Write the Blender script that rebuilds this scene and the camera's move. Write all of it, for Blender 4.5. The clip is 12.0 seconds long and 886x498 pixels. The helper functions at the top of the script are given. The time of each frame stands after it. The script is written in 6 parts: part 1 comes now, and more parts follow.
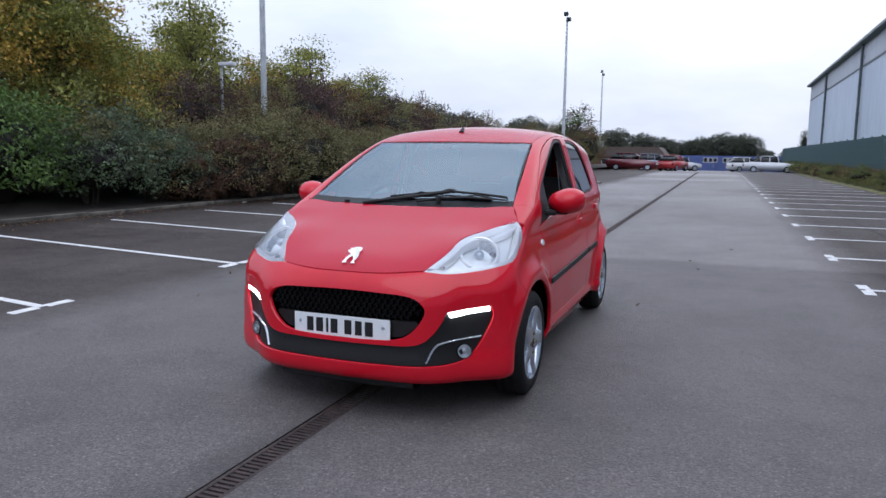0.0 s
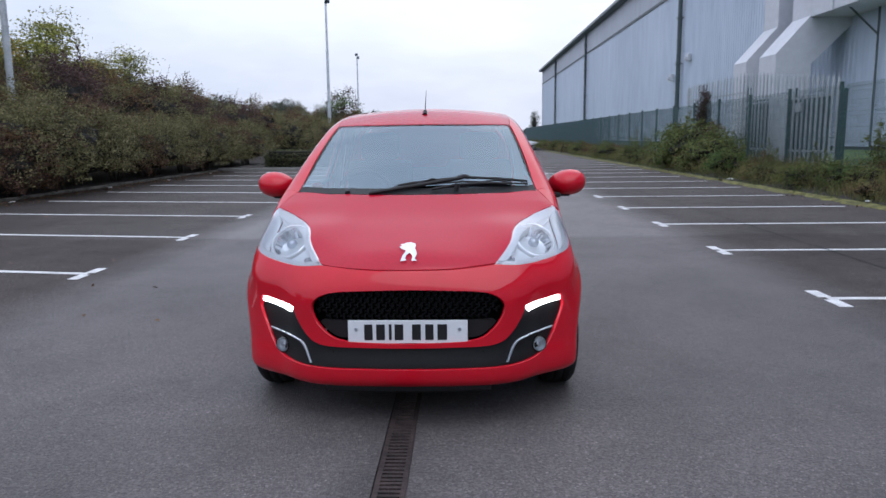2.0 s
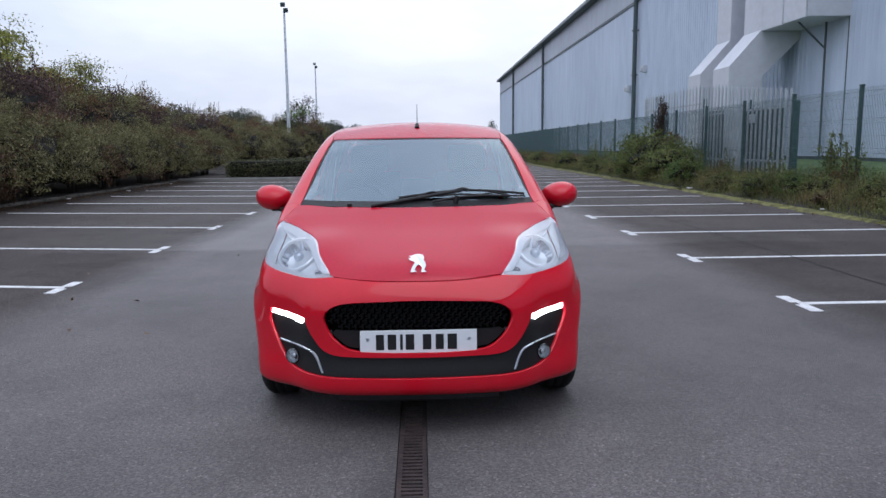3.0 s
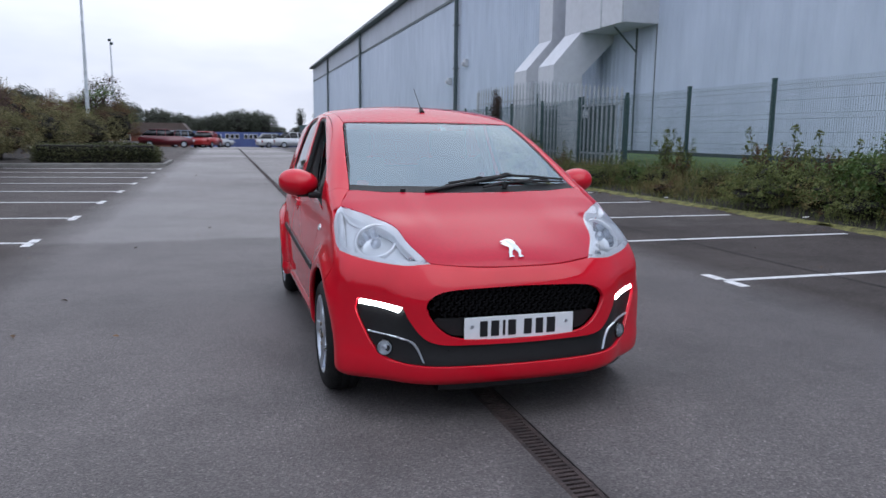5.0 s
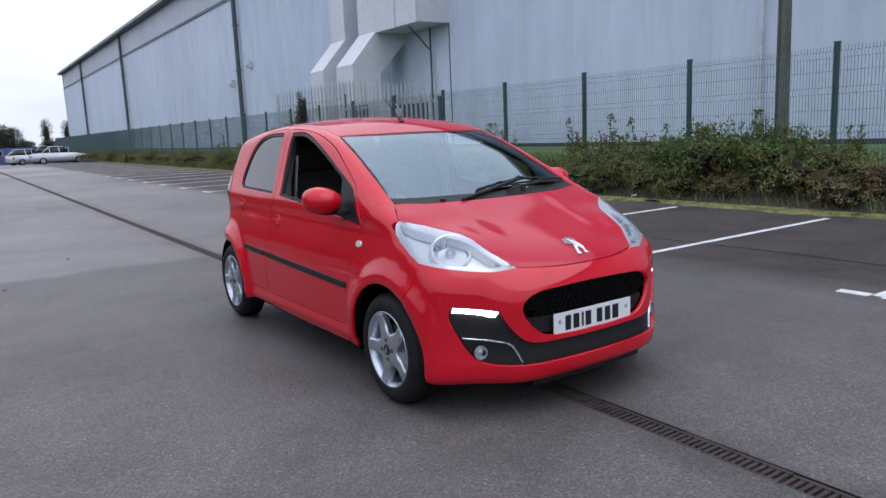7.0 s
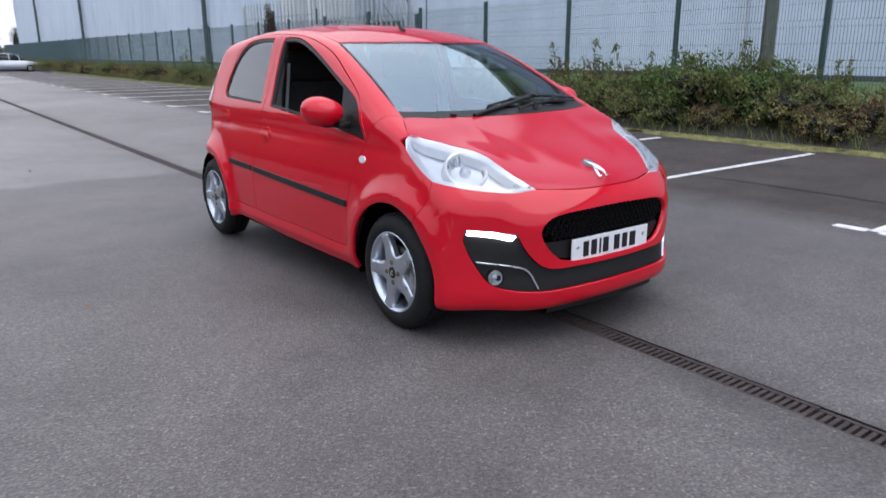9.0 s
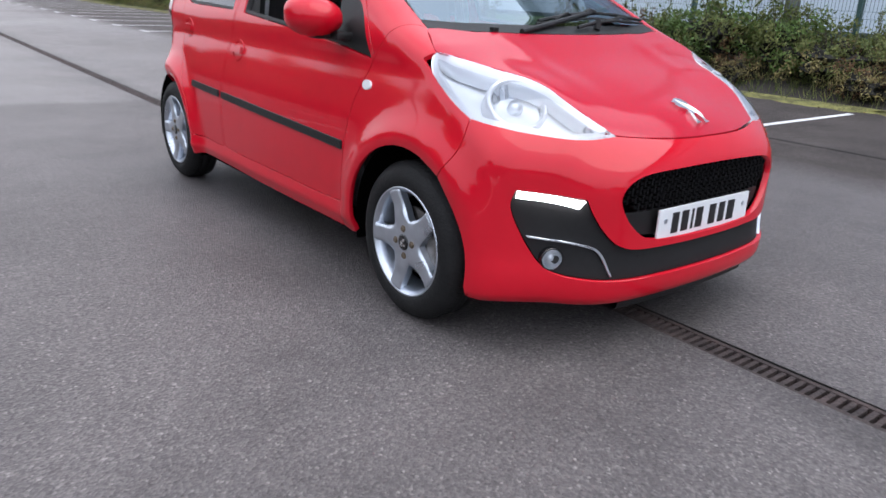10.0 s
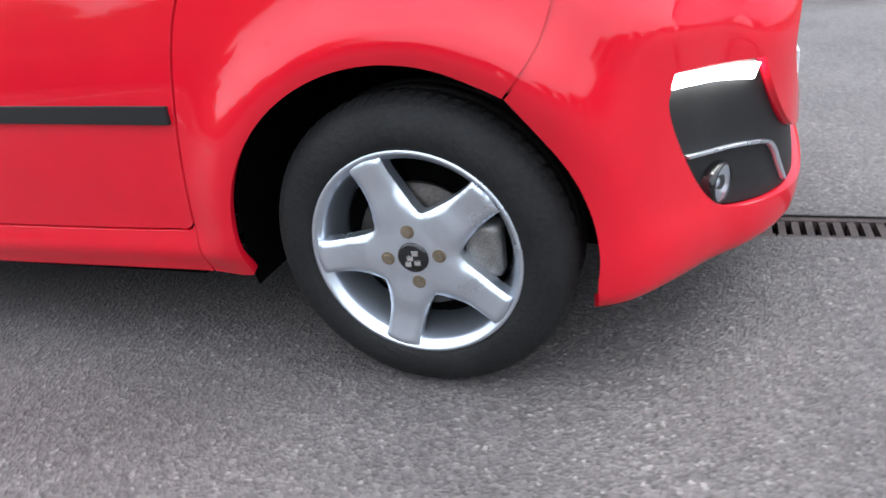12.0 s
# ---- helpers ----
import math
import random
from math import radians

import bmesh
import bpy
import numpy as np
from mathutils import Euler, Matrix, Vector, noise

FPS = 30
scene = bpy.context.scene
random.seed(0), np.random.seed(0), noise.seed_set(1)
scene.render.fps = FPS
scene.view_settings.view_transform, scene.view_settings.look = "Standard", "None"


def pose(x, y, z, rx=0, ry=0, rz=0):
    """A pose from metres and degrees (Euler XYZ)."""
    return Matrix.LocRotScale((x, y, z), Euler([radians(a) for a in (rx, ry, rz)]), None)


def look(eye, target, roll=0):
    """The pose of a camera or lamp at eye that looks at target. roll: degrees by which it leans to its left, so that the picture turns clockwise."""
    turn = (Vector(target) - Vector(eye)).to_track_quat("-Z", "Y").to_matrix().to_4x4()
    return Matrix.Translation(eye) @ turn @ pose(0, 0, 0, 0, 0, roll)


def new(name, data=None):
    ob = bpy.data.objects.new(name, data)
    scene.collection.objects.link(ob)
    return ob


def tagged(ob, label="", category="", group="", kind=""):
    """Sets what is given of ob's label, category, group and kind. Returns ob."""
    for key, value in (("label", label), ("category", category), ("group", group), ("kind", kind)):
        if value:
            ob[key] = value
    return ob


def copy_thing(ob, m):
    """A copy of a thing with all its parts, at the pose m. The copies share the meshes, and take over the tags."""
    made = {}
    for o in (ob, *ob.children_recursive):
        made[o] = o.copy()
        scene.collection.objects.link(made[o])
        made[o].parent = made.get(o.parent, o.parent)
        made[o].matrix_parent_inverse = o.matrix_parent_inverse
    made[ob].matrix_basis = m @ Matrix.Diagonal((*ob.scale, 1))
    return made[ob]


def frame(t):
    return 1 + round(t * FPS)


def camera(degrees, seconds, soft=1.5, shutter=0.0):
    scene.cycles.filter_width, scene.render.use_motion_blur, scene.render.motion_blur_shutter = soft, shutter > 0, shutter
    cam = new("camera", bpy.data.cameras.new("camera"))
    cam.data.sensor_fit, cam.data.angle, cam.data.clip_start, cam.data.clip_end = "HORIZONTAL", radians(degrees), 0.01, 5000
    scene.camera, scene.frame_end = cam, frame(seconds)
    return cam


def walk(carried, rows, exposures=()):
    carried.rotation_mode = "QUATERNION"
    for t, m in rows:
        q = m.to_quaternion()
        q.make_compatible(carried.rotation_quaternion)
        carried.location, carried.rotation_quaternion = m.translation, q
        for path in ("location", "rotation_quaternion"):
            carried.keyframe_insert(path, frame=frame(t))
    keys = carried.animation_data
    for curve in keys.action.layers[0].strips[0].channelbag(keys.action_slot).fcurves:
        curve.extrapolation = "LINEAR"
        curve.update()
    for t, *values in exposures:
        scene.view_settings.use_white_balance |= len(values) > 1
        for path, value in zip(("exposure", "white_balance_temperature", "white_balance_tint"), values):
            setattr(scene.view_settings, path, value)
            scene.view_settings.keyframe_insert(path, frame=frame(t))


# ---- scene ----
cam = camera(63.3, 12.0, shutter=0.3)
EXPOSURES = [(0, 0.38, 5900, 12), (2.5, 0.30, 5900, 12), (5.5, 0.33, 6000, 12), (8.5, 0.68, 6150, 12), (10, 1.00, 6300, 12), (10.5, 1.14, 6350, 12), (11, 1.37, 6400, 10.5), (12, 1.76, 6350, 7)]
PATH = [
    (0, (1.669, -2.990, 1.263), (0.961, -1.138, 0.999), 0.7),
    (0.5, (1.313, -3.005, 1.276), (0.738, -1.109, 1.002), 1.4),
    (1, (0.905, -3.078, 1.279), (0.540, -1.134, 0.984), 0.2),
    (1.5, (0.565, -3.000, 1.244), (0.357, -1.040, 0.905), -0.6),
    (2, (0.244, -3.012, 1.262), (0.187, -1.036, 0.954), -0.6),
    (2.5, (0.043, -3.099, 1.290), (0.082, -1.120, 1.005), -0.1),
    (3, (0.022, -3.100, 1.288), (0.080, -1.121, 1.004), -0.6),
    (3.2, (0.014, -3.098, 1.284), (0.073, -1.119, 1.003), 0.0),
    (4.8, (-1.072, -2.909, 1.269), (-0.556, -1.003, 0.952), 0.2),
    (5, (-1.236, -2.863, 1.262), (-0.661, -0.974, 0.950), 0.7),
    (5.5, (-1.656, -2.772, 1.276), (-0.893, -0.948, 0.975), 1.2),
    (6, (-2.006, -2.548, 1.297), (-1.069, -0.811, 0.969), 0.2),
    (6.5, (-2.297, -2.421, 1.324), (-1.246, -0.751, 0.999), -1.9),
    (6.7, (-2.381, -2.377, 1.333), (-1.286, -0.735, 1.007), -2.8),
    (8.3, (-2.690, -2.500, 1.362), (-1.578, -0.875, 1.037), -1.6),
    (8.5, (-2.678, -2.484, 1.360), (-1.569, -0.858, 1.009), -1.3),
    (9, (-2.552, -2.100, 1.276), (-1.399, -0.561, 0.752), -0.2),
    (9.5, (-2.342, -1.725, 1.196), (-1.166, -0.223, 0.593), -2.0),
    (10, (-2.155, -1.279, 1.085), (-0.962, 0.216, 0.413), 2.8),
    (10.5, (-2.066, -0.869, 1.034), (-0.753, 0.463, 0.255), 3.4),
    (11, (-1.930, -0.480, 0.972), (-0.537, 0.698, 0.090), 0.4),
    (11.5, (-1.860, -0.146, 0.880), (-0.317, 0.805, 0.025), -2.3),
    (12, (-1.811, 0.182, 0.824), (-0.136, 0.848, -0.049), -7.6),
]
walk(cam, [(t, look(eye, target, roll)) for t, eye, target, roll in PATH],
     exposures=EXPOSURES)

# ---- world and light: flat overcast daylight ----
world = bpy.data.worlds.new("overcast")
scene.world = world
world.use_nodes = True
wn = world.node_tree.nodes
wl = world.node_tree.links
wn.clear()
w_out = wn.new("ShaderNodeOutputWorld")
w_bg = wn.new("ShaderNodeBackground")
w_sky = wn.new("ShaderNodeTexSky")
w_sky.sky_type = "NISHITA"
w_sky.sun_disc = False
w_sky.sun_elevation = radians(38)
w_sky.sun_rotation = radians(20)
w_sky.dust_density = 4.0
w_co = wn.new("ShaderNodeTexCoord")
w_map = wn.new("ShaderNodeMapping")
w_map.inputs["Scale"].default_value = (1.0, 1.0, 3.2)
w_noise = wn.new("ShaderNodeTexNoise")
w_noise.inputs["Scale"].default_value = 1.7
w_noise.inputs["Detail"].default_value = 5.0
w_noise.inputs["Roughness"].default_value = 0.55
w_ramp = wn.new("ShaderNodeValToRGB")
w_ramp.color_ramp.elements[0].position = 0.34
w_ramp.color_ramp.elements[0].color = (5.15, 5.7, 6.85, 1)
w_ramp.color_ramp.elements[1].position = 0.66
w_ramp.color_ramp.elements[1].color = (8.25, 8.45, 9.0, 1)
w_mix = wn.new("ShaderNodeMix")
w_mix.data_type = "RGBA"
w_mix.inputs["Factor"].default_value = 0.9
wl.new(w_co.outputs["Generated"], w_map.inputs["Vector"])
wl.new(w_map.outputs["Vector"], w_noise.inputs["Vector"])
wl.new(w_noise.outputs["Fac"], w_ramp.inputs["Fac"])
wl.new(w_sky.outputs["Color"], w_mix.inputs["A"])
wl.new(w_ramp.outputs["Color"], w_mix.inputs["B"])
# overcast skies are brighter overhead than at the horizon
w_sep = wn.new("ShaderNodeSeparateXYZ")
w_rise = wn.new("ShaderNodeMapRange")
w_rise.inputs["From Min"].default_value = 0.10
w_rise.inputs["From Max"].default_value = 0.95
w_rise.inputs["To Min"].default_value = 0.95
w_rise.inputs["To Max"].default_value = 1.62
w_lift = wn.new("ShaderNodeMix")
w_lift.data_type, w_lift.blend_type = "RGBA", "MULTIPLY"
w_lift.inputs["Factor"].default_value = 1.0
wl.new(w_co.outputs["Generated"], w_sep.inputs[0])
wl.new(w_sep.outputs["Z"], w_rise.inputs["Value"])
wl.new(w_mix.outputs["Result"], w_lift.inputs["A"])
wl.new(w_rise.outputs["Result"], w_lift.inputs["B"])
wl.new(w_lift.outputs["Result"], w_bg.inputs["Color"])
wl.new(w_bg.outputs["Background"], w_out.inputs["Surface"])
w_bg.inputs["Strength"].default_value = 0.1

sun = new("sun", bpy.data.lights.new("sun", "SUN"))
sun.data.energy = 0.7
sun.data.angle = radians(60)
sun.data.color = (1.0, 0.97, 0.93)
sun.matrix_world = look((9, -16, 30), (0, 0, 0))

# ---- materials ----
def material(name, color, rough=0.6, metal=0.0, scale=0.0, vary=0.0, second=None, bump=0.0, bump_scale=0.0,
             coat=0.0, per_object=0.0, per_island=0.0, detail=6.0, spec=0.5, stretch=(1, 1, 1), rough_vary=0.0):
    """A principled surface with colour variation at two scales and a fine relief."""
    m = bpy.data.materials.new(name)
    m.use_nodes = True
    n, l = m.node_tree.nodes, m.node_tree.links
    p = n["Principled BSDF"]
    p.inputs["Roughness"].default_value = rough
    p.inputs["Metallic"].default_value = metal
    p.inputs["Specular IOR Level"].default_value = spec
    p.inputs["Coat Weight"].default_value = coat
    p.inputs["Coat Roughness"].default_value = 0.04
    p.inputs["Base Color"].default_value = (*color, 1)
    co = n.new("ShaderNodeTexCoord")
    mp = n.new("ShaderNodeMapping")
    mp.inputs["Scale"].default_value = stretch
    l.new(co.outputs["Object"], mp.inputs["Vector"])
    last = None
    if vary:
        big = n.new("ShaderNodeTexNoise")
        big.inputs["Scale"].default_value = scale
        big.inputs["Detail"].default_value = detail
        small = n.new("ShaderNodeTexNoise")
        small.inputs["Scale"].default_value = scale * 11
        small.inputs["Detail"].default_value = 3
        l.new(mp.outputs["Vector"], big.inputs["Vector"])
        l.new(mp.outputs["Vector"], small.inputs["Vector"])
        add = n.new("ShaderNodeMath")
        add.operation = "MULTIPLY_ADD"
        add.inputs[1].default_value = 0.5
        l.new(small.outputs["Fac"], add.inputs[0])
        half = n.new("ShaderNodeMath")
        half.operation = "MULTIPLY"
        half.inputs[1].default_value = 0.5
        l.new(big.outputs["Fac"], half.inputs[0])
        l.new(half.outputs[0], add.inputs[2])
        ramp = n.new("ShaderNodeValToRGB")
        ramp.color_ramp.elements[0].position = 0.36
        ramp.color_ramp.elements[1].position = 0.64
        c2 = second or color
        ramp.color_ramp.elements[0].color = (*[c * (1 - vary) for c in color], 1)
        ramp.color_ramp.elements[1].color = (*[min(1, c * (1 + vary)) for c in c2], 1)
        l.new(add.outputs[0], ramp.inputs["Fac"])
        last = ramp.outputs["Color"]
        l.new(last, p.inputs["Base Color"])
        if rough_vary:
            rr = n.new("ShaderNodeMapRange")
            rr.inputs["From Min"].default_value = 0.3
            rr.inputs["From Max"].default_value = 0.7
            rr.inputs["To Min"].default_value = max(0.02, rough - rough_vary)
            rr.inputs["To Max"].default_value = min(1, rough + rough_vary)
            l.new(big.outputs["Fac"], rr.inputs["Value"])
            l.new(rr.outputs["Result"], p.inputs["Roughness"])
    for source, amount in (("object", per_object), ("island", per_island)):
        if not amount:
            continue
        hsv = n.new("ShaderNodeHueSaturation")
        if source == "object":
            rnd = n.new("ShaderNodeObjectInfo").outputs["Random"]
        else:
            rnd = n.new("ShaderNodeNewGeometry").outputs["Random Per Island"]
        mr = n.new("ShaderNodeMapRange")
        mr.inputs["To Min"].default_value = 1 - amount
        mr.inputs["To Max"].default_value = 1 + amount
        l.new(rnd, mr.inputs["Value"])
        l.new(mr.outputs["Result"], hsv.inputs["Value"])
        if last is None:
            hsv.inputs["Color"].default_value = (*color, 1)
        else:
            l.new(last, hsv.inputs["Color"])
        last = hsv.outputs["Color"]
        l.new(last, p.inputs["Base Color"])
    if bump:
        bt = n.new("ShaderNodeTexNoise")
        bt.inputs["Scale"].default_value = bump_scale
        bt.inputs["Detail"].default_value = 4
        l.new(mp.outputs["Vector"], bt.inputs["Vector"])
        bn = n.new("ShaderNodeBump")
        bn.inputs["Strength"].default_value = bump
        bn.inputs["Distance"].default_value = 0.01
        l.new(bt.outputs["Fac"], bn.inputs["Height"])
        l.new(bn.outputs["Normal"], p.inputs["Normal"])
    return m


def glass(name, tint, rough=0.0, alpha=1.5, gloss=(0.95, 0.97, 1.0)):
    """A tinted pane: clear gloss over a partly see-through tint."""
    m = bpy.data.materials.new(name)
    m.use_nodes = True
    n, l = m.node_tree.nodes, m.node_tree.links
    n.remove(n["Principled BSDF"])
    tr = n.new("ShaderNodeBsdfTransparent")
    tr.inputs["Color"].default_value = (*tint, 1)
    gl = n.new("ShaderNodeBsdfGlossy")
    gl.inputs["Roughness"].default_value = rough
    gl.inputs["Color"].default_value = (*gloss, 1)
    fr = n.new("ShaderNodeFresnel")
    fr.inputs["IOR"].default_value = alpha
    mx = n.new("ShaderNodeMixShader")
    l.new(fr.outputs["Fac"], mx.inputs["Fac"])
    l.new(tr.outputs[0], mx.inputs[1])
    l.new(gl.outputs[0], mx.inputs[2])
    l.new(mx.outputs[0], n["Material Output"].inputs["Surface"])
    return m


def glow(name, color, strength):
    m = bpy.data.materials.new(name)
    m.use_nodes = True
    p = m.node_tree.nodes["Principled BSDF"]
    p.inputs["Base Color"].default_value = (*color, 1)
    p.inputs["Emission Color"].default_value = (*color, 1)
    p.inputs["Emission Strength"].default_value = strength
    return m


M_kerb = material("kerb_concrete", (0.23, 0.225, 0.21), 0.9, scale=3, vary=0.3, bump=0.4, bump_scale=60, per_object=0.15)
# much darker stone colour for the left kerb
M_kerb_dark = material("dark_kerb", (0.060, 0.055, 0.045), 0.95, scale=3, vary=0.5, second=(0.11, 0.10, 0.085), bump=0.5, bump_scale=60, per_object=0.2)
M_white = material("road_paint", (0.62, 0.62, 0.62), 0.75, scale=9, vary=0.22, bump=0.3, bump_scale=120)
M_grate = material("rusty_cast_iron", (0.028, 0.019, 0.018), 0.8, scale=14, vary=0.5, second=(0.046, 0.031, 0.028), bump=0.5, bump_scale=90, per_object=0.2)
M_pit = material("drain_pit", (0.012, 0.011, 0.010), 0.95, scale=8, vary=0.3)
M_soil = material("soil", (0.022, 0.017, 0.013), 0.95, scale=2.2, vary=0.5, bump=0.8, bump_scale=30)
M_moss = material("moss", (0.045, 0.043, 0.024), 0.95, scale=5.5, vary=0.6, second=(0.155, 0.15, 0.042), bump=0.8, bump_scale=80)
M_grass = material("mown_grass", (0.062, 0.125, 0.024), 0.95, scale=0.8, vary=0.35, second=(0.10, 0.15, 0.04), bump=0.8, bump_scale=70, per_island=0.25)
M_clad = material("blue_grey_cladding", (0.50, 0.57, 0.68), 0.5, scale=0.12, vary=0.08, second=(0.54, 0.60, 0.70), stretch=(1, 1, 0.25), per_island=0.0)
M_clad_top = material("grey_cladding", (0.46, 0.49, 0.55), 0.5, scale=0.15, vary=0.10, stretch=(1, 1, 0.3))
M_dark_trim = material("dark_green_grey_trim", (0.06, 0.085, 0.09), 0.5, scale=3, vary=0.2)
M_duct = material("galvanised_duct", (0.60, 0.61, 0.64), 0.5, metal=0.15, scale=0.35, vary=0.07, bump=0.05, bump_scale=3)
M_galv = material("galvanised_steel", (0.45, 0.48, 0.50), 0.55, metal=0.4, scale=3, vary=0.25, per_object=0.15)
M_green = material("green_powder_coat", (0.018, 0.055, 0.05), 0.5, scale=4, vary=0.2)
M_mesh_wire = material("green_wire", (0.075, 0.12, 0.125), 0.5)
M_plinth = material("dark_plinth", (0.05, 0.065, 0.065), 0.8, scale=2, vary=0.3)


def asphalt(name):
    """Worn grey asphalt: stone chips in dark binder, stains, and damp stretches with more sheen."""
    m = bpy.data.materials.new(name)
    m.use_nodes = True
    n, l = m.node_tree.nodes, m.node_tree.links
    p = n["Principled BSDF"]
    co = n.new("ShaderNodeTexCoord").outputs["Object"]

    def tex(kind, scale, **more):
        t = n.new(kind)
        t.inputs["Scale"].default_value = scale
        for k, v in more.items():
            t.inputs[k].default_value = v
        l.new(co, t.inputs["Vector"])
        return t

    def ramp(source, stops):
        r = n.new("ShaderNodeValToRGB")
        while len(r.color_ramp.elements) < len(stops):
            r.color_ramp.elements.new(0.5)
        for e, (pos, c) in zip(r.color_ramp.elements, stops):
            e.position = pos
            e.color = (c, c, c, 1) if isinstance(c, float) else (*c, 1)
        l.new(source, r.inputs["Fac"])
        return r.outputs["Color"]

    def mul(a, b, fac=1.0, kind="MULTIPLY"):
        x = n.new("ShaderNodeMix")
        x.data_type, x.blend_type = "RGBA", kind
        x.inputs["Factor"].default_value = fac
        l.new(a, x.inputs["A"])
        l.new(b, x.inputs["B"])
        return x.outputs["Result"]

    chips = tex("ShaderNodeTexVoronoi", 130.0)
    grit = tex("ShaderNodeTexNoise", 58.0, Detail=6.0, Roughness=0.7)
    stain = tex("ShaderNodeTexNoise", 0.55, Detail=7.0, Roughness=0.6)
    blotch = tex("ShaderNodeTexNoise", 1.9, Detail=6.0, Roughness=0.62)
    wide = tex("ShaderNodeTexNoise", 0.11, Detail=3.0)
    spots = tex("ShaderNodeTexNoise", 3.1, Detail=4.0, Roughness=0.5)
    base = ramp(chips.outputs["Color"], [(0.0, (0.056, 0.050, 0.0490)), (0.5, (0.098, 0.0875, 0.0855)), (0.84, (0.138, 0.123, 0.119)), (1.0, (0.26, 0.24, 0.225))])
    col = mul(base, ramp(grit.outputs["Fac"], [(0.32, 0.68), (0.5, 1.0), (0.7, 1.26)]))
    col = mul(col, ramp(stain.outputs["Fac"], [(0.3, 0.72), (0.5, 1.0), (0.72, 1.14)]))
    col = mul(col, ramp(blotch.outputs["Fac"], [(0.32, 0.80), (0.5, 1.0), (0.68, 1.13)]))
    col = mul(col, ramp(wide.outputs["Fac"], [(0.35, 0.88), (0.65, 1.1)]))
    # older, smoother and paler surfacing beyond a ragged joint
    sep = n.new("ShaderNodeSeparateXYZ")
    l.new(co, sep.inputs[0])
    rag = n.new("ShaderNodeMath")
    rag.operation = "MULTIPLY_ADD"
    rag.inputs[1].default_value = 0.9
    l.new(stain.outputs["Fac"], rag.inputs[0])
    l.new(sep.outputs["Y"], rag.inputs[2])
    past = n.new("ShaderNodeMapRange")
    past.inputs["From Min"].default_value = 6.38
    past.inputs["From Max"].default_value = 6.62
    l.new(rag.outputs[0], past.inputs["Value"])
    col = mul(col, ramp(past.outputs["Result"], [(0.0, 1.0), (1.0, 1.12)]))
    # the bays on both sides have a darker, older coat than the aisle
    side = n.new("ShaderNodeMath")
    side.operation = "ABSOLUTE"
    l.new(sep.outputs["X"], side.inputs[0])
    bay = n.new("ShaderNodeMapRange")
    bay.inputs["From Min"].default_value = 2.75
    bay.inputs["From Max"].default_value = 3.5
    l.new(side.outputs[0], bay.inputs["Value"])
    col = mul(col, ramp(bay.outputs["Result"], [(0.0, 1.0), (1.0, (0.70, 0.68, 0.655))]))
    # silt and grime along the drain
    off = n.new("ShaderNodeMath")
    off.inputs[1].default_value = 0.031
    l.new(sep.outputs["X"], off.inputs[0])
    away = n.new("ShaderNodeMath")
    away.operation = "ABSOLUTE"
    l.new(off.outputs[0], away.inputs[0])
    silt = n.new("ShaderNodeMath")
    silt.operation = "MULTIPLY_ADD"
    silt.inputs[1].default_value = 0.28
    l.new(blotch.outputs["Fac"], silt.inputs[0])
    l.new(away.outputs[0], silt.inputs[2])
    grime = n.new("ShaderNodeMapRange")
    grime.inputs["From Min"].default_value = 0.19
    grime.inputs["From Max"].default_value = 0.42
    l.new(silt.outputs[0], grime.inputs["Value"])
    col = mul(col, ramp(grime.outputs["Result"], [(0.0, 0.72), (1.0, 1.0)]))
    # damp earth and leaf mould from the shrub bed, plus painted-in dark hedge reflection
    mould_shade = n.new("ShaderNodeMath")
    mould_shade.operation = "MULTIPLY_ADD"
    mould_shade.inputs[1].default_value = 2.6
    l.new(stain.outputs["Fac"], mould_shade.inputs[0])
    l.new(sep.outputs["X"], mould_shade.inputs[2])
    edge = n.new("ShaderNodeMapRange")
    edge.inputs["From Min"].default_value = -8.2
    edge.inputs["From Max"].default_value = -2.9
    l.new(mould_shade.outputs[0], edge.inputs["Value"])
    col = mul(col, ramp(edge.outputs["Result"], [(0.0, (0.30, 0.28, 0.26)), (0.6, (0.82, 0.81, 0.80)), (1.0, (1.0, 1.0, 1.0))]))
    col = mul(col, ramp(spots.outputs["Fac"], [(0.22, 0.72), (0.36, 1.0), (1.0, 1.0)]))
    l.new(col, p.inputs["Base Color"])
    damp = n.new("ShaderNodeMapRange")
    damp.inputs["From Min"].default_value = 0.35
    damp.inputs["From Max"].default_value = 0.65
    damp.inputs["To Min"].default_value = 0.50
    damp.inputs["To Max"].default_value = 0.72
    l.new(wide.outputs["Fac"], damp.inputs["Value"])
    sheen = n.new("ShaderNodeMath")
    sheen.operation = "MULTIPLY_ADD"
    sheen.inputs[1].default_value = -0.16
    l.new(past.outputs["Result"], sheen.inputs[0])
    l.new(damp.outputs["Result"], sheen.inputs[2])
    coarse = n.new("ShaderNodeMath")
    coarse.operation = "MULTIPLY_ADD"
    coarse.inputs[1].default_value = 0.24
    l.new(bay.outputs["Result"], coarse.inputs[0])
    l.new(sheen.outputs[0], coarse.inputs[2])
    l.new(coarse.outputs[0], p.inputs["Roughness"])
    shine = n.new("ShaderNodeMapRange")
    shine.inputs["To Min"].default_value = 0.4
    shine.inputs["To Max"].default_value = 0.10
    l.new(bay.outputs["Result"], shine.inputs["Value"])
    l.new(shine.outputs["Result"], p.inputs["Specular IOR Level"])
    b = n.new("ShaderNodeBump")
    b.inputs["Strength"].default_value = 0.62
    b.inputs["Distance"].default_value = 0.006
    add = n.new("ShaderNodeMath")
    add.operation = "ADD"
    l.new(chips.outputs["Distance"], add.inputs[0])
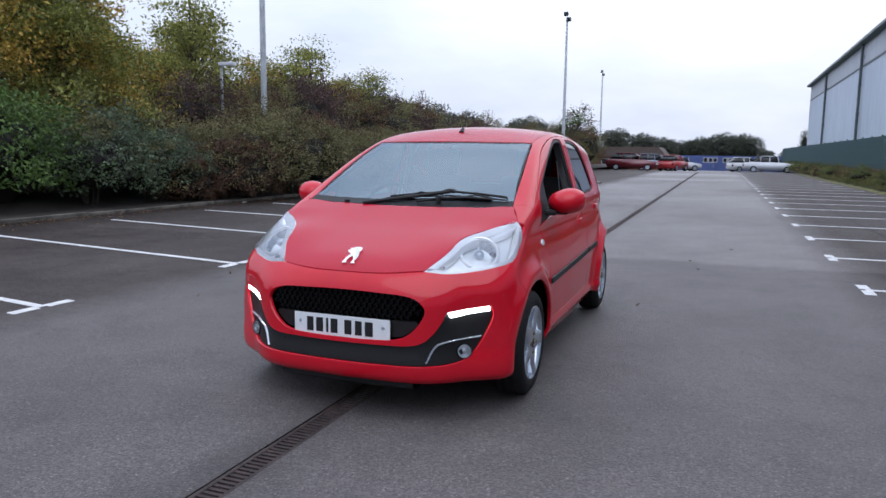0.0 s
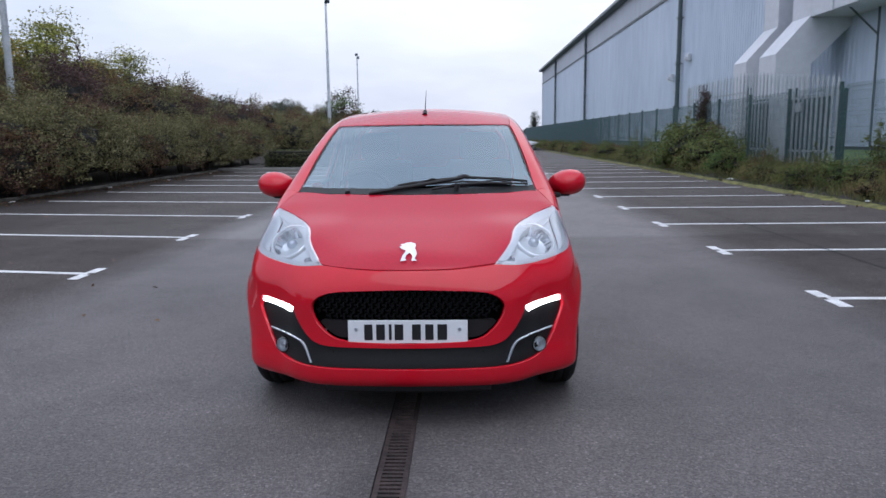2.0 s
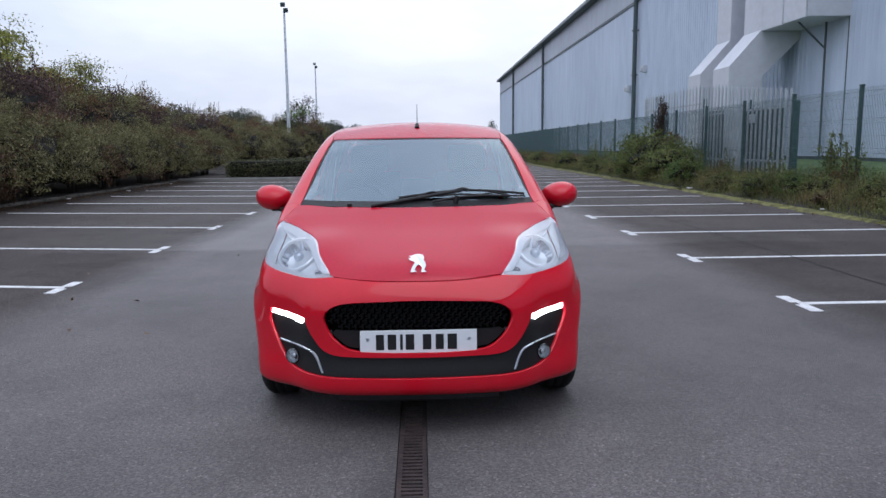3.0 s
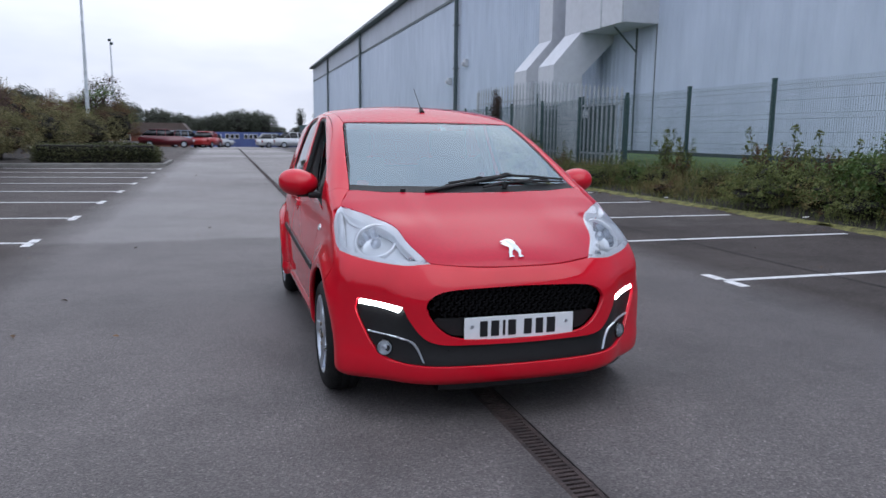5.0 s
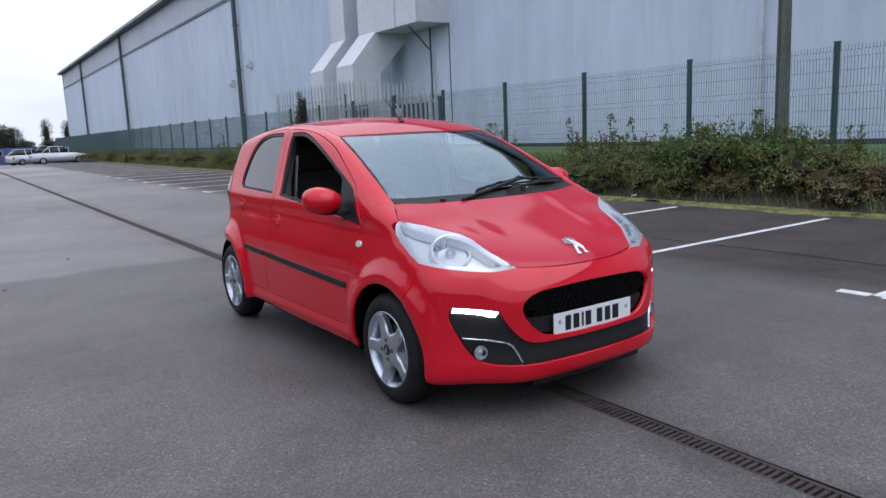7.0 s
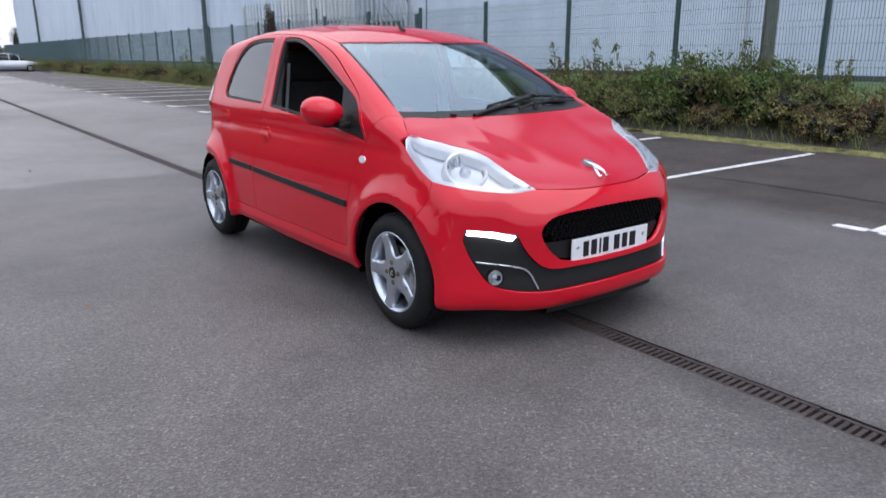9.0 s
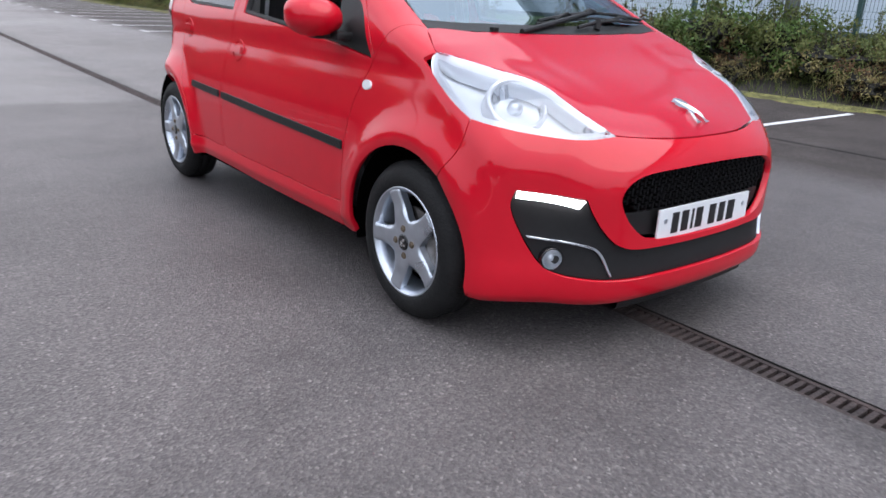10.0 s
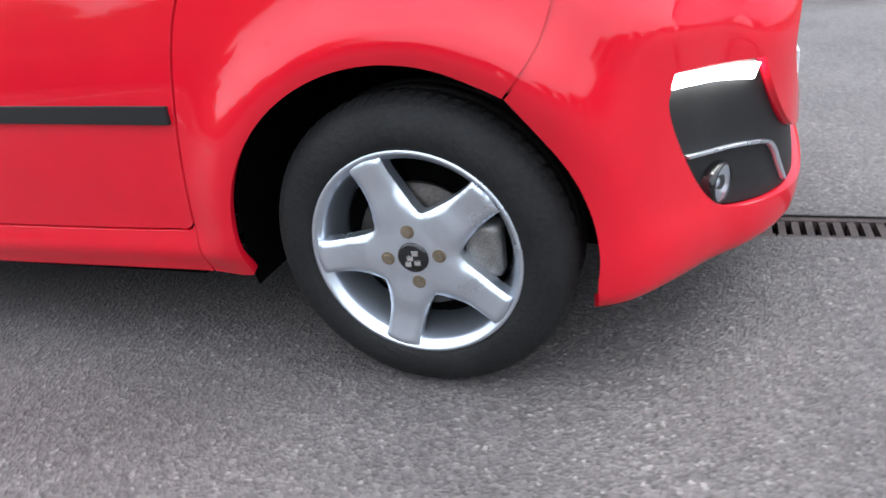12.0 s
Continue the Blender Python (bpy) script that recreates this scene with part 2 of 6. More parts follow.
    l.new(grit.outputs["Fac"], add.inputs[1])
    l.new(add.outputs[0], b.inputs["Height"])
    l.new(b.outputs["Normal"], p.inputs["Normal"])
    return m


M_asphalt = asphalt("asphalt")


# ---- builders ----
def mesh_object(name, verts, faces, mat, parent=None, label="", smooth=False, normals=None):
    me = bpy.data.meshes.new(name)
    me.from_pydata([tuple(v) for v in verts], [], faces)
    me.materials.append(mat)
    if smooth:
        me.shade_smooth()
    if normals is not None:
        me.normals_split_custom_set_from_vertices([tuple(v) for v in normals])
    ob = new(name, me)
    if parent is not None:
        ob.parent = parent
    if label:
        tagged(ob, label)
    return ob


def part(name, bm, mat, parent=None, label="", smooth=False):
    me = bpy.data.meshes.new(name)
    bm.to_mesh(me)
    bm.free()
    me.materials.append(mat)
    if smooth:
        me.shade_smooth()
    ob = new(name, me)
    if parent is not None:
        ob.parent = parent
    if label:
        tagged(ob, label)
    return ob


def thing(name, label, category, group="", at=(0, 0, 0), turn=0.0, kind=""):
    ob = new(name)
    ob.matrix_world = pose(*at, 0, 0, turn)
    return tagged(ob, label, category, group, kind)


def add_box(bm, x0, x1, y0, y1, z0, z1, bevel=0.0):
    r = bmesh.ops.create_cube(bm, size=1.0)
    for v in r["verts"]:
        v.co = Vector((x0 + (v.co.x + 0.5) * (x1 - x0), y0 + (v.co.y + 0.5) * (y1 - y0), z0 + (v.co.z + 0.5) * (z1 - z0)))
    if bevel:
        es = list({e for v in r["verts"] for e in v.link_edges})
        bmesh.ops.bevel(bm, geom=es, offset=bevel, segments=2, affect="EDGES", profile=0.6)
    return bm


def box(x0, x1, y0, y1, z0, z1, bevel=0.0):
    return add_box(bmesh.new(), x0, x1, y0, y1, z0, z1, bevel)


def add_tube(bm, points, radius, sides=8, taper=1.0):
    """A round bar along a line of points."""
    rings = []
    pts = [Vector(p) for p in points]
    for i, p in enumerate(pts):
        d = (pts[min(i + 1, len(pts) - 1)] - pts[max(i - 1, 0)]).normalized()
        a = d.orthogonal().normalized() if abs(d.z) > 0.9 else d.cross(Vector((0, 0, 1))).normalized()
        b = d.cross(a)
        r = radius * (1 + (taper - 1) * i / max(1, len(pts) - 1))
        rings.append([bm.verts.new(p + a * (r * math.cos(k * 2 * math.pi / sides)) + b * (r * math.sin(k * 2 * math.pi / sides))) for k in range(sides)])
    for r0, r1 in zip(rings, rings[1:]):
        for k in range(sides):
            bm.faces.new((r0[k], r0[(k + 1) % sides], r1[(k + 1) % sides], r1[k]))
    bm.faces.new(rings[0][::-1])
    bm.faces.new(rings[-1])
    return bm


def prism(outline, y0, y1):
    """A solid with an outline in x and z, from y0 to y1."""
    bm = bmesh.new()
    a = [bm.verts.new((x, y0, z)) for x, z in outline]
    b = [bm.verts.new((x, y1, z)) for x, z in outline]
    bm.faces.new(a)
    bm.faces.new(b[::-1])
    for i in range(len(a)):
        j = (i + 1) % len(a)
        bm.faces.new((a[j], a[i], b[i], b[j]))
    bmesh.ops.recalc_face_normals(bm, faces=bm.faces)
    return bm


# ---- ground: one sheet with a slot for the drain ----
DX0, DX1, DY0, DY1 = -0.095, 0.033, -9.0, 60.0
FAR = 1500.0
gx = [-FAR, -60, -20, -8, -3, DX0, DX1, 3, 8, 20, 60, FAR]
gy = [-FAR, -60, -20, DY0, -4, 0, 4, 10, 20, 40, DY1, 115, 200, FAR]


def fall(y):
    """The far end of the car park falls gently away."""
    return -0.016 * min(max(y - DY1, 0), 55)


gv = [(x, y, fall(y)) for y in gy for x in gx]
gf = []
for j in range(len(gy) - 1):
    for i in range(len(gx) - 1):
        if gx[i] == DX0 and gy[j] >= DY0 and gy[j + 1] <= DY1:
            continue
        a = j * len(gx) + i
        gf.append((a, a + 1, a + 1 + len(gx), a + len(gx)))
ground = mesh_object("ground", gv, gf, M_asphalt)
tagged(ground, "worn grey asphalt car park with chips and stains", "ground", kind="structure")

# drain pit below the slot
bm = bmesh.new()
add_box(bm, DX0 - 0.02, DX1 + 0.02, DY0, DY1, -0.25, -0.13)
add_box(bm, DX0 - 0.06, DX0, DY0, DY1, -0.13, -0.004)
add_box(bm, DX1, DX1 + 0.06, DY0, DY1, -0.13, -0.004)
drain = part("drain_channel", bm, M_pit)
tagged(drain, "dark concrete drain channel sunk in the asphalt", "drain", kind="structure")


def grate_mesh(bars, length):
    bm = bmesh.new()
    w = (DX1 - DX0) / 2 - 0.003
    add_box(bm, -w, -w + 0.02, 0.002, length - 0.002, -0.03, -0.004)
    add_box(bm, w - 0.02, w, 0.002, length - 0.002, -0.03, -0.004)
    pitch = length / bars
    for k in range(bars):
        y = pitch * (k + 0.5)
        add_box(bm, -w + 0.02, w - 0.02, y - pitch * 0.27, y + pitch * 0.27, -0.03, -0.006)
    me = bpy.data.meshes.new("drain_grate")
    bm.to_mesh(me)
    bm.free()
    me.materials.append(M_grate)
    return me


near_grate, far_grate = grate_mesh(16, 0.5), grate_mesh(40, 2.0)
y = DY0
rg = random.Random(4)
while y < DY1 - 0.1:
    near = y < 16
    g = new("drain_grate", near_grate if near else far_grate)
    g.location = ((DX0 + DX1) / 2 + rg.uniform(-0.001, 0.001), y, rg.uniform(-0.003, 0.001))
    g.parent = drain
    y += 0.5 if near else 2.0


# ---- painted bay lines ----
def bay_line(x0, x1, y, skew, tick):
    """One bay divider with the small cross tick at its aisle end; a few worn gaps."""
    bm = bmesh.new()
    r = random.Random(round(y * 10) + round(x0))
    x = x0
    while x < x1 - 0.02:
        e = min(x1, x + r.uniform(0.7, 1.5))
        add_box(bm, x, e - (0.012 if e < x1 else 0), y - 0.04, y + 0.04 + r.uniform(-0.006, 0.006), -0.002, 0.004)
        x = e
    add_box(bm, tick - 0.05, tick + 0.05, y - 0.28, y - 0.045, -0.002, 0.004)
    add_box(bm, tick - 0.05, tick + 0.05, y + 0.045, y + 0.28, -0.002, 0.004)
    for v in bm.verts:
        v.co.y += skew * (v.co.x - tick)
    ob = part("bay_line", bm, M_white)
    return tagged(ob, "worn white painted parking bay line on asphalt", "road marking", "parking bay lines", "structure")


for k in range(-3, 27):
    bay_line(3.05, 6.88, 2.485 + 2.385 * k, 0.0, 3.05)
for k in range(-3, 10):
    bay_line(-8.55, -3.36, 1.15 + 2.52 * k, -0.15, -3.36)

# ---- kerbs ----
kerb_mesh = bpy.data.meshes.new("kerb_stone")
bm = box(-0.06, 0.06, 0.004, 0.91, -0.05, 0.10, 0.012)
bm.to_mesh(kerb_mesh)
bm.free()
kerb_mesh.materials.append(M_kerb)
kerb_dark = kerb_mesh.copy()
kerb_dark.materials[0] = M_kerb_dark
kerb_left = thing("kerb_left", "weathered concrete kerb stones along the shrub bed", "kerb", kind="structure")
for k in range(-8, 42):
    o = new("kerb_stone", kerb_dark)
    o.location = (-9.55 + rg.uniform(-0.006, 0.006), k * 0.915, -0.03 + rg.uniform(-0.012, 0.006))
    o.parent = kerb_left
kerb_right = thing("kerb_right", "low mossy concrete edging along the planting bed", "kerb", kind="structure")
for k in range(-12, 65):
    o = new("kerb_stone", kerb_mesh)
    o.location = (7.24 + rg.uniform(-0.006, 0.006), k * 0.915, -0.115 + rg.uniform(-0.012, 0.006))
    o.parent = kerb_right


# ---- planting beds and grass bank ----
def sheet(name, xs, ys, height, mat, label, category):
    v = [(x, y, height(x, y)) for y in ys for x in xs]
    n = len(xs)
    f = [(j * n + i, j * n + i + 1, (j + 1) * n + i + 1, (j + 1) * n + i) for j in range(len(ys) - 1) for i in range(n - 1)]
    ob = mesh_object(name, v, f, mat, smooth=True)
    return tagged(ob, label, category, kind="structure")


def span(a, b, step):
    n = max(1, int(round((b - a) / step)))
    return [a + (b - a) * i / n for i in range(n + 1)]


def bed_height(x, y):
    t = min(1, max(0, (x - 7.25) / 2.0))
    return 0.03 + 0.36 * t * t * (3 - 2 * t) + 0.05 * noise.noise((x * 1.3, y * 0.9, 0)) * min(1, (x - 7.2) * 3)


def bank_height(x, y):
    return 0.385 + 0.24 * min(1, (x - 9.3) / 5.0) + 0.03 * noise.noise((x * 0.6, y * 0.4, 3))


WALL_X = 15.3
sheet("bed_right", span(7.28, 9.34, 0.2), span(-14, 110, 0.5), bed_height, M_soil, "dark earth planting bed below the fence", "soil")
sheet("grass_bank", span(9.34, WALL_X + 0.2, 0.5), span(-25, 140, 1.0), bank_height, M_grass, "mown green grass bank in front of the warehouse", "grass")
sheet("bed_left", [-60, -30, -20, -14, -12, -10.6, -9.61], span(-14, 40, 1.0),
      lambda x, y: 0.05 + 0.03 * noise.noise((x, y, 7)) + (0.25 if x < -11 else 0), M_soil, "dark earth bed under the shrubs", "soil")
sheet("bed_left_far", [-60, -30, -20, -14, -9.61], span(40.5, 110, 4.0),
      lambda x, y: 0.03 + 0.03 * noise.noise((x, y, 7)), M_soil, "dark earth bed under the far shrubs", "soil")

# ---- warehouse ----
EAVE, SEAM, Y_NEAR, Y_FAR = 13.35, 11.08, -60.0, 137.8
WALL_TURN, WALL_SHIFT = -0.22, -0.28
warehouse = thing("warehouse", "large blue-grey metal-clad warehouse with dark eaves gutter", "building", at=(WALL_SHIFT, 0, 0), turn=WALL_TURN)


def ribbed(name, x, y0, y1, z0, z1, pitch, depth, mat):
    v, f = [], []
    y = y0
    prof = []
    while y < y1:
        prof += [(y, 0), (y + pitch * 0.62, 0), (y + pitch * 0.72, -depth), (y + pitch * 0.9, -depth)]
        y += pitch
    prof.append((y1, 0))
    for yy, d in prof:
        v += [(x + d, yy, z0), (x + d, yy, z1)]
    for i in range(len(prof) - 1):
        f.append((2 * i, 2 * i + 1, 2 * i + 3, 2 * i + 2))
    return mesh_object(name, v, f, mat, warehouse)


ribbed("wall_cladding", WALL_X, Y_NEAR, 25.0, 0.75, SEAM, 0.333, 0.010, M_clad)
ribbed("wall_cladding", WALL_X, 25.0, 47.2, 0.75, SEAM, 0.333, 0.032, M_clad)
ribbed("wall_cladding", WALL_X, 47.2, Y_FAR, 0.75, SEAM, 0.333, 0.010, M_clad)
ribbed("upper_cladding", WALL_X - 0.01, Y_NEAR, Y_FAR, SEAM, EAVE, 0.333, 0.010, M_clad_top)
part("seam_flashing", box(WALL_X - 0.08, WALL_X - 0.035, Y_NEAR, Y_FAR, SEAM - 0.12, SEAM + 0.08), M_dark_trim, warehouse)
part("plinth", box(WALL_X - 0.05, WALL_X + 0.3, Y_NEAR, Y_FAR, 0.4, 0.75), M_plinth, warehouse, "dark plinth strip at the foot of the wall")
part("gutter", box(WALL_X - 0.72, WALL_X + 0.1, Y_NEAR, Y_FAR + 0.6, EAVE, EAVE + 0.34, 0.05), M_dark_trim, warehouse, "dark eaves gutter")
part("fascia_strip", box(WALL_X - 0.735, WALL_X - 0.722, Y_NEAR, Y_FAR + 0.6, EAVE + 0.12, EAVE + 0.2), M_galv, warehouse, "pale line along the gutter")
part("roof", prism([(WALL_X - 0.1, EAVE + 0.42), (WALL_X + 40, EAVE + 4.4), (WALL_X + 40, EAVE + 4.1), (WALL_X, EAVE + 0.1)], Y_NEAR, Y_FAR + 0.4), M_clad_top, warehouse)
part("end_wall", box(WALL_X + 0.05, WALL_X + 60, Y_FAR - 0.3, Y_FAR, 0.3, EAVE + 0.3), M_clad, warehouse)
part("corner_trim", box(WALL_X - 0.09, WALL_X + 0.25, Y_FAR - 0.05, Y_FAR + 0.12, 0.4, EAVE), M_clad_top, warehouse)
for yp, w in ((47.8, 0.15), (86.75, 0.15), (116.2, 0.15)):
    bm = bmesh.new()
    add_tube(bm, [(WALL_X - 0.25, yp, 0.5), (WALL_X - 0.25, yp, EAVE)], w, 10)
    for z in (3, 6, 9, 12):
        add_box(bm, WALL_X - 0.25 - w - 0.03, WALL_X - 0.04, yp - w - 0.03, yp + w + 0.03, z, z + 0.08)
    part("downpipe", bm, M_dark_trim, warehouse, "dark rainwater downpipe")
bm = add_tube(bmesh.new(), [(WALL_X - 0.12, 8.6, 0.7), (WALL_X - 0.12, 8.6, EAVE)], 0.05, 8)
part("downpipe", bm, M_galv, warehouse, "slim grey downpipe")
for yy, zz in ((49.6, 5.0), (45.8, 6.0)):
    bm = bmesh.new()
    add_box(bm, WALL_X - 0.3, WALL_X - 0.02, yy - 0.2, yy + 0.2, zz, zz + 0.5, 0.06)
    add_box(bm, WALL_X - 0.45, WALL_X - 0.28, yy - 0.14, yy + 0.14, zz + 0.08, zz + 0.3, 0.04)
    part("wall_lamp", bm, M_duct, warehouse, "small white bulkhead lamp")

# extract ducts on the wall
ducts = thing("extract_ducts", "boxy galvanised extract ducts cranked into the warehouse wall", "ductwork", at=(0, 0, 0))
part("plenum", box(13.55, WALL_X - 0.04, 22.42, 25.82, 5.64, 9.6, 0.02), M_duct, ducts, "large grey plenum box")
part("flue", prism([(12.32, 0.6), (12.32, 4.30), (13.55, 5.70), (13.55, 12.5), (15.2, 12.5), (15.2, 5.4), (14.85, 5.1), (13.67, 3.9), (13.67, 0.6)], 25.82, 27.4), M_duct, ducts)
part("flue", prism([(12.32, 0.6), (12.32, 4.30), (13.55, 5.70), (13.55, 13.5), (15.2, 13.5), (15.2, 5.4), (14.85, 5.1), (13.67, 3.9), (13.67, 0.6)], 28.75, 30.2), M_duct, ducts)
for yy in (22.42, 24.1):
    bm = bmesh.new()
    add_box(bm, 13.53, 13.60, yy + 0.03, yy + 0.10, 5.62, 9.6)
    part("flange", bm, M_galv, ducts)
bm = bmesh.new()
add_tube(bm, [(14.95, 23.7, 5.66), (14.98, 23.7, 0.6)], 0.04, 8)
add_tube(bm, [(13.9, 23.7, 5.66), (14.95, 23.7, 4.7)], 0.035, 8)
part("bracket", bm, M_dark_trim, ducts, "dark steel bracket leg")
part("bracket", add_tube(bmesh.new(), [(15.12, 22.5, 9.5), (15.12, 22.5, 0.6)], 0.045, 8), M_dark_trim, ducts, "dark slim pipe beside the plenum")
# concrete pole behind the fence
pole = thing("concrete_pole", "weathered octagonal concrete pole on the grass bank", "pole", at=(11.0, 5.6, 0.42))
bm = bmesh.new()
add_tube(bm, [(0, 0, 0), (0, 0, 3.2), (0, 0, 11)], 0.135, 8, 0.72)
M_pole = material("weathered_pole", (0.105, 0.11, 0.095), 0.9, scale=1.5, vary=0.35, stretch=(3, 3, 0.4), bump=0.5, bump_scale=20)
part("shaft", bm, M_pole, pole)
bm = bmesh.new()
add_tube(bm, [(-0.12, 0.06, 0), (-0.11, 0.05, 9)], 0.02, 6)
part("conduit", bm, M_pole, pole)

# ---- green weldmesh fence ----
fence = thing("mesh_fence", "dark green weldmesh fence panels between square posts", "fence")
POST_X, POST_PITCH, POST_Y0, POST_TOP = 9.13, 2.71, 3.62, 2.45
post_bm = box(-0.035, 0.035, -0.035, 0.035, 0.0, 2.25, 0.006)
add_box(post_bm, -0.042, 0.042, -0.042, 0.042, 2.25, 2.28, 0.006)
for z in (0.25, 0.9, 1.55, 2.1):
    add_box(post_bm, -0.05, -0.034, -0.028, 0.028, z, z + 0.06)
post_mesh = bpy.data.meshes.new("post")
post_bm.to_mesh(post_mesh)
post_bm.free()
post_mesh.materials.append(M_green)


def panel_mesh(wires, rib):
    v, f = [], []

    def strip(p, q, r):
        i = len(v)
        p, q = Vector(p), Vector(q)
        d = (q - p).normalized()
        a = Vector((1, 0, 0))
        b = d.cross(a)
        for base in (p, q):
            v.extend([base + a * r, base + b * r, base - a * r, base - b * r])
        for k in range(4):
            f.append((i + k, i + (k + 1) % 4, i + 4 + (k + 1) % 4, i + 4 + k))

    L = POST_PITCH - 0.07
    fold = [(0.0, 0.0), (0.20, 0.0), (0.25, -0.035), (0.30, 0.0), (0.80, 0.0), (0.85, -0.035), (0.90, 0.0), (1.40, 0.0), (1.45, -0.035), (1.50, 0.0), (1.95, 0.0), (2.0, -0.035), (2.05, 0.0), (2.13, 0.0)]
    for k in range(wires):
        y = L * k / (wires - 1)
        if rib:
            for (z0, x0), (z1, x1) in zip(fold, fold[1:]):
                strip((x0, y, z0), (x1, y, z1), 0.0042)
        else:
            strip((0, y, 0), (0, y, 2.13), 0.006)
    for z in (0.02, 0.20, 0.30, 0.55, 0.80, 0.90, 1.15, 1.40, 1.50, 1.75, 1.95, 2.05):
        strip((0.004, 0, z), (0.004, L, z), 0.0028 if rib else 0.006)
    me = bpy.data.meshes.new("mesh_panel")
    me.from_pydata([tuple(p) for p in v], [], f)
    me.materials.append(M_mesh_wire)
    return me


near_panel, far_panel = panel_mesh(52, True), panel_mesh(40, False)
for k in range(-5, 36):
    yk = POST_Y0 + POST_PITCH * k
    o = new("post", post_mesh)
    o.location = (POST_X, yk, POST_TOP - 2.28 + 0.015 * math.sin(k * 3.1))
    o.parent = fence
    o = new("mesh_panel", near_panel if -3 <= k < 9 else far_panel)
    o.location = (POST_X - 0.045, yk + 0.035, POST_TOP - 2.20)
    o.parent = fence

# ---- palisade behind it ----
palisade = thing("palisade_fence", "galvanised steel palisade fence with pointed pales", "fence")
pale_bm = prism([(-0.005, 0), (0.03, 0), (0.03, 2.75), (-0.005, 2.75)], -0.035, 0.035)
add_box(pale_bm, -0.003, 0.012, -0.020, 0.020, 2.75, 2.83)
pale_mesh = bpy.data.meshes.new("pale")
pale_bm.to_mesh(pale_mesh)
pale_bm.free()
pale_mesh.materials.append(M_galv)
y = 21.8
while y < 27.9:
    o = new("pale", pale_mesh)
    o.location = (9.62, y, 0.44)
    o.parent = palisade
    y += 0.31
bm = bmesh.new()
for z in (0.9, 2.6):
    add_box(bm, 9.655, 9.70, 21.7, 28.0, z, z + 0.05)
part("rail", bm, M_galv, palisade)
part("corner_post", box(9.66, 9.76, 21.62, 21.72, 0.3, 3.15), M_galv, palisade)
part("corner_post", box(9.66, 9.76, 27.92, 28.02, 0.3, 3.15), M_galv, palisade)

gate = thing("palisade_gate", "galvanised palisade gate with lock box and dark uprights", "gate")
y = 15.6
while y < 21.6:
    o = new("pale", pale_mesh)
    o.location = (9.62, y, 0.42)
    o.scale = (1, 1.15, 0.80 + 0.21 * (y - 15.6) / 6.0)
    o.parent = gate
    y += 0.27
bm = bmesh.new()
for z in (0.75, 2.2):
    add_box(bm, 9.655, 9.70, 15.5, 21.6, z, z + 0.06)
part("rail", bm, M_galv, gate)
part("sheet", box(9.585, 9.61, 18.15, 19.0, 0.45, 2.18, 0.004), M_galv, gate, "plain grey steel sheet")
for k in range(13):
    part("backing_board", box(9.86, 9.90, 16.4 + 0.40 * k, 16.76 + 0.40 * k, 0.40, 2.25 + 0.10 * (k > 8), 0.006), M_green, gate, "dark green board behind the pales")
for y in (15.4, 18.04, 21.5):
    part("gate_post", box(9.66, 9.78, y, y + 0.11, 0.3, 2.35 + 0.07 * (y - 15.4)), M_green, gate, "dark green gate post")
part("lock_box", box(9.56, 9.615, 17.45, 17.80, 1.85, 2.1, 0.01), M_galv, gate)
part("infill_sheet", box(9.64, 9.65, 19.1, 19.75, 0.6, 2.3), M_galv, gate)


# ---- the red car: one smooth body form, from which every panel is cut ----
def curve1(points):
    """A smooth function through (x, y) points."""
    xs = np.array([p[0] for p in points], float)
    ys = np.array([p[1] for p in points], float)
    d = np.diff(ys) / np.diff(xs)
    m = np.concatenate([[d[0]], (d[1:] + d[:-1]) / 2, [d[-1]]])
    m[1:-1][d[1:] * d[:-1] <= 0] = 0

    def at(x):
        x = np.clip(x, xs[0], xs[-1])
        i = np.clip(np.searchsorted(xs, x) - 1, 0, len(xs) - 2)
        h = xs[i + 1] - xs[i]
        t = (x - xs[i]) / h
        return ((1 + 2 * t) * (1 - t) ** 2 * ys[i] + t * (1 - t) ** 2 * h * m[i] + t * t * (3 - 2 * t) * ys[i + 1] + t * t * (t - 1) * h * m[i + 1])
    return at


def smax(a, b, k):
    h = np.maximum(k - np.abs(a - b), 0) / k
    return np.maximum(a, b) + h * h * k / 4


CAR_WIDTH = curve1([(-0.1, 0.72), (0.2, 0.77), (0.4, 0.787), (0.64, 0.793), (1.0, 0.793), (2.0, 0.80), (2.9, 0.798), (3.2, 0.775), (3.45, 0.72)])
CAR_TOP = curve1([(-0.1, 0.60), (-0.02, 0.665), (0.03, 0.703), (0.136, 0.757), (0.3, 0.817), (0.5, 0.882), (0.7, 0.940), (0.9, 0.972), (1.2, 0.985), (2.0, 1.0), (2.8, 1.03), (3.4, 1.0)])
CAR_NOSE = curve1([(0.1, 0.06), (0.16, 0.025), (0.20, -0.004), (0.26, -0.014), (0.34, -0.004), (0.5, 0.0), (0.6, 0.0), (0.66, 0.012), (0.72, 0.045), (0.8, 0.12), (0.9, 0.25)])
NOSE_PLAN = curve1([(0, -0.008), (0.1, -0.0065), (0.2, -0.002), (0.3, 0.006), (0.36, 0.014), (0.42, 0.030), (0.46, 0.048), (0.5, 0.072), (0.53, 0.095), (0.587, 0.147), (0.64, 0.185), (0.69, 0.220), (0.75, 0.262), (0.80, 0.302), (0.85, 0.355)])
WHEEL_Y, WHEEL_Z, WHEEL_R = (0.641, 2.981), 0.278, 0.278


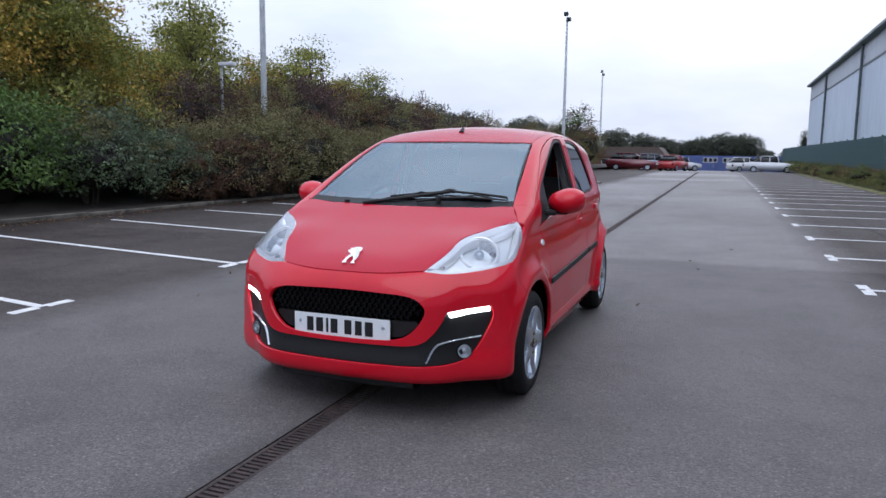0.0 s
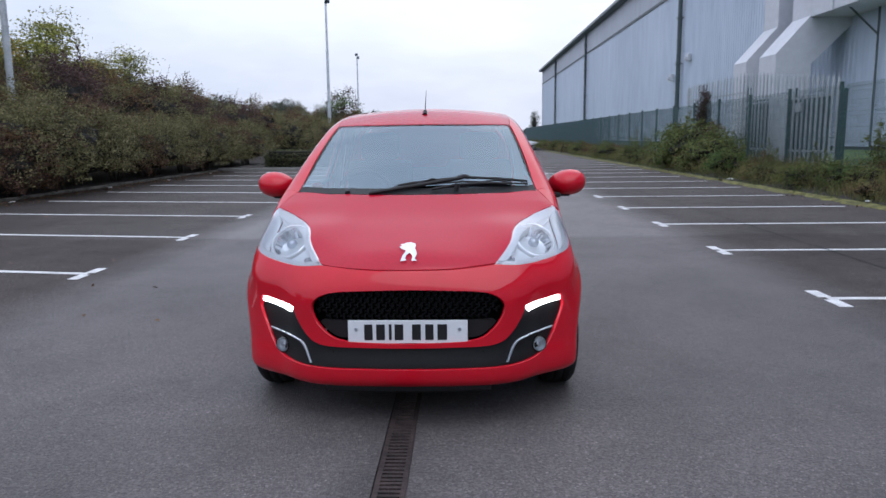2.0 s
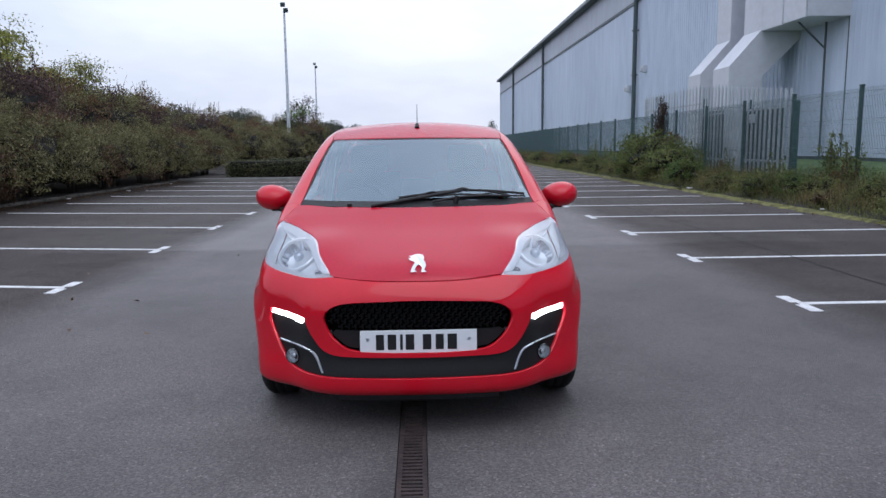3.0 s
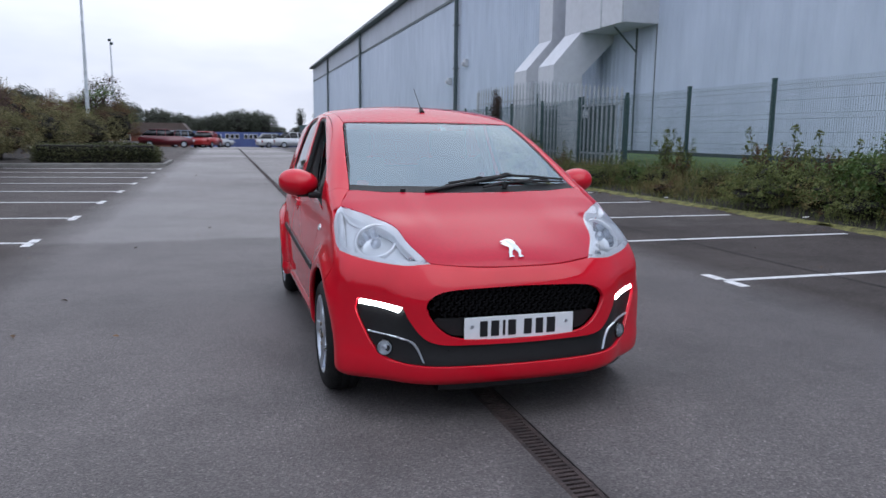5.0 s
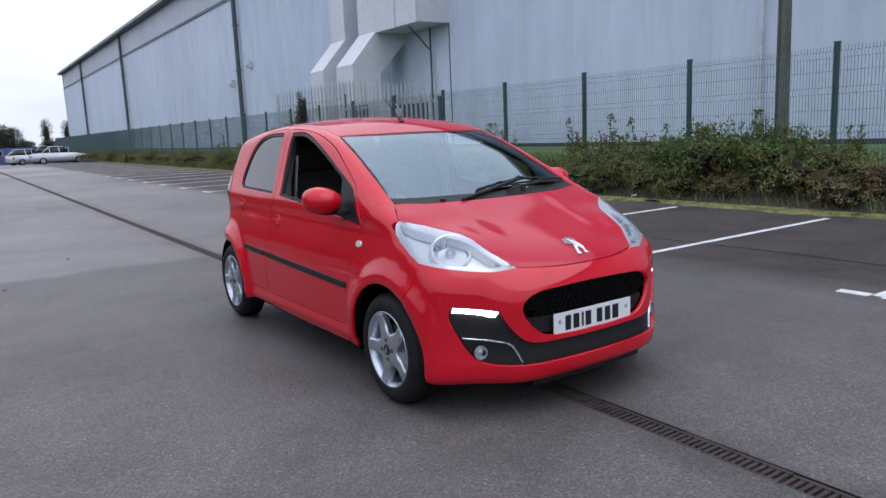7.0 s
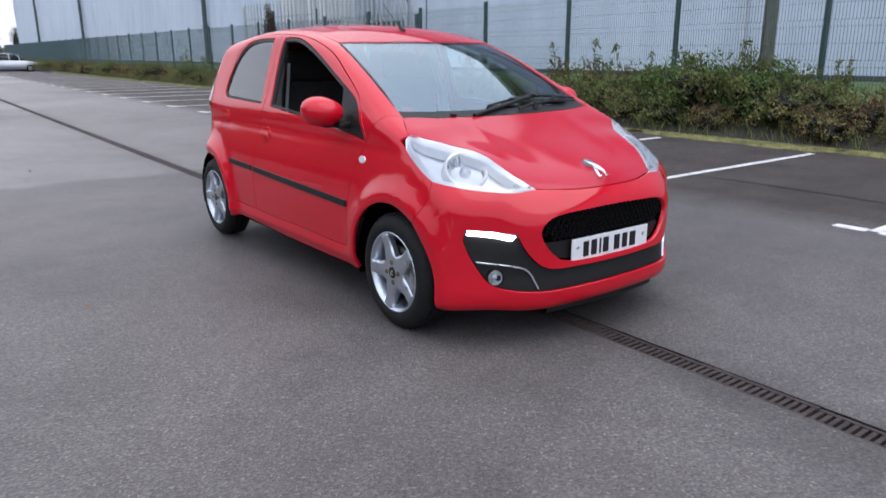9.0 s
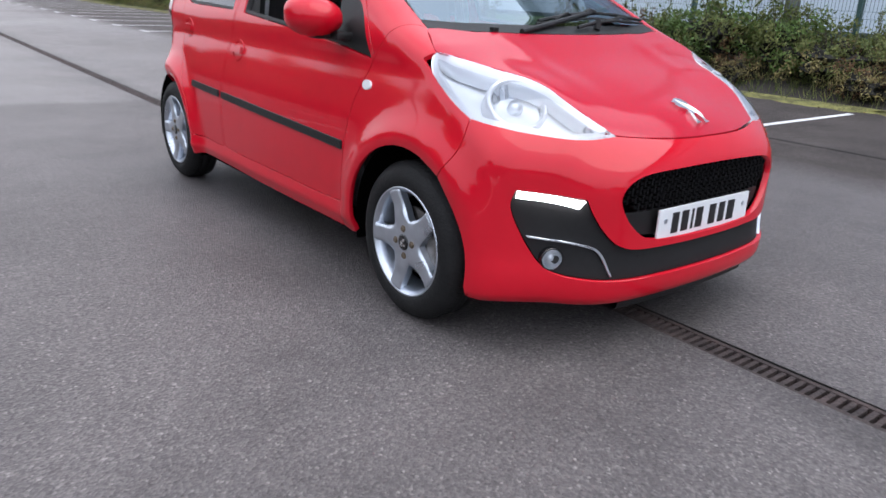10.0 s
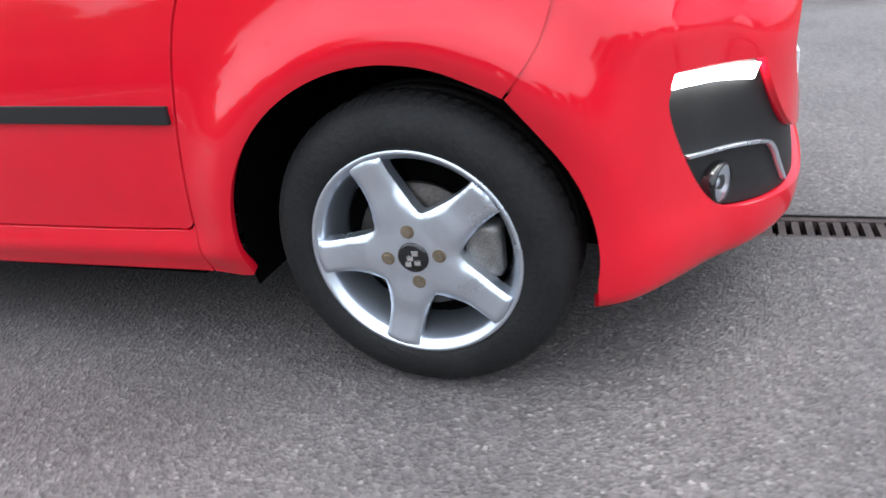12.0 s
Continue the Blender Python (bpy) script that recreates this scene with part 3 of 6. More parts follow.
def car_field(x, y, z):
    """Negative inside the car's body, zero on its skin."""
    ax = np.abs(x)
    dz = z - 0.5
    w = CAR_WIDTH(y) - np.where(dz > 0, 0.085 * (dz / 0.45) ** 2, (0.010 + 0.012 * np.clip((y - 0.4) / 0.5, 0, 1)) * (dz / 0.28) ** 2)
    for yc in WHEEL_Y:
        r = np.hypot(y - yc, z - WHEEL_Z)
        low_end = np.where(y > yc, np.clip((z - 0.17) / 0.13, 0, 1), 1.0) if yc < 1 else 1.0
        w = w + (0.028 if yc < 1 else 0.042) * np.exp(-((r - 0.365) / 0.06) ** 2) * low_end
    w = w + 0.013 * np.exp(-((z - 0.262) / 0.032) ** 2) * np.clip((y - 0.95) / 0.1, 0, 1) * np.clip((2.7 - y) / 0.1, 0, 1)
    side = (ax - w) * 0.97
    fade = np.clip(1 - (y - 0.1) / 0.55, 0, 1)
    ridge = 0.0045 * np.exp(-((ax - 0.30 - 0.12 * (y - 0.2)) / 0.06) ** 2) * np.clip((y - 0.1) / 0.3, 0, 1)
    crest = 0.032 * np.exp(-((ax - 0.50) / 0.15) ** 2) * np.exp(-((y - 0.33) / 0.17) ** 2)
    top = (z - CAR_TOP(y - 0.45 * ax ** 2 * fade) + 0.03 * (ax / 0.65) ** 2 * fade - ridge - crest) * 0.93
    slope = (NOSE_PLAN(ax + 0.01) - NOSE_PLAN(ax - 0.01)) / 0.02
    front = (NOSE_PLAN(ax) + CAR_NOSE(z) - y) / np.sqrt(1 + slope ** 2)
    rear = y - (3.39 - 0.2 * ax ** 2 - 0.35 * ax ** 4 - 0.12 * np.maximum(z - 0.62, 0))
    low = smax(side, front, 0.085)
    low = smax(low, top, 0.09)
    low = smax(low, rear, 0.12)
    low = smax(low, 0.165 - z, 0.05)
    yw = y - 0.11 * ax ** 2
    screen = (z - (0.966 + 0.485 * (yw - 0.712) - 0.05 * (yw - 0.712) * (yw - 1.52))) * 0.9
    dy = y - 2.2
    roof = z - (1.458 - np.where(dy < 0, 0.178, 0.105) * dy ** 2) + 0.035 * (ax / 0.5) ** 2
    flank = (ax - (0.735 - 0.32 * (z - 0.96))) * 0.95
    hatch = (y - (3.34 - 0.42 * (z - 0.95) - 0.25 * ax ** 2)) * 0.92
    up = smax(screen, roof, 0.06)
    up = smax(up, flank, 0.075)
    up = smax(up, hatch, 0.10)
    up = smax(up, 0.87 - z, 0.11)
    return -smax(-low, -up, 0.055)


def car_skin(origin, way, reach=2.6):
    """The first points where rays meet the skin, and the normals there."""
    origin, way = np.asarray(origin, float), np.asarray(way, float)
    n = len(origin)
    ts = np.linspace(0, reach, 131)
    best = np.full(n, np.nan)
    for a in range(0, n, 400):
        o, w = origin[a:a + 400], way[a:a + 400]
        grid = (o[:, None] + w[:, None] * ts[None, :, None]).reshape(-1, 3)
        val = car_field(*grid.T).reshape(len(o), -1)
        enter = (val[:, 1:] <= 0) & (val[:, :-1] > 0)
        found = enter.any(1)
        best[a:a + 400][found] = ts[enter.argmax(1)[found]]
    ok = ~np.isnan(best)
    lo = np.where(ok, best, 0)
    hi = lo + ts[1]
    for _ in range(17):
        mid = (lo + hi) / 2
        inside = car_field(*(origin + way * mid[:, None]).T) <= 0
        hi = np.where(inside, mid, hi)
        lo = np.where(inside, lo, mid)
    p = origin + way * hi[:, None]
    e = 0.003
    g = np.stack([car_field(*(p + np.eye(3)[i] * e).T) - car_field(*(p - np.eye(3)[i] * e).T) for i in range(3)], 1)
    g /= np.maximum(np.linalg.norm(g, axis=1, keepdims=True), 1e-9)
    return p, g, ok


import functools


@functools.lru_cache(None)
def F(x, z):
    return car_skin([(x, -0.6, z)], [(0, 1, 0)])[0][0]


@functools.lru_cache(None)
def S(y, z):
    return car_skin([(1.1, y, z)], [(-1, 0, 0)])[0][0]


@functools.lru_cache(None)
def T(x, y):
    return car_skin([(x, y, 1.8)], [(0, 0, -1)])[0][0]


def chart_flat(chart, p):
    x, y, z = np.asarray(p, float).T
    if chart == "top":
        return np.stack([x, y], 1)
    if chart == "side":
        return np.stack([y, z], 1)
    if chart in ("front", "rear"):
        return np.stack([x, z], 1)
    if chart == "tube":
        return np.stack([np.arctan2(z - 0.55, x) * 0.75, y], 1)
    return np.stack([np.arctan2(x, 0.9 - y) * 0.8, z], 1)


def chart_skin(chart, uv):
    if callable(chart):
        return chart(np.asarray(uv, float))
    u, v = np.asarray(uv, float).T
    o = np.zeros_like(u)
    if chart == "top":
        at, way = np.stack([u, v, o + 1.8], 1), np.stack([o, o, o - 1], 1)
    elif chart == "side":
        at, way = np.stack([o + 1.1, u, v], 1), np.stack([o - 1, o, o], 1)
    elif chart == "front":
        at, way = np.stack([u, o - 0.6, v], 1), np.stack([o, o + 1, o], 1)
    elif chart == "rear":
        at, way = np.stack([u, o + 3.9, v], 1), np.stack([o, o - 1, o], 1)
    elif chart == "tube":
        d = np.stack([np.cos(u / 0.75), o, np.sin(u / 0.75)], 1)
        at, way = np.stack([o, v, o + 0.55], 1) + d * 1.25, -d
    else:
        d = np.stack([np.sin(u / 0.8), -np.cos(u / 0.8), o], 1)
        at, way = np.stack([o, o + 0.9, v], 1) + d * 1.5, -d
    return car_skin(at, way)


def smooth_loop(points, step):
    """A closed outline through 2D points, smooth but for those marked as corners by a third entry."""
    pts = [np.array(p[:2], float) for p in points]
    corner = [len(p) > 2 and bool(p[2]) for p in points]
    n = len(pts)
    out = []
    for i in range(n):
        p1, p2 = pts[i], pts[(i + 1) % n]
        p0 = p1 * 2 - p2 if corner[i] else pts[i - 1]
        p3 = p2 * 2 - p1 if corner[(i + 1) % n] else pts[(i + 2) % n]
        length = np.linalg.norm(p2 - p1)
        k = max(1, int(round(length / step)))
        a = max(np.linalg.norm(p1 - p0), 1e-6) / max(length, 1e-6)
        b = max(np.linalg.norm(p3 - p2), 1e-6) / max(length, 1e-6)
        m1 = (p2 - p0) / (1 + a)
        m2 = (p3 - p1) / (1 + b)
        for j in range(k):
            t = j / k
            out.append((1 + 2 * t) * (1 - t) ** 2 * p1 + t * (1 - t) ** 2 * m1 + t * t * (3 - 2 * t) * p2 + t * t * (t - 1) * m2)
    return np.array(out)


def inset_loop(loop, d):
    """The outline moved inwards by d."""
    area = np.sum(loop[:, 0] * np.roll(loop[:, 1], -1) - loop[:, 1] * np.roll(loop[:, 0], -1))
    e = np.roll(loop, -1, 0) - np.roll(loop, 1, 0)
    n = np.stack([-e[:, 1], e[:, 0]], 1) * (1 if area > 0 else -1)
    return loop + n / np.maximum(np.linalg.norm(n, axis=1, keepdims=True), 1e-9) * d


def in_loop(p, loop):
    x, y = p[:, 0][:, None], p[:, 1][:, None]
    x0, y0 = loop[:, 0][None], loop[:, 1][None]
    x1, y1 = np.roll(loop[:, 0], -1)[None], np.roll(loop[:, 1], -1)[None]
    cross = ((y0 > y) != (y1 > y)) & (x < (x1 - x0) * (y - y0) / np.where(y1 == y0, 1e-12, y1 - y0) + x0)
    return cross.sum(1) % 2 == 1


def skin_patch(chart, outline, holes=(), step=0.022, sink=0.0, flange=0.02, gap=0.002):
    """Vertices, faces and normals of a piece of skin inside an outline (chart coordinates), with its turned-in rim."""
    from_outside = inset_loop(smooth_loop(outline, step * 0.7), gap)
    cuts = [inset_loop(smooth_loop(h, step * 0.7), -gap) for h in holes]
    rings = [from_outside] + cuts
    lo, hi = from_outside.min(0), from_outside.max(0)
    gu, gv_ = np.meshgrid(np.arange(lo[0], hi[0], step), np.arange(lo[1], hi[1], step))
    gu = gu + np.where(np.arange(gu.shape[0]) % 2 == 0, 0, step / 2)[:, None]
    grid = np.stack([gu.ravel(), gv_.ravel()], 1)
    keep = in_loop(grid, from_outside)
    for c in cuts:
        keep &= ~in_loop(grid, c)
    grid = grid[keep]
    every = np.concatenate(rings)
    if len(grid):
        near = np.min(np.linalg.norm(grid[:, None] - every[None], axis=2), 1)
        grid = grid[near > step * 0.45]
    verts, edges = [], []
    for r in rings:
        b = len(verts)
        verts += [Vector(p) for p in r]
        edges += [(b + i, b + (i + 1) % len(r)) for i in range(len(r))]
    verts += [Vector(p) for p in grid]
    from mathutils.geometry import delaunay_2d_cdt
    v2, _, tris, _, _, _ = delaunay_2d_cdt(verts, edges, [], 0, 1e-6)
    uv = np.array([tuple(p) for p in v2])
    tris = np.array([t for t in tris if len(t) == 3])
    mid = uv[tris].mean(1)
    ok = in_loop(mid, from_outside)
    for c in cuts:
        ok &= ~in_loop(mid, c)
    tris = tris[ok]
    p, g, hit = chart_skin(chart, uv)
    tris = tris[hit[tris].all(1)]
    p = p - g * sink
    a, b, c = p[tris[:, 0]], p[tris[:, 1]], p[tris[:, 2]]
    flip = np.einsum("ij,ij->i", np.cross(b - a, c - a), g[tris[:, 0]]) < 0
    tris[flip] = tris[flip][:, ::-1]
    used = np.unique(tris)
    remap = np.full(len(p), -1)
    remap[used] = np.arange(len(used))
    p, g, tris = p[used], g[used], remap[tris]
    P, G, faces = list(p), list(g), [tuple(int(i) for i in t) for t in tris]
    if flange:
        directed = set()
        for t in faces:
            for k in range(3):
                directed.add((t[k], t[(k + 1) % 3]))
        for i, j in [e for e in directed if (e[1], e[0]) not in directed]:
            side = np.cross(p[j] - p[i], g[i])
            side /= max(np.linalg.norm(side), 1e-9)
            k = len(P)
            P += [p[i], p[j], p[j] - g[j] * flange, p[i] - g[i] * flange]
            G += [g[i] * 0.5 + side * 0.5, g[j] * 0.5 + side * 0.5, side, side]
            faces.append((k + 1, k, k + 3, k + 2))
    return np.array(P), faces, np.array(G)


def add_patch(name, patch, mat, parent, label="", mirror=False):
    P, faces, G = patch
    if mirror:
        P, G = P * (-1, 1, 1), G * (-1, 1, 1)
        faces = [f[::-1] for f in faces]
    return mesh_object(name, P, faces, mat, parent, label, True, G)


def both(name, patch, mat, parent, label=""):
    return [add_patch(name, patch, mat, parent, label, m) for m in (False, True)]


def flat(chart, points, corners=()):
    """Chart coordinates of skin points; corners: which of them are sharp."""
    q = chart_flat(chart, points)
    return [(u, v, i in corners) for i, (u, v) in enumerate(q)]


def mirrored(points):
    """Closes a half outline, given from the middle line round to it again, over the car's middle."""
    return points + [np.array(p) * (-1, 1, 1) for p in points[-2:0:-1]]


# paint and trims
M_red = material("red_paint", (0.53, 0.004, 0.017), 0.5, scale=1.2, vary=0.04, coat=0.85, rough_vary=0.05, spec=0.05)
M_red_wet = material("drizzled_red_paint", (0.42, 0.005, 0.026), 0.55, scale=9, vary=0.16, coat=0.7, rough_vary=0.05, spec=0.05, bump=0.8, bump_scale=38)
M_red_damp = material("misted_red_paint", (0.44, 0.005, 0.024), 0.55, scale=60, vary=0.10, coat=0.70, rough_vary=0.05, spec=0.05, bump=0.05, bump_scale=260)
M_red_damp.node_tree.nodes["Principled BSDF"].inputs["Coat Roughness"].default_value = 0.12
M_black = material("black_plastic", (0.008, 0.008, 0.0085), 0.5, spec=0.35, scale=6, vary=0.2, bump=0.15, bump_scale=400)
M_grille = material("grille_plastic", (0.004, 0.004, 0.0045), 0.6, scale=30, vary=0.2, spec=0.10)
M_gloss_black = material("gloss_black", (0.008, 0.008, 0.009), 0.12, scale=4, vary=0.1)
M_rubber = material("tyre_rubber", (0.0075, 0.0075, 0.008), 0.7, scale=10, vary=0.35, second=(0.009, 0.009, 0.009), spec=0.25, bump=0.3, bump_scale=120)
M_alloy = material("silver_alloy", (0.56, 0.60, 0.66), 0.30, metal=0.9, scale=5, vary=0.04, rough_vary=0.04)
M_chrome = material("chrome", (0.80, 0.80, 0.80), 0.10, metal=1.0)
M_steel = material("brake_steel", (0.060, 0.054, 0.050), 0.5, metal=0.8, scale=20, vary=0.4)
M_caliper = material("brake_caliper_metal", (0.22, 0.21, 0.20), 0.45, metal=0.7, scale=30, vary=0.4)
M_bolt = material("rusty_bolt", (0.20, 0.16, 0.115), 0.5, metal=0.6, scale=40, vary=0.4)
# near-black without gloss: the shade of the recesses is put into this colour
M_well_shade = material("wheel_well", (0.0022, 0.0022, 0.0022), 1.0, scale=6, vary=0.3, spec=0.0)
M_trim = material("cabin_trim", (0.014, 0.014, 0.015), 0.75, scale=8, vary=0.2, bump=0.2, bump_scale=200)
M_seat = material("seat_fabric", (0.022, 0.022, 0.024), 0.9, scale=30, vary=0.3, bump=0.3, bump_scale=300)
M_lamp_back = material("lamp_reflector", (0.90, 0.91, 0.93), 0.22, metal=0.45, scale=14, vary=0.06)
M_lamp_grey = material("lamp_housing", (0.86, 0.88, 0.90), 0.22, metal=0.35, scale=14, vary=0.06)
M_indicator = material("smoked_indicator", (0.13, 0.14, 0.165), 0.3, metal=0.3, scale=30, vary=0.25)
M_mirror_dish = material("lamp_mirror", (0.62, 0.64, 0.67), 0.07, metal=1.0, scale=30, vary=0.05)
M_plate = material("white_plate", (0.70, 0.72, 0.74), 0.35, scale=3, vary=0.03)
M_plate_bar = material("plate_black", (0.010, 0.010, 0.012), 0.4)
M_screen = glass("windscreen_glass", (0.50, 0.58, 0.60), 0.0, 2.9, (0.74, 0.90, 1.0))
M_tint = glass("tinted_glass", (0.10, 0.11, 0.12), 0.0, 1.9)
M_lens = glass("clear_lens", (0.93, 0.95, 0.97), 0.0, 1.85)
M_drl = glow("daylight_led", (1.0, 0.98, 0.94), 14.0)
M_tail = material("tail_lamp_red", (0.20, 0.006, 0.008), 0.12, coat=1.0)
M_amber = material("orange_plastic", (0.75, 0.12, 0.05), 0.5)

car = thing("hatchback_car", "bright red five-door city hatchback with lit daytime lights", "car")

# --- front end ---
tip = T(0.388, 0.118)
hood_front = [F(0, 0.692), F(0.2, 0.694), tip]
lamp_top = [tip, T(0.416, 0.165), T(0.447, 0.218), T(0.468, 0.270), T(0.480, 0.335), T(0.506, 0.405), T(0.556, 0.490), T(0.635, 0.575), T(0.695, 0.632)]
lamp_low = [S(0.655, 0.892), S(0.585, 0.845), S(0.485, 0.79), S(0.385, 0.742), F(0.628, 0.712), F(0.50, 0.699), tip]
cowl = [T(0.695, 0.632), T(0.66, 0.72), T(0.632, 0.772), T(0.45, 0.733), T(0.22, 0.712), T(0, 0.705)]

hood = skin_patch("top", flat("top", mirrored([hood_front[0], hood_front[1], *lamp_top, *cowl[1:]]), (2, 9, 11, 17, 19, 26)), step=0.02, gap=0.003)
add_patch("bonnet", hood, M_red_damp, car, "smooth red bonnet with soft ridges")

lamp_loop = [*lamp_top, *lamp_low[1:-1]]
lamp_flat = flat("cyl", lamp_loop, (0, 7))


def arch(yc, zc, r, a0, a1, n):
    """Skin points along a wheel arch, by angle from straight back, anticlockwise."""
    return [S(yc + r * math.cos(radians(a0 + (a1 - a0) * i / n)), zc + r * math.sin(radians(a0 + (a1 - a0) * i / n))) for i in range(n + 1)]


front_arch = [S(0.458, 0.550)] + arch(0.655, 0.274, 0.326, 138, 190, 5)
seam = [S(0.385, 0.742), S(0.381, 0.71), S(0.385, 0.675), S(0.394, 0.645), S(0.408, 0.615), S(0.430, 0.583)]
grille_half = [F(0, 0.613), F(0.20, 0.608), F(0.335, 0.598), F(0.395, 0.575), F(0.424, 0.535), F(0.405, 0.480), F(0.36, 0.428), F(0.30, 0.395), F(0.15, 0.382), F(0, 0.380)]
trim_half = [F(0, 0.357), F(0.22, 0.359), F(0.36, 0.364), F(0.42, 0.382), F(0.462, 0.42), F(0.498, 0.475), F(0.520, 0.527), F(0.60, 0.538), F(0.690, 0.548), F(0.700, 0.50),
             F(0.668, 0.41), F(0.622, 0.325), F(0.582, 0.291), F(0.53, 0.278), F(0.43, 0.271), F(0.2, 0.267), F(0, 0.266)]
bumper_half = [hood_front[0], hood_front[1], hood_front[2], *lamp_low[-2:2:-1], *seam[1:], *front_arch,
               S(0.345, 0.172), F(0.60, 0.178), F(0.3, 0.176), F(0, 0.176)]
nb = len(bumper_half)
bc = (2, 5, 11, nb - 4)
bumper_loop = flat("cyl", mirrored(bumper_half), bc + tuple(2 * (nb - 1) - i for i in bc))
bumper = skin_patch("cyl", bumper_loop, [flat("cyl", mirrored(grille_half)), flat("cyl", mirrored(trim_half), (6, 8, 24, 26))], step=0.02, gap=0.002, flange=0.022)
front_bumper = add_patch("front_bumper", bumper, M_red, car, "red front bumper")
add_patch("lower_trim", skin_patch("cyl", flat("cyl", mirrored(trim_half), (6, 8, 24, 26)), step=0.02, sink=0.016, flange=0.03, gap=0.001), M_black, front_bumper, "black lower intake and fog lamp surround")
# black sheet standing for the shade behind the grille
add_patch("grille_back", skin_patch("cyl", flat("cyl", mirrored(grille_half)), step=0.03, sink=0.045, flange=0.0, gap=-0.004), M_well_shade, front_bumper)
v, f = [], []
for i in range(-13, 14):
    x = i * 0.028
    y = 0.02 + float(NOSE_PLAN(abs(x)))
    v += [(x, y + 0.01, 0.20), (x, y + 0.014, 0.155), (x, y + 0.03, 0.142), (x, y + 0.12, 0.14), (x, y + 0.12, 0.20)]
for i in range(26):
    for k in range(4):
        a = i * 5 + k
        f.append((a, a + 1, a + 6, a + 5))
mesh_object("under_lip", v, f, M_black, front_bumper, "black plastic lip under the bumper")

# grille: a wavy honeycomb lattice with a solid bar below it
bm = bmesh.new()
rows, cols = 5, 26
for r in range(rows):
    z = 0.495 + 0.025 * r
    for c in range(-cols // 2, cols // 2 + 1):
        x = (c + 0.5 * (r % 2)) * 0.031
        lim = 0.40 if 0.5 < z < 0.58 else 0.37
        if abs(x) > lim:
            continue
        y = float(NOSE_PLAN(abs(x))) + 0.024
        add_box(bm, x - 0.0175, x - 0.0035, y, y + 0.02, z - 0.004, z + 0.004)
        add_box(bm, x - 0.004, x + 0.004, y - 0.003, y + 0.02, z - 0.0125, z + 0.0125)
        add_box(bm, x + 0.0035, x + 0.0140, y, y + 0.02, z + 0.008, z + 0.0155)
part("grille_mesh", bm, M_grille, front_bumper, "black honeycomb grille")
bar_half = [F(0, 0.478), F(0.38, 0.478), F(0.398, 0.466), F(0.355, 0.425), F(0.30, 0.398), F(0, 0.386)]
add_patch("grille_bar", skin_patch("cyl", flat("cyl", mirrored(bar_half), (1, 9)), step=0.02, sink=0.030, flange=0.02), M_black, front_bumper)
bm = bmesh.new()
for z in (0.288, 0.312, 0.336):
    for i in range(-11, 11):
        x = (i + 0.5) * 0.03
        y = float(NOSE_PLAN(abs(x)))
        add_box(bm, x - 0.0152, x + 0.0152, y + 0.013, y + 0.03, z - 0.003, z + 0.003)
part("intake_slats", bm, M_grille, front_bumper)

# daylight strips, chrome accents and fog lamps
drl = [F(0.522, 0.521), F(0.60, 0.534), F(0.686, 0.545), F(0.690, 0.523), F(0.61, 0.513), F(0.535, 0.496)]
both("daylight_strip", skin_patch("cyl", flat("cyl", drl, (0, 2, 3, 5)), step=0.012, sink=0.004, flange=0.012), M_drl, front_bumper, "lit white LED daytime strip")
acc = [F(0.655, 0.405), F(0.60, 0.396), F(0.53, 0.386), F(0.475, 0.366), F(0.435, 0.285), F(0.440, 0.284), F(0.481, 0.362), F(0.531, 0.3815), F(0.60, 0.3915), F(0.651, 0.399)]
both("chrome_accent", skin_patch("cyl", flat("cyl", acc, (0, 4, 5, 9)), step=0.008, sink=0.006, flange=0.01, gap=0.0), M_alloy, front_bumper, "thin satin silver accent line")


def lathe(profile, n=28, axis="y"):
    """A turned solid from (radius, depth) pairs about the y axis (or x)."""
    bm = bmesh.new()
    rings = []
    for r, d in profile:
        ring = []
        for k in range(n):
            a = 2 * math.pi * k / n
            ring.append(bm.verts.new((r * math.cos(a), d, r * math.sin(a)) if axis == "y" else (d, r * math.cos(a), r * math.sin(a))))
        rings.append(ring)
    for a, b in zip(rings, rings[1:]):
        for k in range(n):
            bm.faces.new((a[k], a[(k + 1) % n], b[(k + 1) % n], b[k]))
    bmesh.ops.recalc_face_normals(bm, faces=bm.faces)
    return bm


for sgn in (1, -1):
    fx = F(0.587, 0.333)
    at = Matrix.Translation((sgn * (fx[0] - 0.002), fx[1] + 0.004, 0.333)) @ Matrix.Rotation(radians(sgn * 24), 4, "Z") @ Matrix.Scale(0.76, 4)
    bm = lathe([(0.05, 0.07), (0.05, 0.004), (0.048, -0.004), (0.044, -0.006), (0.042, 0.0)])
    bm.transform(at)
    fog = part("fog_lamp", bm, M_gloss_black, front_bumper, "round fog lamp with a bright lens", True)
    bm = lathe([(0.0001, 0.004), (0.008, 0.006), (0.014, 0.014), (0.03, 0.008), (0.043, -0.002)])
    bm.transform(at)
    part("reflector", bm, M_lamp_back, fog, "", True)
    bm = lathe([(0.043, -0.003), (0.03, -0.008), (0.0001, -0.010)])
    bm.transform(at)
    part("lens", bm, M_lens, fog, "", True)

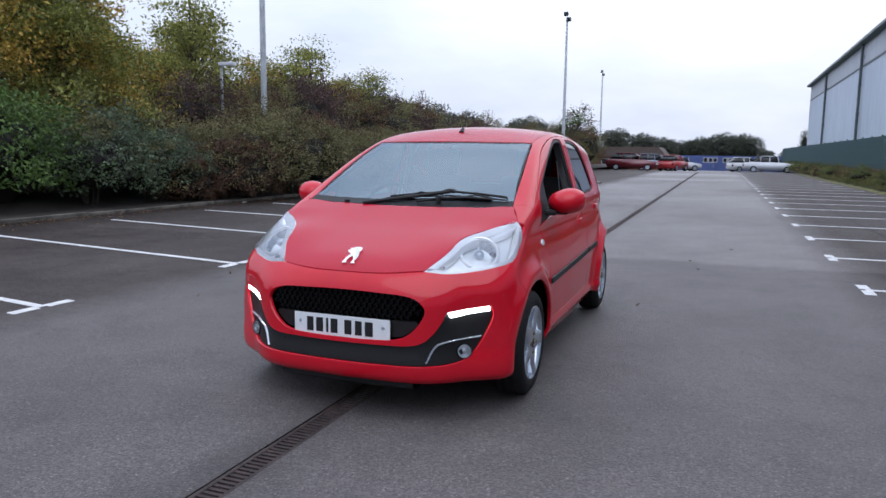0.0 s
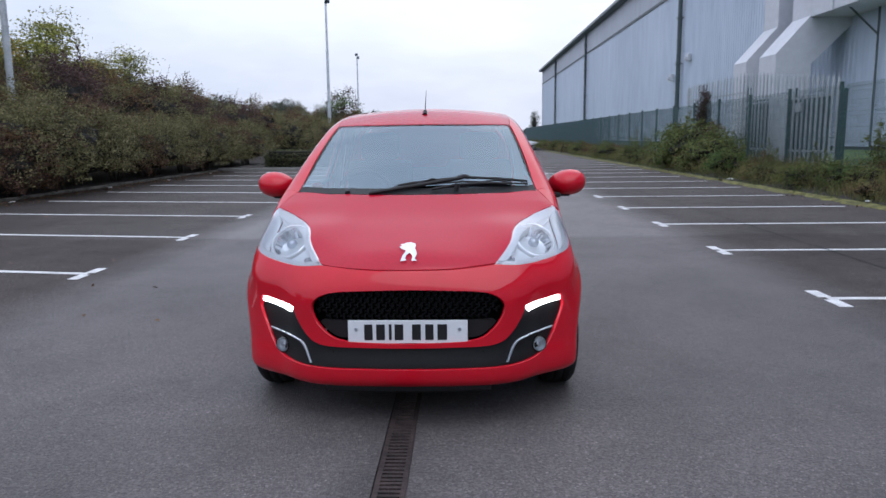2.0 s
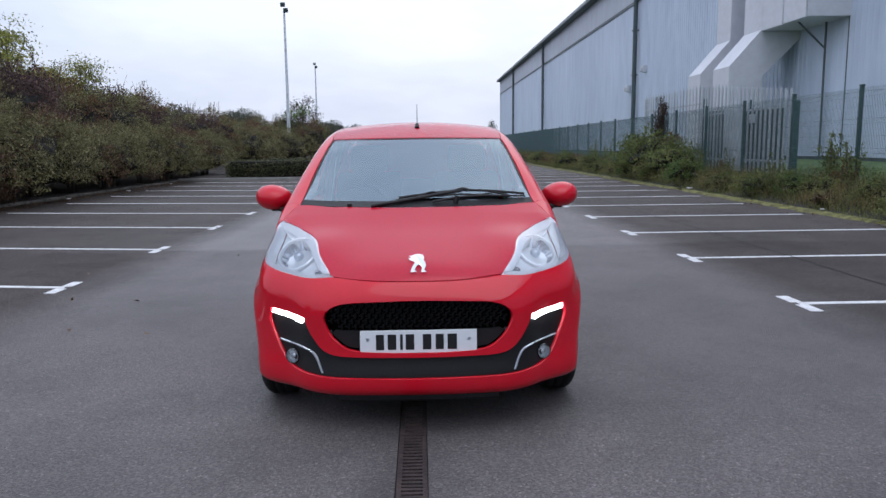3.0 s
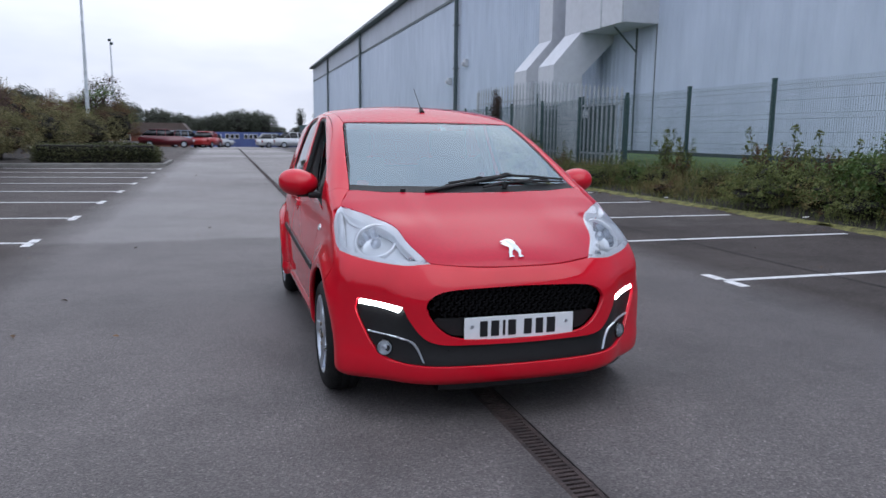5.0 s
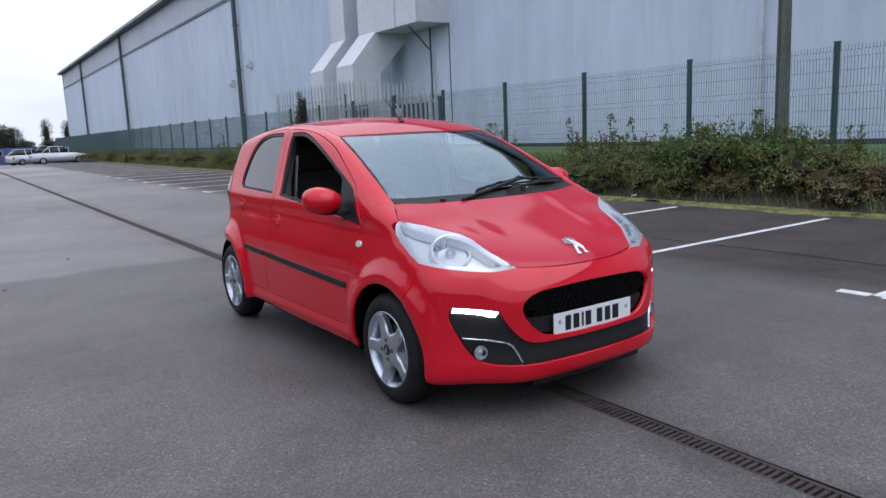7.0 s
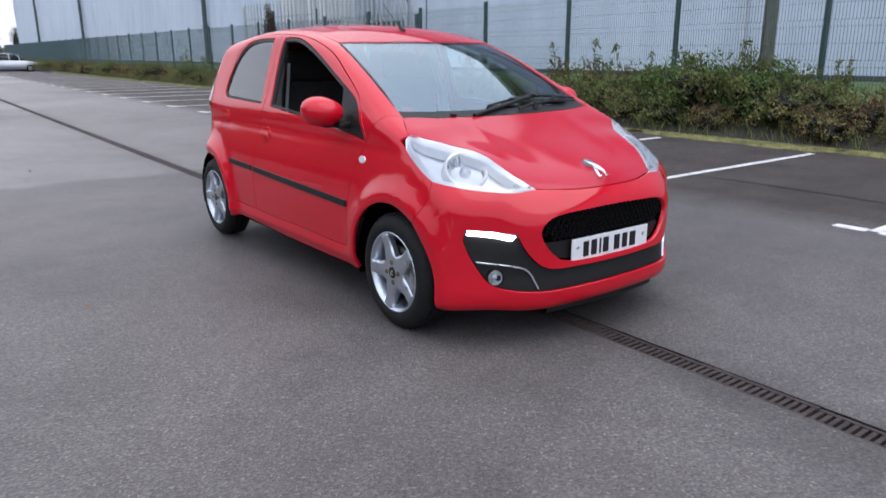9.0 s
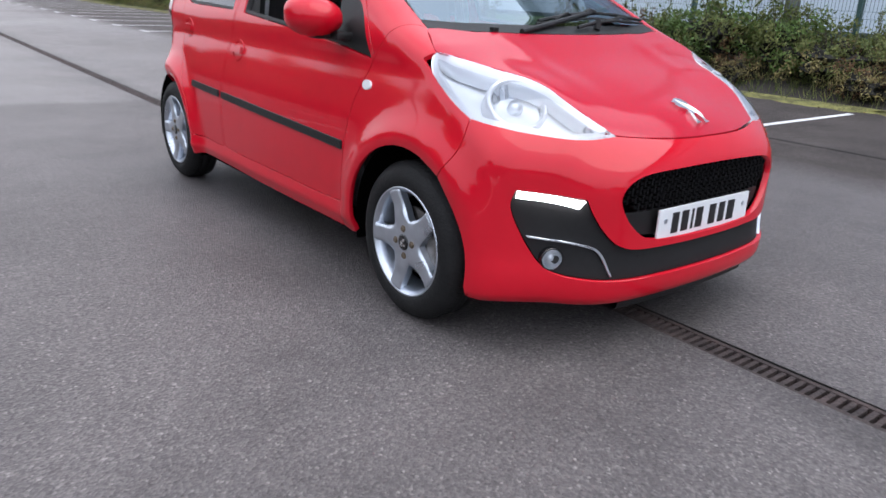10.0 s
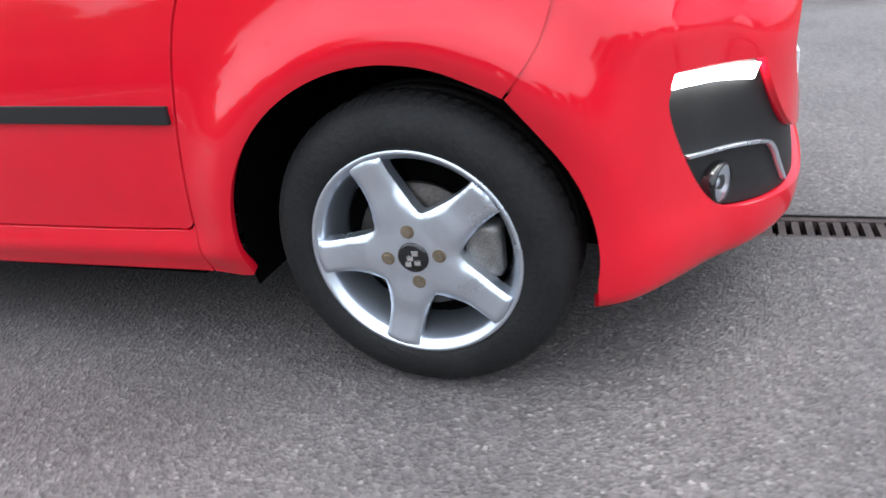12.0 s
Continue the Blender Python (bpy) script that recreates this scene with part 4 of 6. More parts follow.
# number plate with plain bars for its characters
bm = box(-0.26, 0.26, 0.007, 0.015, 0.366, 0.480, 0.003)
plate = part("number_plate", bm, M_plate, front_bumper, "white number plate with black characters")
for x, w in ((-0.171, 0.036), (-0.118, 0.038), (-0.076, 0.012), (-0.038, 0.038), (0.038, 0.038), (0.094, 0.036), (0.150, 0.042)):
    part("character_bar", box(x - w / 2, x + w / 2, 0.0050, 0.0078, 0.392, 0.462, 0.002), M_plate_bar, plate, "black bar")
for x, z in ((-0.225, 0.440), (0.225, 0.440)):
    part("plate_screw", add_tube(bmesh.new(), [(x, 0.0040, z), (x, 0.009, z)], 0.008, 10), M_alloy, plate)
bm = box(-0.045, 0.04, 0.0050, 0.0078, 0.374, 0.378)
add_box(bm, 0.205, 0.225, 0.0050, 0.0078, 0.372, 0.375)
part("small_print", bm, M_plate_bar, plate)

# bonnet badge: a plain silver shape
badge_half = [(u * 1.12, v * 1.12) for u, v in ((-0.030, 0.010), (-0.038, 0.020), (-0.026, 0.024), (-0.036, 0.034), (-0.022, 0.036), (-0.010, 0.044), (0.008, 0.046), (0.022, 0.040), (0.028, 0.026), (0.024, 0.012), (0.030, 0.000), (0.034, -0.016),
              (0.026, -0.034), (0.036, -0.040), (0.014, -0.042), (0.018, -0.024), (0.006, -0.010), (-0.006, -0.020), (-0.012, -0.034), (-0.004, -0.040), (-0.028, -0.042), (-0.022, -0.022), (-0.010, -0.002), (-0.018, 0.004))]
bm = bmesh.new()
bv = []
for dx, dz in badge_half:
    q = T(dx, 0.138 + dz * 1.25)
    bv.append((q, car_skin([(dx, 0.138 + dz * 1.25, 1.8)], [(0, 0, -1)])[1][0]))
lo = [bm.verts.new(q - n * 0.002) for q, n in bv]
hi = [bm.verts.new(q + n * 0.011) for q, n in bv]
bm.faces.new(hi)
for i in range(len(lo)):
    j = (i + 1) % len(lo)
    bm.faces.new((lo[i], lo[j], hi[j], hi[i]))
bmesh.ops.recalc_face_normals(bm, faces=bm.faces)
part("badge", bm, M_chrome, car, "plain silver badge on the bonnet")

# headlamps
for sgn in (False, True):
    lens = skin_patch("cyl", lamp_flat, step=0.014, sink=-0.001, flange=0.006, gap=0.002)
    s = -1 if sgn else 1
    lamp = add_patch("headlamp", skin_patch("cyl", lamp_flat, step=0.018, sink=0.062, flange=0.0, gap=0.004), M_lamp_grey, car, "clear almond-shaped headlamp", sgn)
    add_patch("headlamp_rim", skin_patch("cyl", lamp_flat, [[(u, v, c) for u, v, c in zip(*inset_loop(np.array([p[:2] for p in lamp_flat]), 0.011).T, [p[2] for p in lamp_flat])]], step=0.012, sink=0.006, flange=0.05, gap=-0.007), M_lamp_back, lamp, "", sgn)
    add_patch("headlamp_lens", lens, M_lens, lamp, "", sgn)
    skin_at, skin_n, _ = car_skin([(0.592, -0.6, 0.808)], [(0, 1, 0)])
    face = Vector(skin_n[0] * (s, 1, 1)) + Vector((0, -0.35, 0))
    at = Matrix.Translation(Vector((skin_at[0] - skin_n[0] * 0.056) * (s, 1, 1))) @ (-face).to_track_quat("Y", "Z").to_matrix().to_4x4() @ Matrix.Scale(1.12, 4)
    bm = lathe([(0.0001, 0.05), (0.02, 0.046), (0.045, 0.026), (0.066, 0.0), (0.076, -0.018)], 48)
    for v in bm.verts:
        r = math.hypot(v.co.x, v.co.z)
        v.co.y += 0.004 * math.cos(12 * math.atan2(v.co.z, v.co.x)) * min(1, r / 0.04) * (1 if r < 0.07 else 0.3)
    bm.transform(at)
    part("main_reflector", bm, M_mirror_dish, lamp, "fluted silver reflector bowl", True)
    bm = lathe([(0.074, -0.014), (0.078, -0.028), (0.083, -0.030), (0.090, -0.022), (0.092, 0.02)], 48)
    bm.transform(at)
    part("bezel", bm, M_lamp_back, lamp, "bright bezel ring", True)
    bm = lathe([(0.020, 0.04), (0.022, -0.01), (0.016, -0.02), (0.0001, -0.022)], 18)
    bm.transform(at)
    part("bulb_cap", bm, M_alloy, lamp, "", True)
    corner_loop = [tip, T(0.416, 0.165), T(0.444, 0.212), F(0.478, 0.728), F(0.498, 0.704), F(0.45, 0.700)]
    add_patch("indicator_panel", skin_patch("cyl", flat("cyl", corner_loop, (0, 2, 4)), step=0.012, sink=0.010, flange=0.02, gap=0.012), M_indicator, lamp, "smoked grey indicator corner", sgn)
    skin_at, skin_n, _ = car_skin([(0.462, -0.6, 0.722)], [(0, 1, 0)])
    face = Vector(skin_n[0] * (s, 1, 1)) + Vector((0, -0.35, 0))
    at = Matrix.Translation(Vector((skin_at[0] - skin_n[0] * 0.004) * (s, 1, 1))) @ (-face).to_track_quat("Y", "Z").to_matrix().to_4x4() @ Matrix.Scale(0.36, 4)
    bm = lathe([(0.0001, 0.035), (0.018, 0.03), (0.032, 0.0), (0.036, -0.004)], 24)
    bm.transform(at)
    part("indicator_reflector", bm, M_mirror_dish, lamp, "", True)

# --- wings, doors, roof ---
door_front = [(1.090, 0.322), (1.086, 0.35), (1.058, 0.53), (1.020, 0.695), (0.937, 0.855)]
a_line = [(0.932, 0.885), (1.018, 1.014), (1.078, 1.078), (1.27, 1.185), (1.48, 1.284), (1.80, 1.366), (2.145, 1.394)]
b_line = [(2.155, 0.97), (2.2, 0.78), (2.238, 0.585), (2.24, 0.335)]
front_door = [S(*p) for p in door_front + a_line + b_line + [(2.225, 0.312), (1.7, 0.308), (1.11, 0.308)]]
front_window = [S(*p) for p in ((0.950, 0.868), (1.035, 0.995), (1.092, 1.054), (1.262, 1.130), (1.60, 1.272), (1.90, 1.362), (2.085, 1.366), (2.098, 1.25), (2.072, 0.975), (1.65, 0.942), (1.2, 0.902))]
rear_door = [S(*p) for p in ((2.17, 1.394), (2.40, 1.388), (2.62, 1.362), (2.79, 1.25), (2.875, 1.08), (2.865, 0.95), (2.82, 0.75), (2.74, 0.60), (2.655, 0.49), (2.620, 0.39), (2.605, 0.33), (2.56, 0.314), (2.265, 0.312), (2.256, 0.335), (2.254, 0.585), (2.216, 0.78), (2.171, 0.97))]
rear_window = [S(*p) for p in ((2.205, 0.982), (2.235, 1.2), (2.235, 1.366), (2.45, 1.366), (2.62, 1.338), (2.76, 1.236), (2.825, 1.11), (2.838, 1.03), (2.79, 0.998), (2.5, 0.988))]

wing = [S(0.655, 0.892), S(0.585, 0.845), S(0.485, 0.79), S(0.385, 0.742), *seam[1:], S(0.458, 0.550), *arch(0.655, 0.274, 0.334, 118, -8, 11),
        S(0.99, 0.212), S(1.085, 0.212), S(1.09, 0.30), *[S(*p) for p in door_front[1:]], S(0.90, 0.90), T(0.66, 0.80), T(0.632, 0.772), T(0.66, 0.72), T(0.695, 0.632)]
nw = len(wing)
seam_in = [S(0.385, 0.728)] + [S(p[1] + 0.014, p[2] + 0.002) for p in seam[1:]] + [S(0.462, 0.560), S(0.440, 0.562)] + [S(p[1] - 0.014, p[2] - 0.002) for p in seam[:0:-1]]
both("seam_flange", skin_patch("tube", flat("tube", seam_in), step=0.008, sink=0.005, flange=0.0, gap=0.0), M_red, car)
both("front_wing", skin_patch("tube", flat("tube", wing, (0, 3, 9, 21, 23, nw - 6, nw - 3, nw - 1)), step=0.012, gap=0.002), M_red, car, "red front wing")

frame_loop = [T(0.632, 0.772), T(0.605, 1.0), T(0.572, 1.28), T(0.535, 1.555), T(0.545, 1.8), T(0.55, 2.2), T(0.535, 2.6), T(0.50, 2.95), S(3.12, 1.22), S(3.22, 1.0), S(3.27, 0.7), S(3.28, 0.4), S(3.27, 0.2),
              *arch(2.981, 0.274, 0.322, -14, 194, 16), S(2.63, 0.212), S(1.8, 0.212), S(1.09, 0.212), S(1.09, 0.30), *[S(*p) for p in door_front[1:]], S(0.90, 0.90), T(0.66, 0.80)]
nf = len(frame_loop)
both("side_frame", skin_patch("tube", flat("tube", frame_loop, (0, 3, 7, 12, 13, 29, 32, nf - 3)), [flat("tube", front_door, (0, 4, 11, 15)), flat("tube", rear_door, (0, 11, 13))], step=0.015, gap=0.001), M_red, car, "red body side with sill and pillars")
doors = both("front_door", skin_patch("tube", flat("tube", front_door, (0, 4, 11, 15)), [flat("tube", front_window, (0, 6, 8))], step=0.02, gap=0.004), M_red, car, "red front door")
rdoors = both("rear_door", skin_patch("tube", flat("tube", rear_door, (0, 11, 13)), [flat("tube", rear_window, (0, 2))], step=0.02, gap=0.004), M_red, car, "red rear door")
for d, m in zip(rdoors, (False, True)):
    pane = add_patch("window_pane", skin_patch("tube", flat("tube", rear_window, (0, 2)), step=0.03, sink=0.012, flange=0.0, gap=-0.004), M_tint, d, "dark tinted rear window", m)
    rim = [(u, v, c) for u, v, c in zip(*inset_loop(np.array([p[:2] for p in flat("tube", rear_window, (0, 2))]), 0.012).T, [i in (0, 2) for i in range(len(rear_window))])]
    add_patch("window_seal", skin_patch("tube", flat("tube", rear_window, (0, 2)), [rim], step=0.016, sink=0.006, flange=0.02, gap=0.0), M_black, d, "", m)
sail = [S(*p) for p in ((0.950, 0.868), (1.035, 0.995), (1.092, 1.054), (1.262, 1.130), (1.242, 1.09), (1.208, 0.96), (1.20, 0.903))]
for d, m in zip(doors, (False, True)):
    add_patch("mirror_sail", skin_patch("tube", flat("tube", sail, (0, 3, 6)), step=0.02, sink=0.006, flange=0.02, gap=0.0), M_black, d, "black triangle behind the mirror", m)
    rim = [(u, v, c) for u, v, c in zip(*inset_loop(np.array([p[:2] for p in flat("tube", front_window, (0, 6, 8))]), 0.014).T, [i in (0, 6, 8) for i in range(len(front_window))])]
    add_patch("window_seal", skin_patch("tube", flat("tube", front_window, (0, 6, 8)), [rim], step=0.016, sink=0.006, flange=0.025, gap=0.0), M_black, d, "", m)

roof_loop = mirrored([T(0, 1.498), T(0.3, 1.512), T(0.535, 1.555), T(0.545, 1.8), T(0.55, 2.2), T(0.535, 2.6), T(0.50, 2.95), T(0.3, 3.02), T(0, 3.05)])
add_patch("roof", skin_patch("top", flat("top", roof_loop, (2, 6, 10, 14)), step=0.03, gap=0.002), M_red_wet, car, "red roof beaded with drizzle")
screen_loop = mirrored([T(0, 0.708), T(0.22, 0.715), T(0.45, 0.736), T(0.630, 0.776), T(0.603, 1.0), T(0.570, 1.28), T(0.532, 1.552), T(0.3, 1.510), T(0, 1.496)])
sc = flat("top", screen_loop, (3, 6, 10, 13))
screen = add_patch("windscreen", skin_patch("top", sc, step=0.03, sink=0.004, flange=0.004, gap=0.002), M_screen, car, "raked windscreen reflecting grey sky")
sc_in = [(u, v, c) for (u, v), (_, _, c) in zip(inset_loop(np.array([p[:2] for p in sc]), 0.016), sc)]
sc_in = [(u, v + (0.05 if v < 0.82 else 0), c) for u, v, c in sc_in]
add_patch("screen_band", skin_patch("top", sc, [sc_in], step=0.02, sink=0.002, flange=0.0, gap=0.003), M_black, screen, "black ceramic edge band")
tail_loop = mirrored([T(0, 3.05), T(0.3, 3.02), T(0.50, 2.95), S(3.12, 1.22), S(3.22, 1.0), S(3.27, 0.7), S(3.28, 0.4), S(3.27, 0.2), np.array((0.3, 3.38, 0.19)), np.array((0, 3.39, 0.19))])
add_patch("tailgate", skin_patch("rear", flat("rear", tail_loop, (2, 7, 11, 16)), step=0.04, gap=0.002), M_red, car, "red tailgate and rear bumper")
both("tail_lamp", skin_patch("tube", flat("tube", [S(3.10, 1.16), S(3.20, 0.98), S(3.25, 0.76), S(3.12, 0.78), S(3.06, 0.95)], (0, 2)), step=0.03, sink=-0.004, flange=0.01), M_tail, car, "red rear lamp")

# side mouldings, repeaters, door handles
for dset, y0, y1 in ((doors, 1.07, 2.225), (rdoors, 2.265, 2.62)):
    n = 5
    top = [S(y0 + (y1 - y0) * i / n, 0.556 + 0.032 * (y0 + (y1 - y0) * i / n - 1.1)) for i in range(n + 1)]
    low = [S(y0 + (y1 - y0) * i / n, 0.524 + 0.032 * (y0 + (y1 - y0) * i / n - 1.1)) for i in range(n, -1, -1)]
    p = skin_patch("tube", flat("tube", top + low, (0, n, n + 1, 2 * n + 1)), step=0.014, sink=-0.010, flange=0.012, gap=0.0)
    for d, m in zip(dset, (False, True)):
        add_patch("side_moulding", p, M_black, d, "black rubbing strip", m)
for wy, wz in ((0.943, 0.775),):
    c = [S(wy + 0.028 * math.cos(a), wz + 0.017 * math.sin(a)) for a in np.linspace(0, 2 * math.pi, 11)[:-1]]
    for m in (False, True):
        rep = add_patch("side_repeater", skin_patch("tube", flat("tube", c), step=0.01, sink=-0.006, flange=0.01, gap=0), M_lamp_back, car, "small clear oval side repeater", m)


def handle(yc, zc, doorset):
    """A cupped pull: a round dish with a bar across it."""
    ring = [S(yc + 0.062 * math.cos(a), zc + 0.05 * math.sin(a)) for a in np.linspace(0, 2 * math.pi, 17)[:-1]]
    core = [(yc + 0.050 * math.cos(a), zc + 0.038 * math.sin(a)) for a in np.linspace(0, 2 * math.pi, 17)[:-1]]
    dish = skin_patch("tube", flat("tube", ring), [flat("tube", [S(*c) for c in core])], step=0.012, sink=-0.004, flange=0.006, gap=0)
    bar = [S(*q) for q in ((yc - 0.052, zc + 0.016), (yc + 0.052, zc + 0.020), (yc + 0.052, zc - 0.010), (yc - 0.052, zc - 0.014))]
    for d, m in zip(doorset, (False, True)):
        h = add_patch("door_handle", skin_patch("tube", flat("tube", bar, (0, 1, 2, 3)), step=0.012, sink=-0.016, flange=0.02, gap=0), M_red, d, "red pull handle", m)
        add_patch("handle_dish", dish, M_red, h, "", m)


handle(2.09, 0.80, doors)
handle(2.76, 0.865, rdoors)

# door mirrors
def mirror_shell(s):
    bm = bmesh.new()
    bmesh.ops.create_uvsphere(bm, u_segments=28, v_segments=18, radius=1.0)
    for v in bm.verts:
        x, y, z = v.co
        q = abs(x) ** 2.6 + abs(z) ** 2.6
        x2 = x * (1.0 if q == 0 else 1 + 0.10 * abs(x * z))
        yy = y * 0.105 if y < 0 else min(y, 0.28) * 0.10
        v.co = Vector((x2 * 0.107, yy, z * (0.074 + 0.008 * x) + 0.006 * x))
    bm.transform(Matrix.Scale(s, 4, (1, 0, 0)))
    if s < 0:
        bmesh.ops.reverse_faces(bm, faces=bm.faces)
    bm.transform(Matrix.Translation((s * 0.845, 1.185, 0.996)) @ Matrix.Rotation(radians(s * 12), 4, "Z"))
    return bm


for s in (1, -1):
    mm = part("door_mirror", mirror_shell(s), M_red, car, "red door mirror on a black foot", True)
    bm = box(0.725, 0.80, 1.09, 1.20, 0.915, 0.945, 0.01)
    add_box(bm, 0.785, 0.86, 1.14, 1.21, 0.918, 0.955, 0.01)
    bm.transform(Matrix.Scale(s, 4, (1, 0, 0)))
    bmesh.ops.recalc_face_normals(bm, faces=bm.faces)
    part("mirror_foot", bm, M_black, mm)
    bm = lathe([(0.0001, 0.004), (0.06, 0.003), (0.064, 0.0), (0.066, -0.008)], 28)
    bm.transform(Matrix.Translation((s * 0.840, 1.212, 0.996)) @ Matrix.Rotation(radians(s * 10), 4, "Z") @ Matrix.Diagonal((1.25, 1, 0.92, 1)))
    part("mirror_glass", bm, M_chrome, mm, "", True)

# wheels
def wheel(yc, s):
    hubm = Matrix.Translation((s * 0.793, yc, WHEEL_Z)) @ Matrix.Scale(s, 4, (1, 0, 0))
    w = new("wheel")
    w.parent = car
    tagged(w, "silver five-spoke alloy wheel with black tyre")

    def put(name, bm, mat, label="", smooth=True):
        bm.transform(hubm)
        if s < 0:
            bmesh.ops.reverse_faces(bm, faces=bm.faces)
        return part(name, bm, mat, w, label, smooth)

    R = WHEEL_R
    tyre = lathe([(0.188, -0.006), (0.193, 0.004), (0.204, 0.010), (0.225, 0.012), (0.248, 0.005), (0.263, -0.006), (0.2725, -0.020), (R, -0.034), (R, -0.055), (0.2745, -0.056), (0.2745, -0.062), (R, -0.063),
                  (R, -0.098), (0.2745, -0.099), (0.2745, -0.105), (R, -0.106), (R, -0.128), (0.272, -0.145), (0.24, -0.160), (0.186, -0.150), (0.180, -0.14)], 72, "x")
    put("tyre", tyre, M_rubber, "black tyre")
    v, f = [], []
    rise = ((0.2655, -0.0085), (0.2745, -0.022), (0.2800, -0.034), (0.2800, -0.054))
    for k in range(66):
        a0 = 2 * math.pi * k / 66
        i = len(v)
        for lift in (0.0, -0.006):
            for j, (r, d) in enumerate(rise):
                for e in (-0.029, 0.029):
                    a = a0 + e + 0.022 * j
                    v.append((d, (r + lift) * math.cos(a), (r + lift) * math.sin(a)))
        for j in range(3):
            f += [(i + 2 * j, i + 2 * j + 1, i + 2 * j + 3, i + 2 * j + 2), (i + 2 * j, i + 2 * j + 2, i + 2 * j + 10, i + 2 * j + 8), (i + 2 * j + 3, i + 2 * j + 1, i + 2 * j + 9, i + 2 * j + 11)]
        f += [(i + 1, i, i + 8, i + 9), (i + 6, i + 7, i + 15, i + 14)]
    me = bpy.data.meshes.new("t")
    me.from_pydata(v, [], f)
    bm = bmesh.new()
    bm.from_mesh(me)
    bpy.data.meshes.remove(me)
    bmesh.ops.recalc_face_normals(bm, faces=bm.faces)
    tagged(put("tread", bm, M_rubber, "", False), kind="stuff")
    rim = lathe([(0.191, -0.004), (0.195, 0.002), (0.193, 0.007), (0.187, 0.007), (0.1845, 0.001), (0.179, -0.003), (0.174, -0.012), (0.169, -0.035), (0.160, -0.062), (0.156, -0.10), (0.175, -0.14), (0.182, -0.142)], 64, "x")
    put("rim", rim, M_alloy, "silver alloy rim")
    # spokes and hub: one dished star with chamfered edges
    rim_line = None

    def dish(uv):
        r = np.hypot(uv[:, 0], uv[:, 1])
        d = 0.006 - 0.009 * np.clip((r - 0.03) / 0.09, 0, 1) ** 1.5 + 0.008 * np.clip((r - 0.13) / 0.05, 0, 1) ** 1.3
        for k in range(5):
            a = radians(69) + 2 * math.pi * k / 5
            off = np.abs(-uv[:, 0] * math.sin(a) + uv[:, 1] * math.cos(a))
            along = uv[:, 0] * math.cos(a) + uv[:, 1] * math.sin(a)
            d = d + np.where(along > 0.05, 0.006 * np.clip(1 - (off / 0.036) ** 4, 0, 1) * np.clip((along - 0.05) / 0.04, 0, 1), 0)
        if rim_line is not None:
            gap_to = np.min(np.hypot(uv[:, 0][:, None] - rim_line[None, :, 0], uv[:, 1][:, None] - rim_line[None, :, 1]), 1)
            d = d - 0.0045 * np.clip(1 - gap_to / 0.008, 0, 1) ** 1.3
        return np.stack([d, uv[:, 0], uv[:, 1]], 1), np.tile((1.0, 0.0, 0.0), (len(uv), 1)), np.ones(len(uv), bool)

    half = ((0.1835, 10.2), (0.166, 10.9), (0.145, 12.6), (0.122, 16.2), (0.103, 21.8), (0.089, 29.0), (0.0825, 36.0))
    star = []
    for k in range(5):
        a = 69 + 72 * k
        for r, t in [(r, -t) for r, t in half[-2::-1]] + [(0.1850, 0.0)] + list(half):
            star.append((r * math.cos(radians(a + t)), r * math.sin(radians(a + t)), r == 0.1835))
    rim_line = smooth_loop(star, 0.003)
    P, faces, _ = skin_patch(dish, star, step=0.0055, flange=0.026, gap=0.0)
    me = bpy.data.meshes.new("spokes")
    me.from_pydata([tuple(p) for p in P], [], faces)
    bm = bmesh.new()
    bm.from_mesh(me)
    bpy.data.meshes.remove(me)
    put("spokes", bm, M_alloy, "five broad spokes round dark windows")
    put("centre_cap", lathe([(0.029, 0.002), (0.028, 0.008), (0.022, 0.010), (0.0001, 0.0115)], 28, "x"), M_gloss_black, "black centre cap")
    bm = bmesh.new()
    for dy, dz in ((-0.006, 0.010), (0.004, 0.0), (0.008, -0.011), (-0.009, -0.008)):
        add_box(bm, 0.0095, 0.0130, dy - 0.006, dy + 0.006, dz - 0.005, dz + 0.005, 0.002)
    put("cap_mark", bm, M_chrome, "", False)
    for k in range(4):
        bm = bmesh.new()
        a = radians(-5) + math.pi / 2 * k
        c = Vector((-0.003, 0.048 * math.cos(a), 0.048 * math.sin(a)))
        add_tube(bm, [c + Vector((-0.01, 0, 0)), c + Vector((0.0095, 0, 0))], 0.0125, 14)
        add_tube(bm, [c + Vector((0.009, 0, 0)), c + Vector((0.014, 0, 0))], 0.0085, 6)
        put("wheel_bolt", bm, M_bolt, "tarnished wheel bolt", False)
    put("brake_disc", lathe([(0.05, -0.040), (0.118, -0.042), (0.120, -0.050), (0.05, -0.052)], 48, "x"), M_steel, "worn steel brake disc")
    put("brake_caliper", box(-0.072, -0.026, -0.148, -0.082, -0.052, 0.050, 0.014), M_caliper, "worn grey brake caliper")
    put("back_plate", lathe([(0.0001, -0.075), (0.155, -0.075), (0.158, -0.085)], 40, "x"), M_well_shade)
    return w


for yc in WHEEL_Y:
    for s in (1, -1):
        wheel(yc, s)

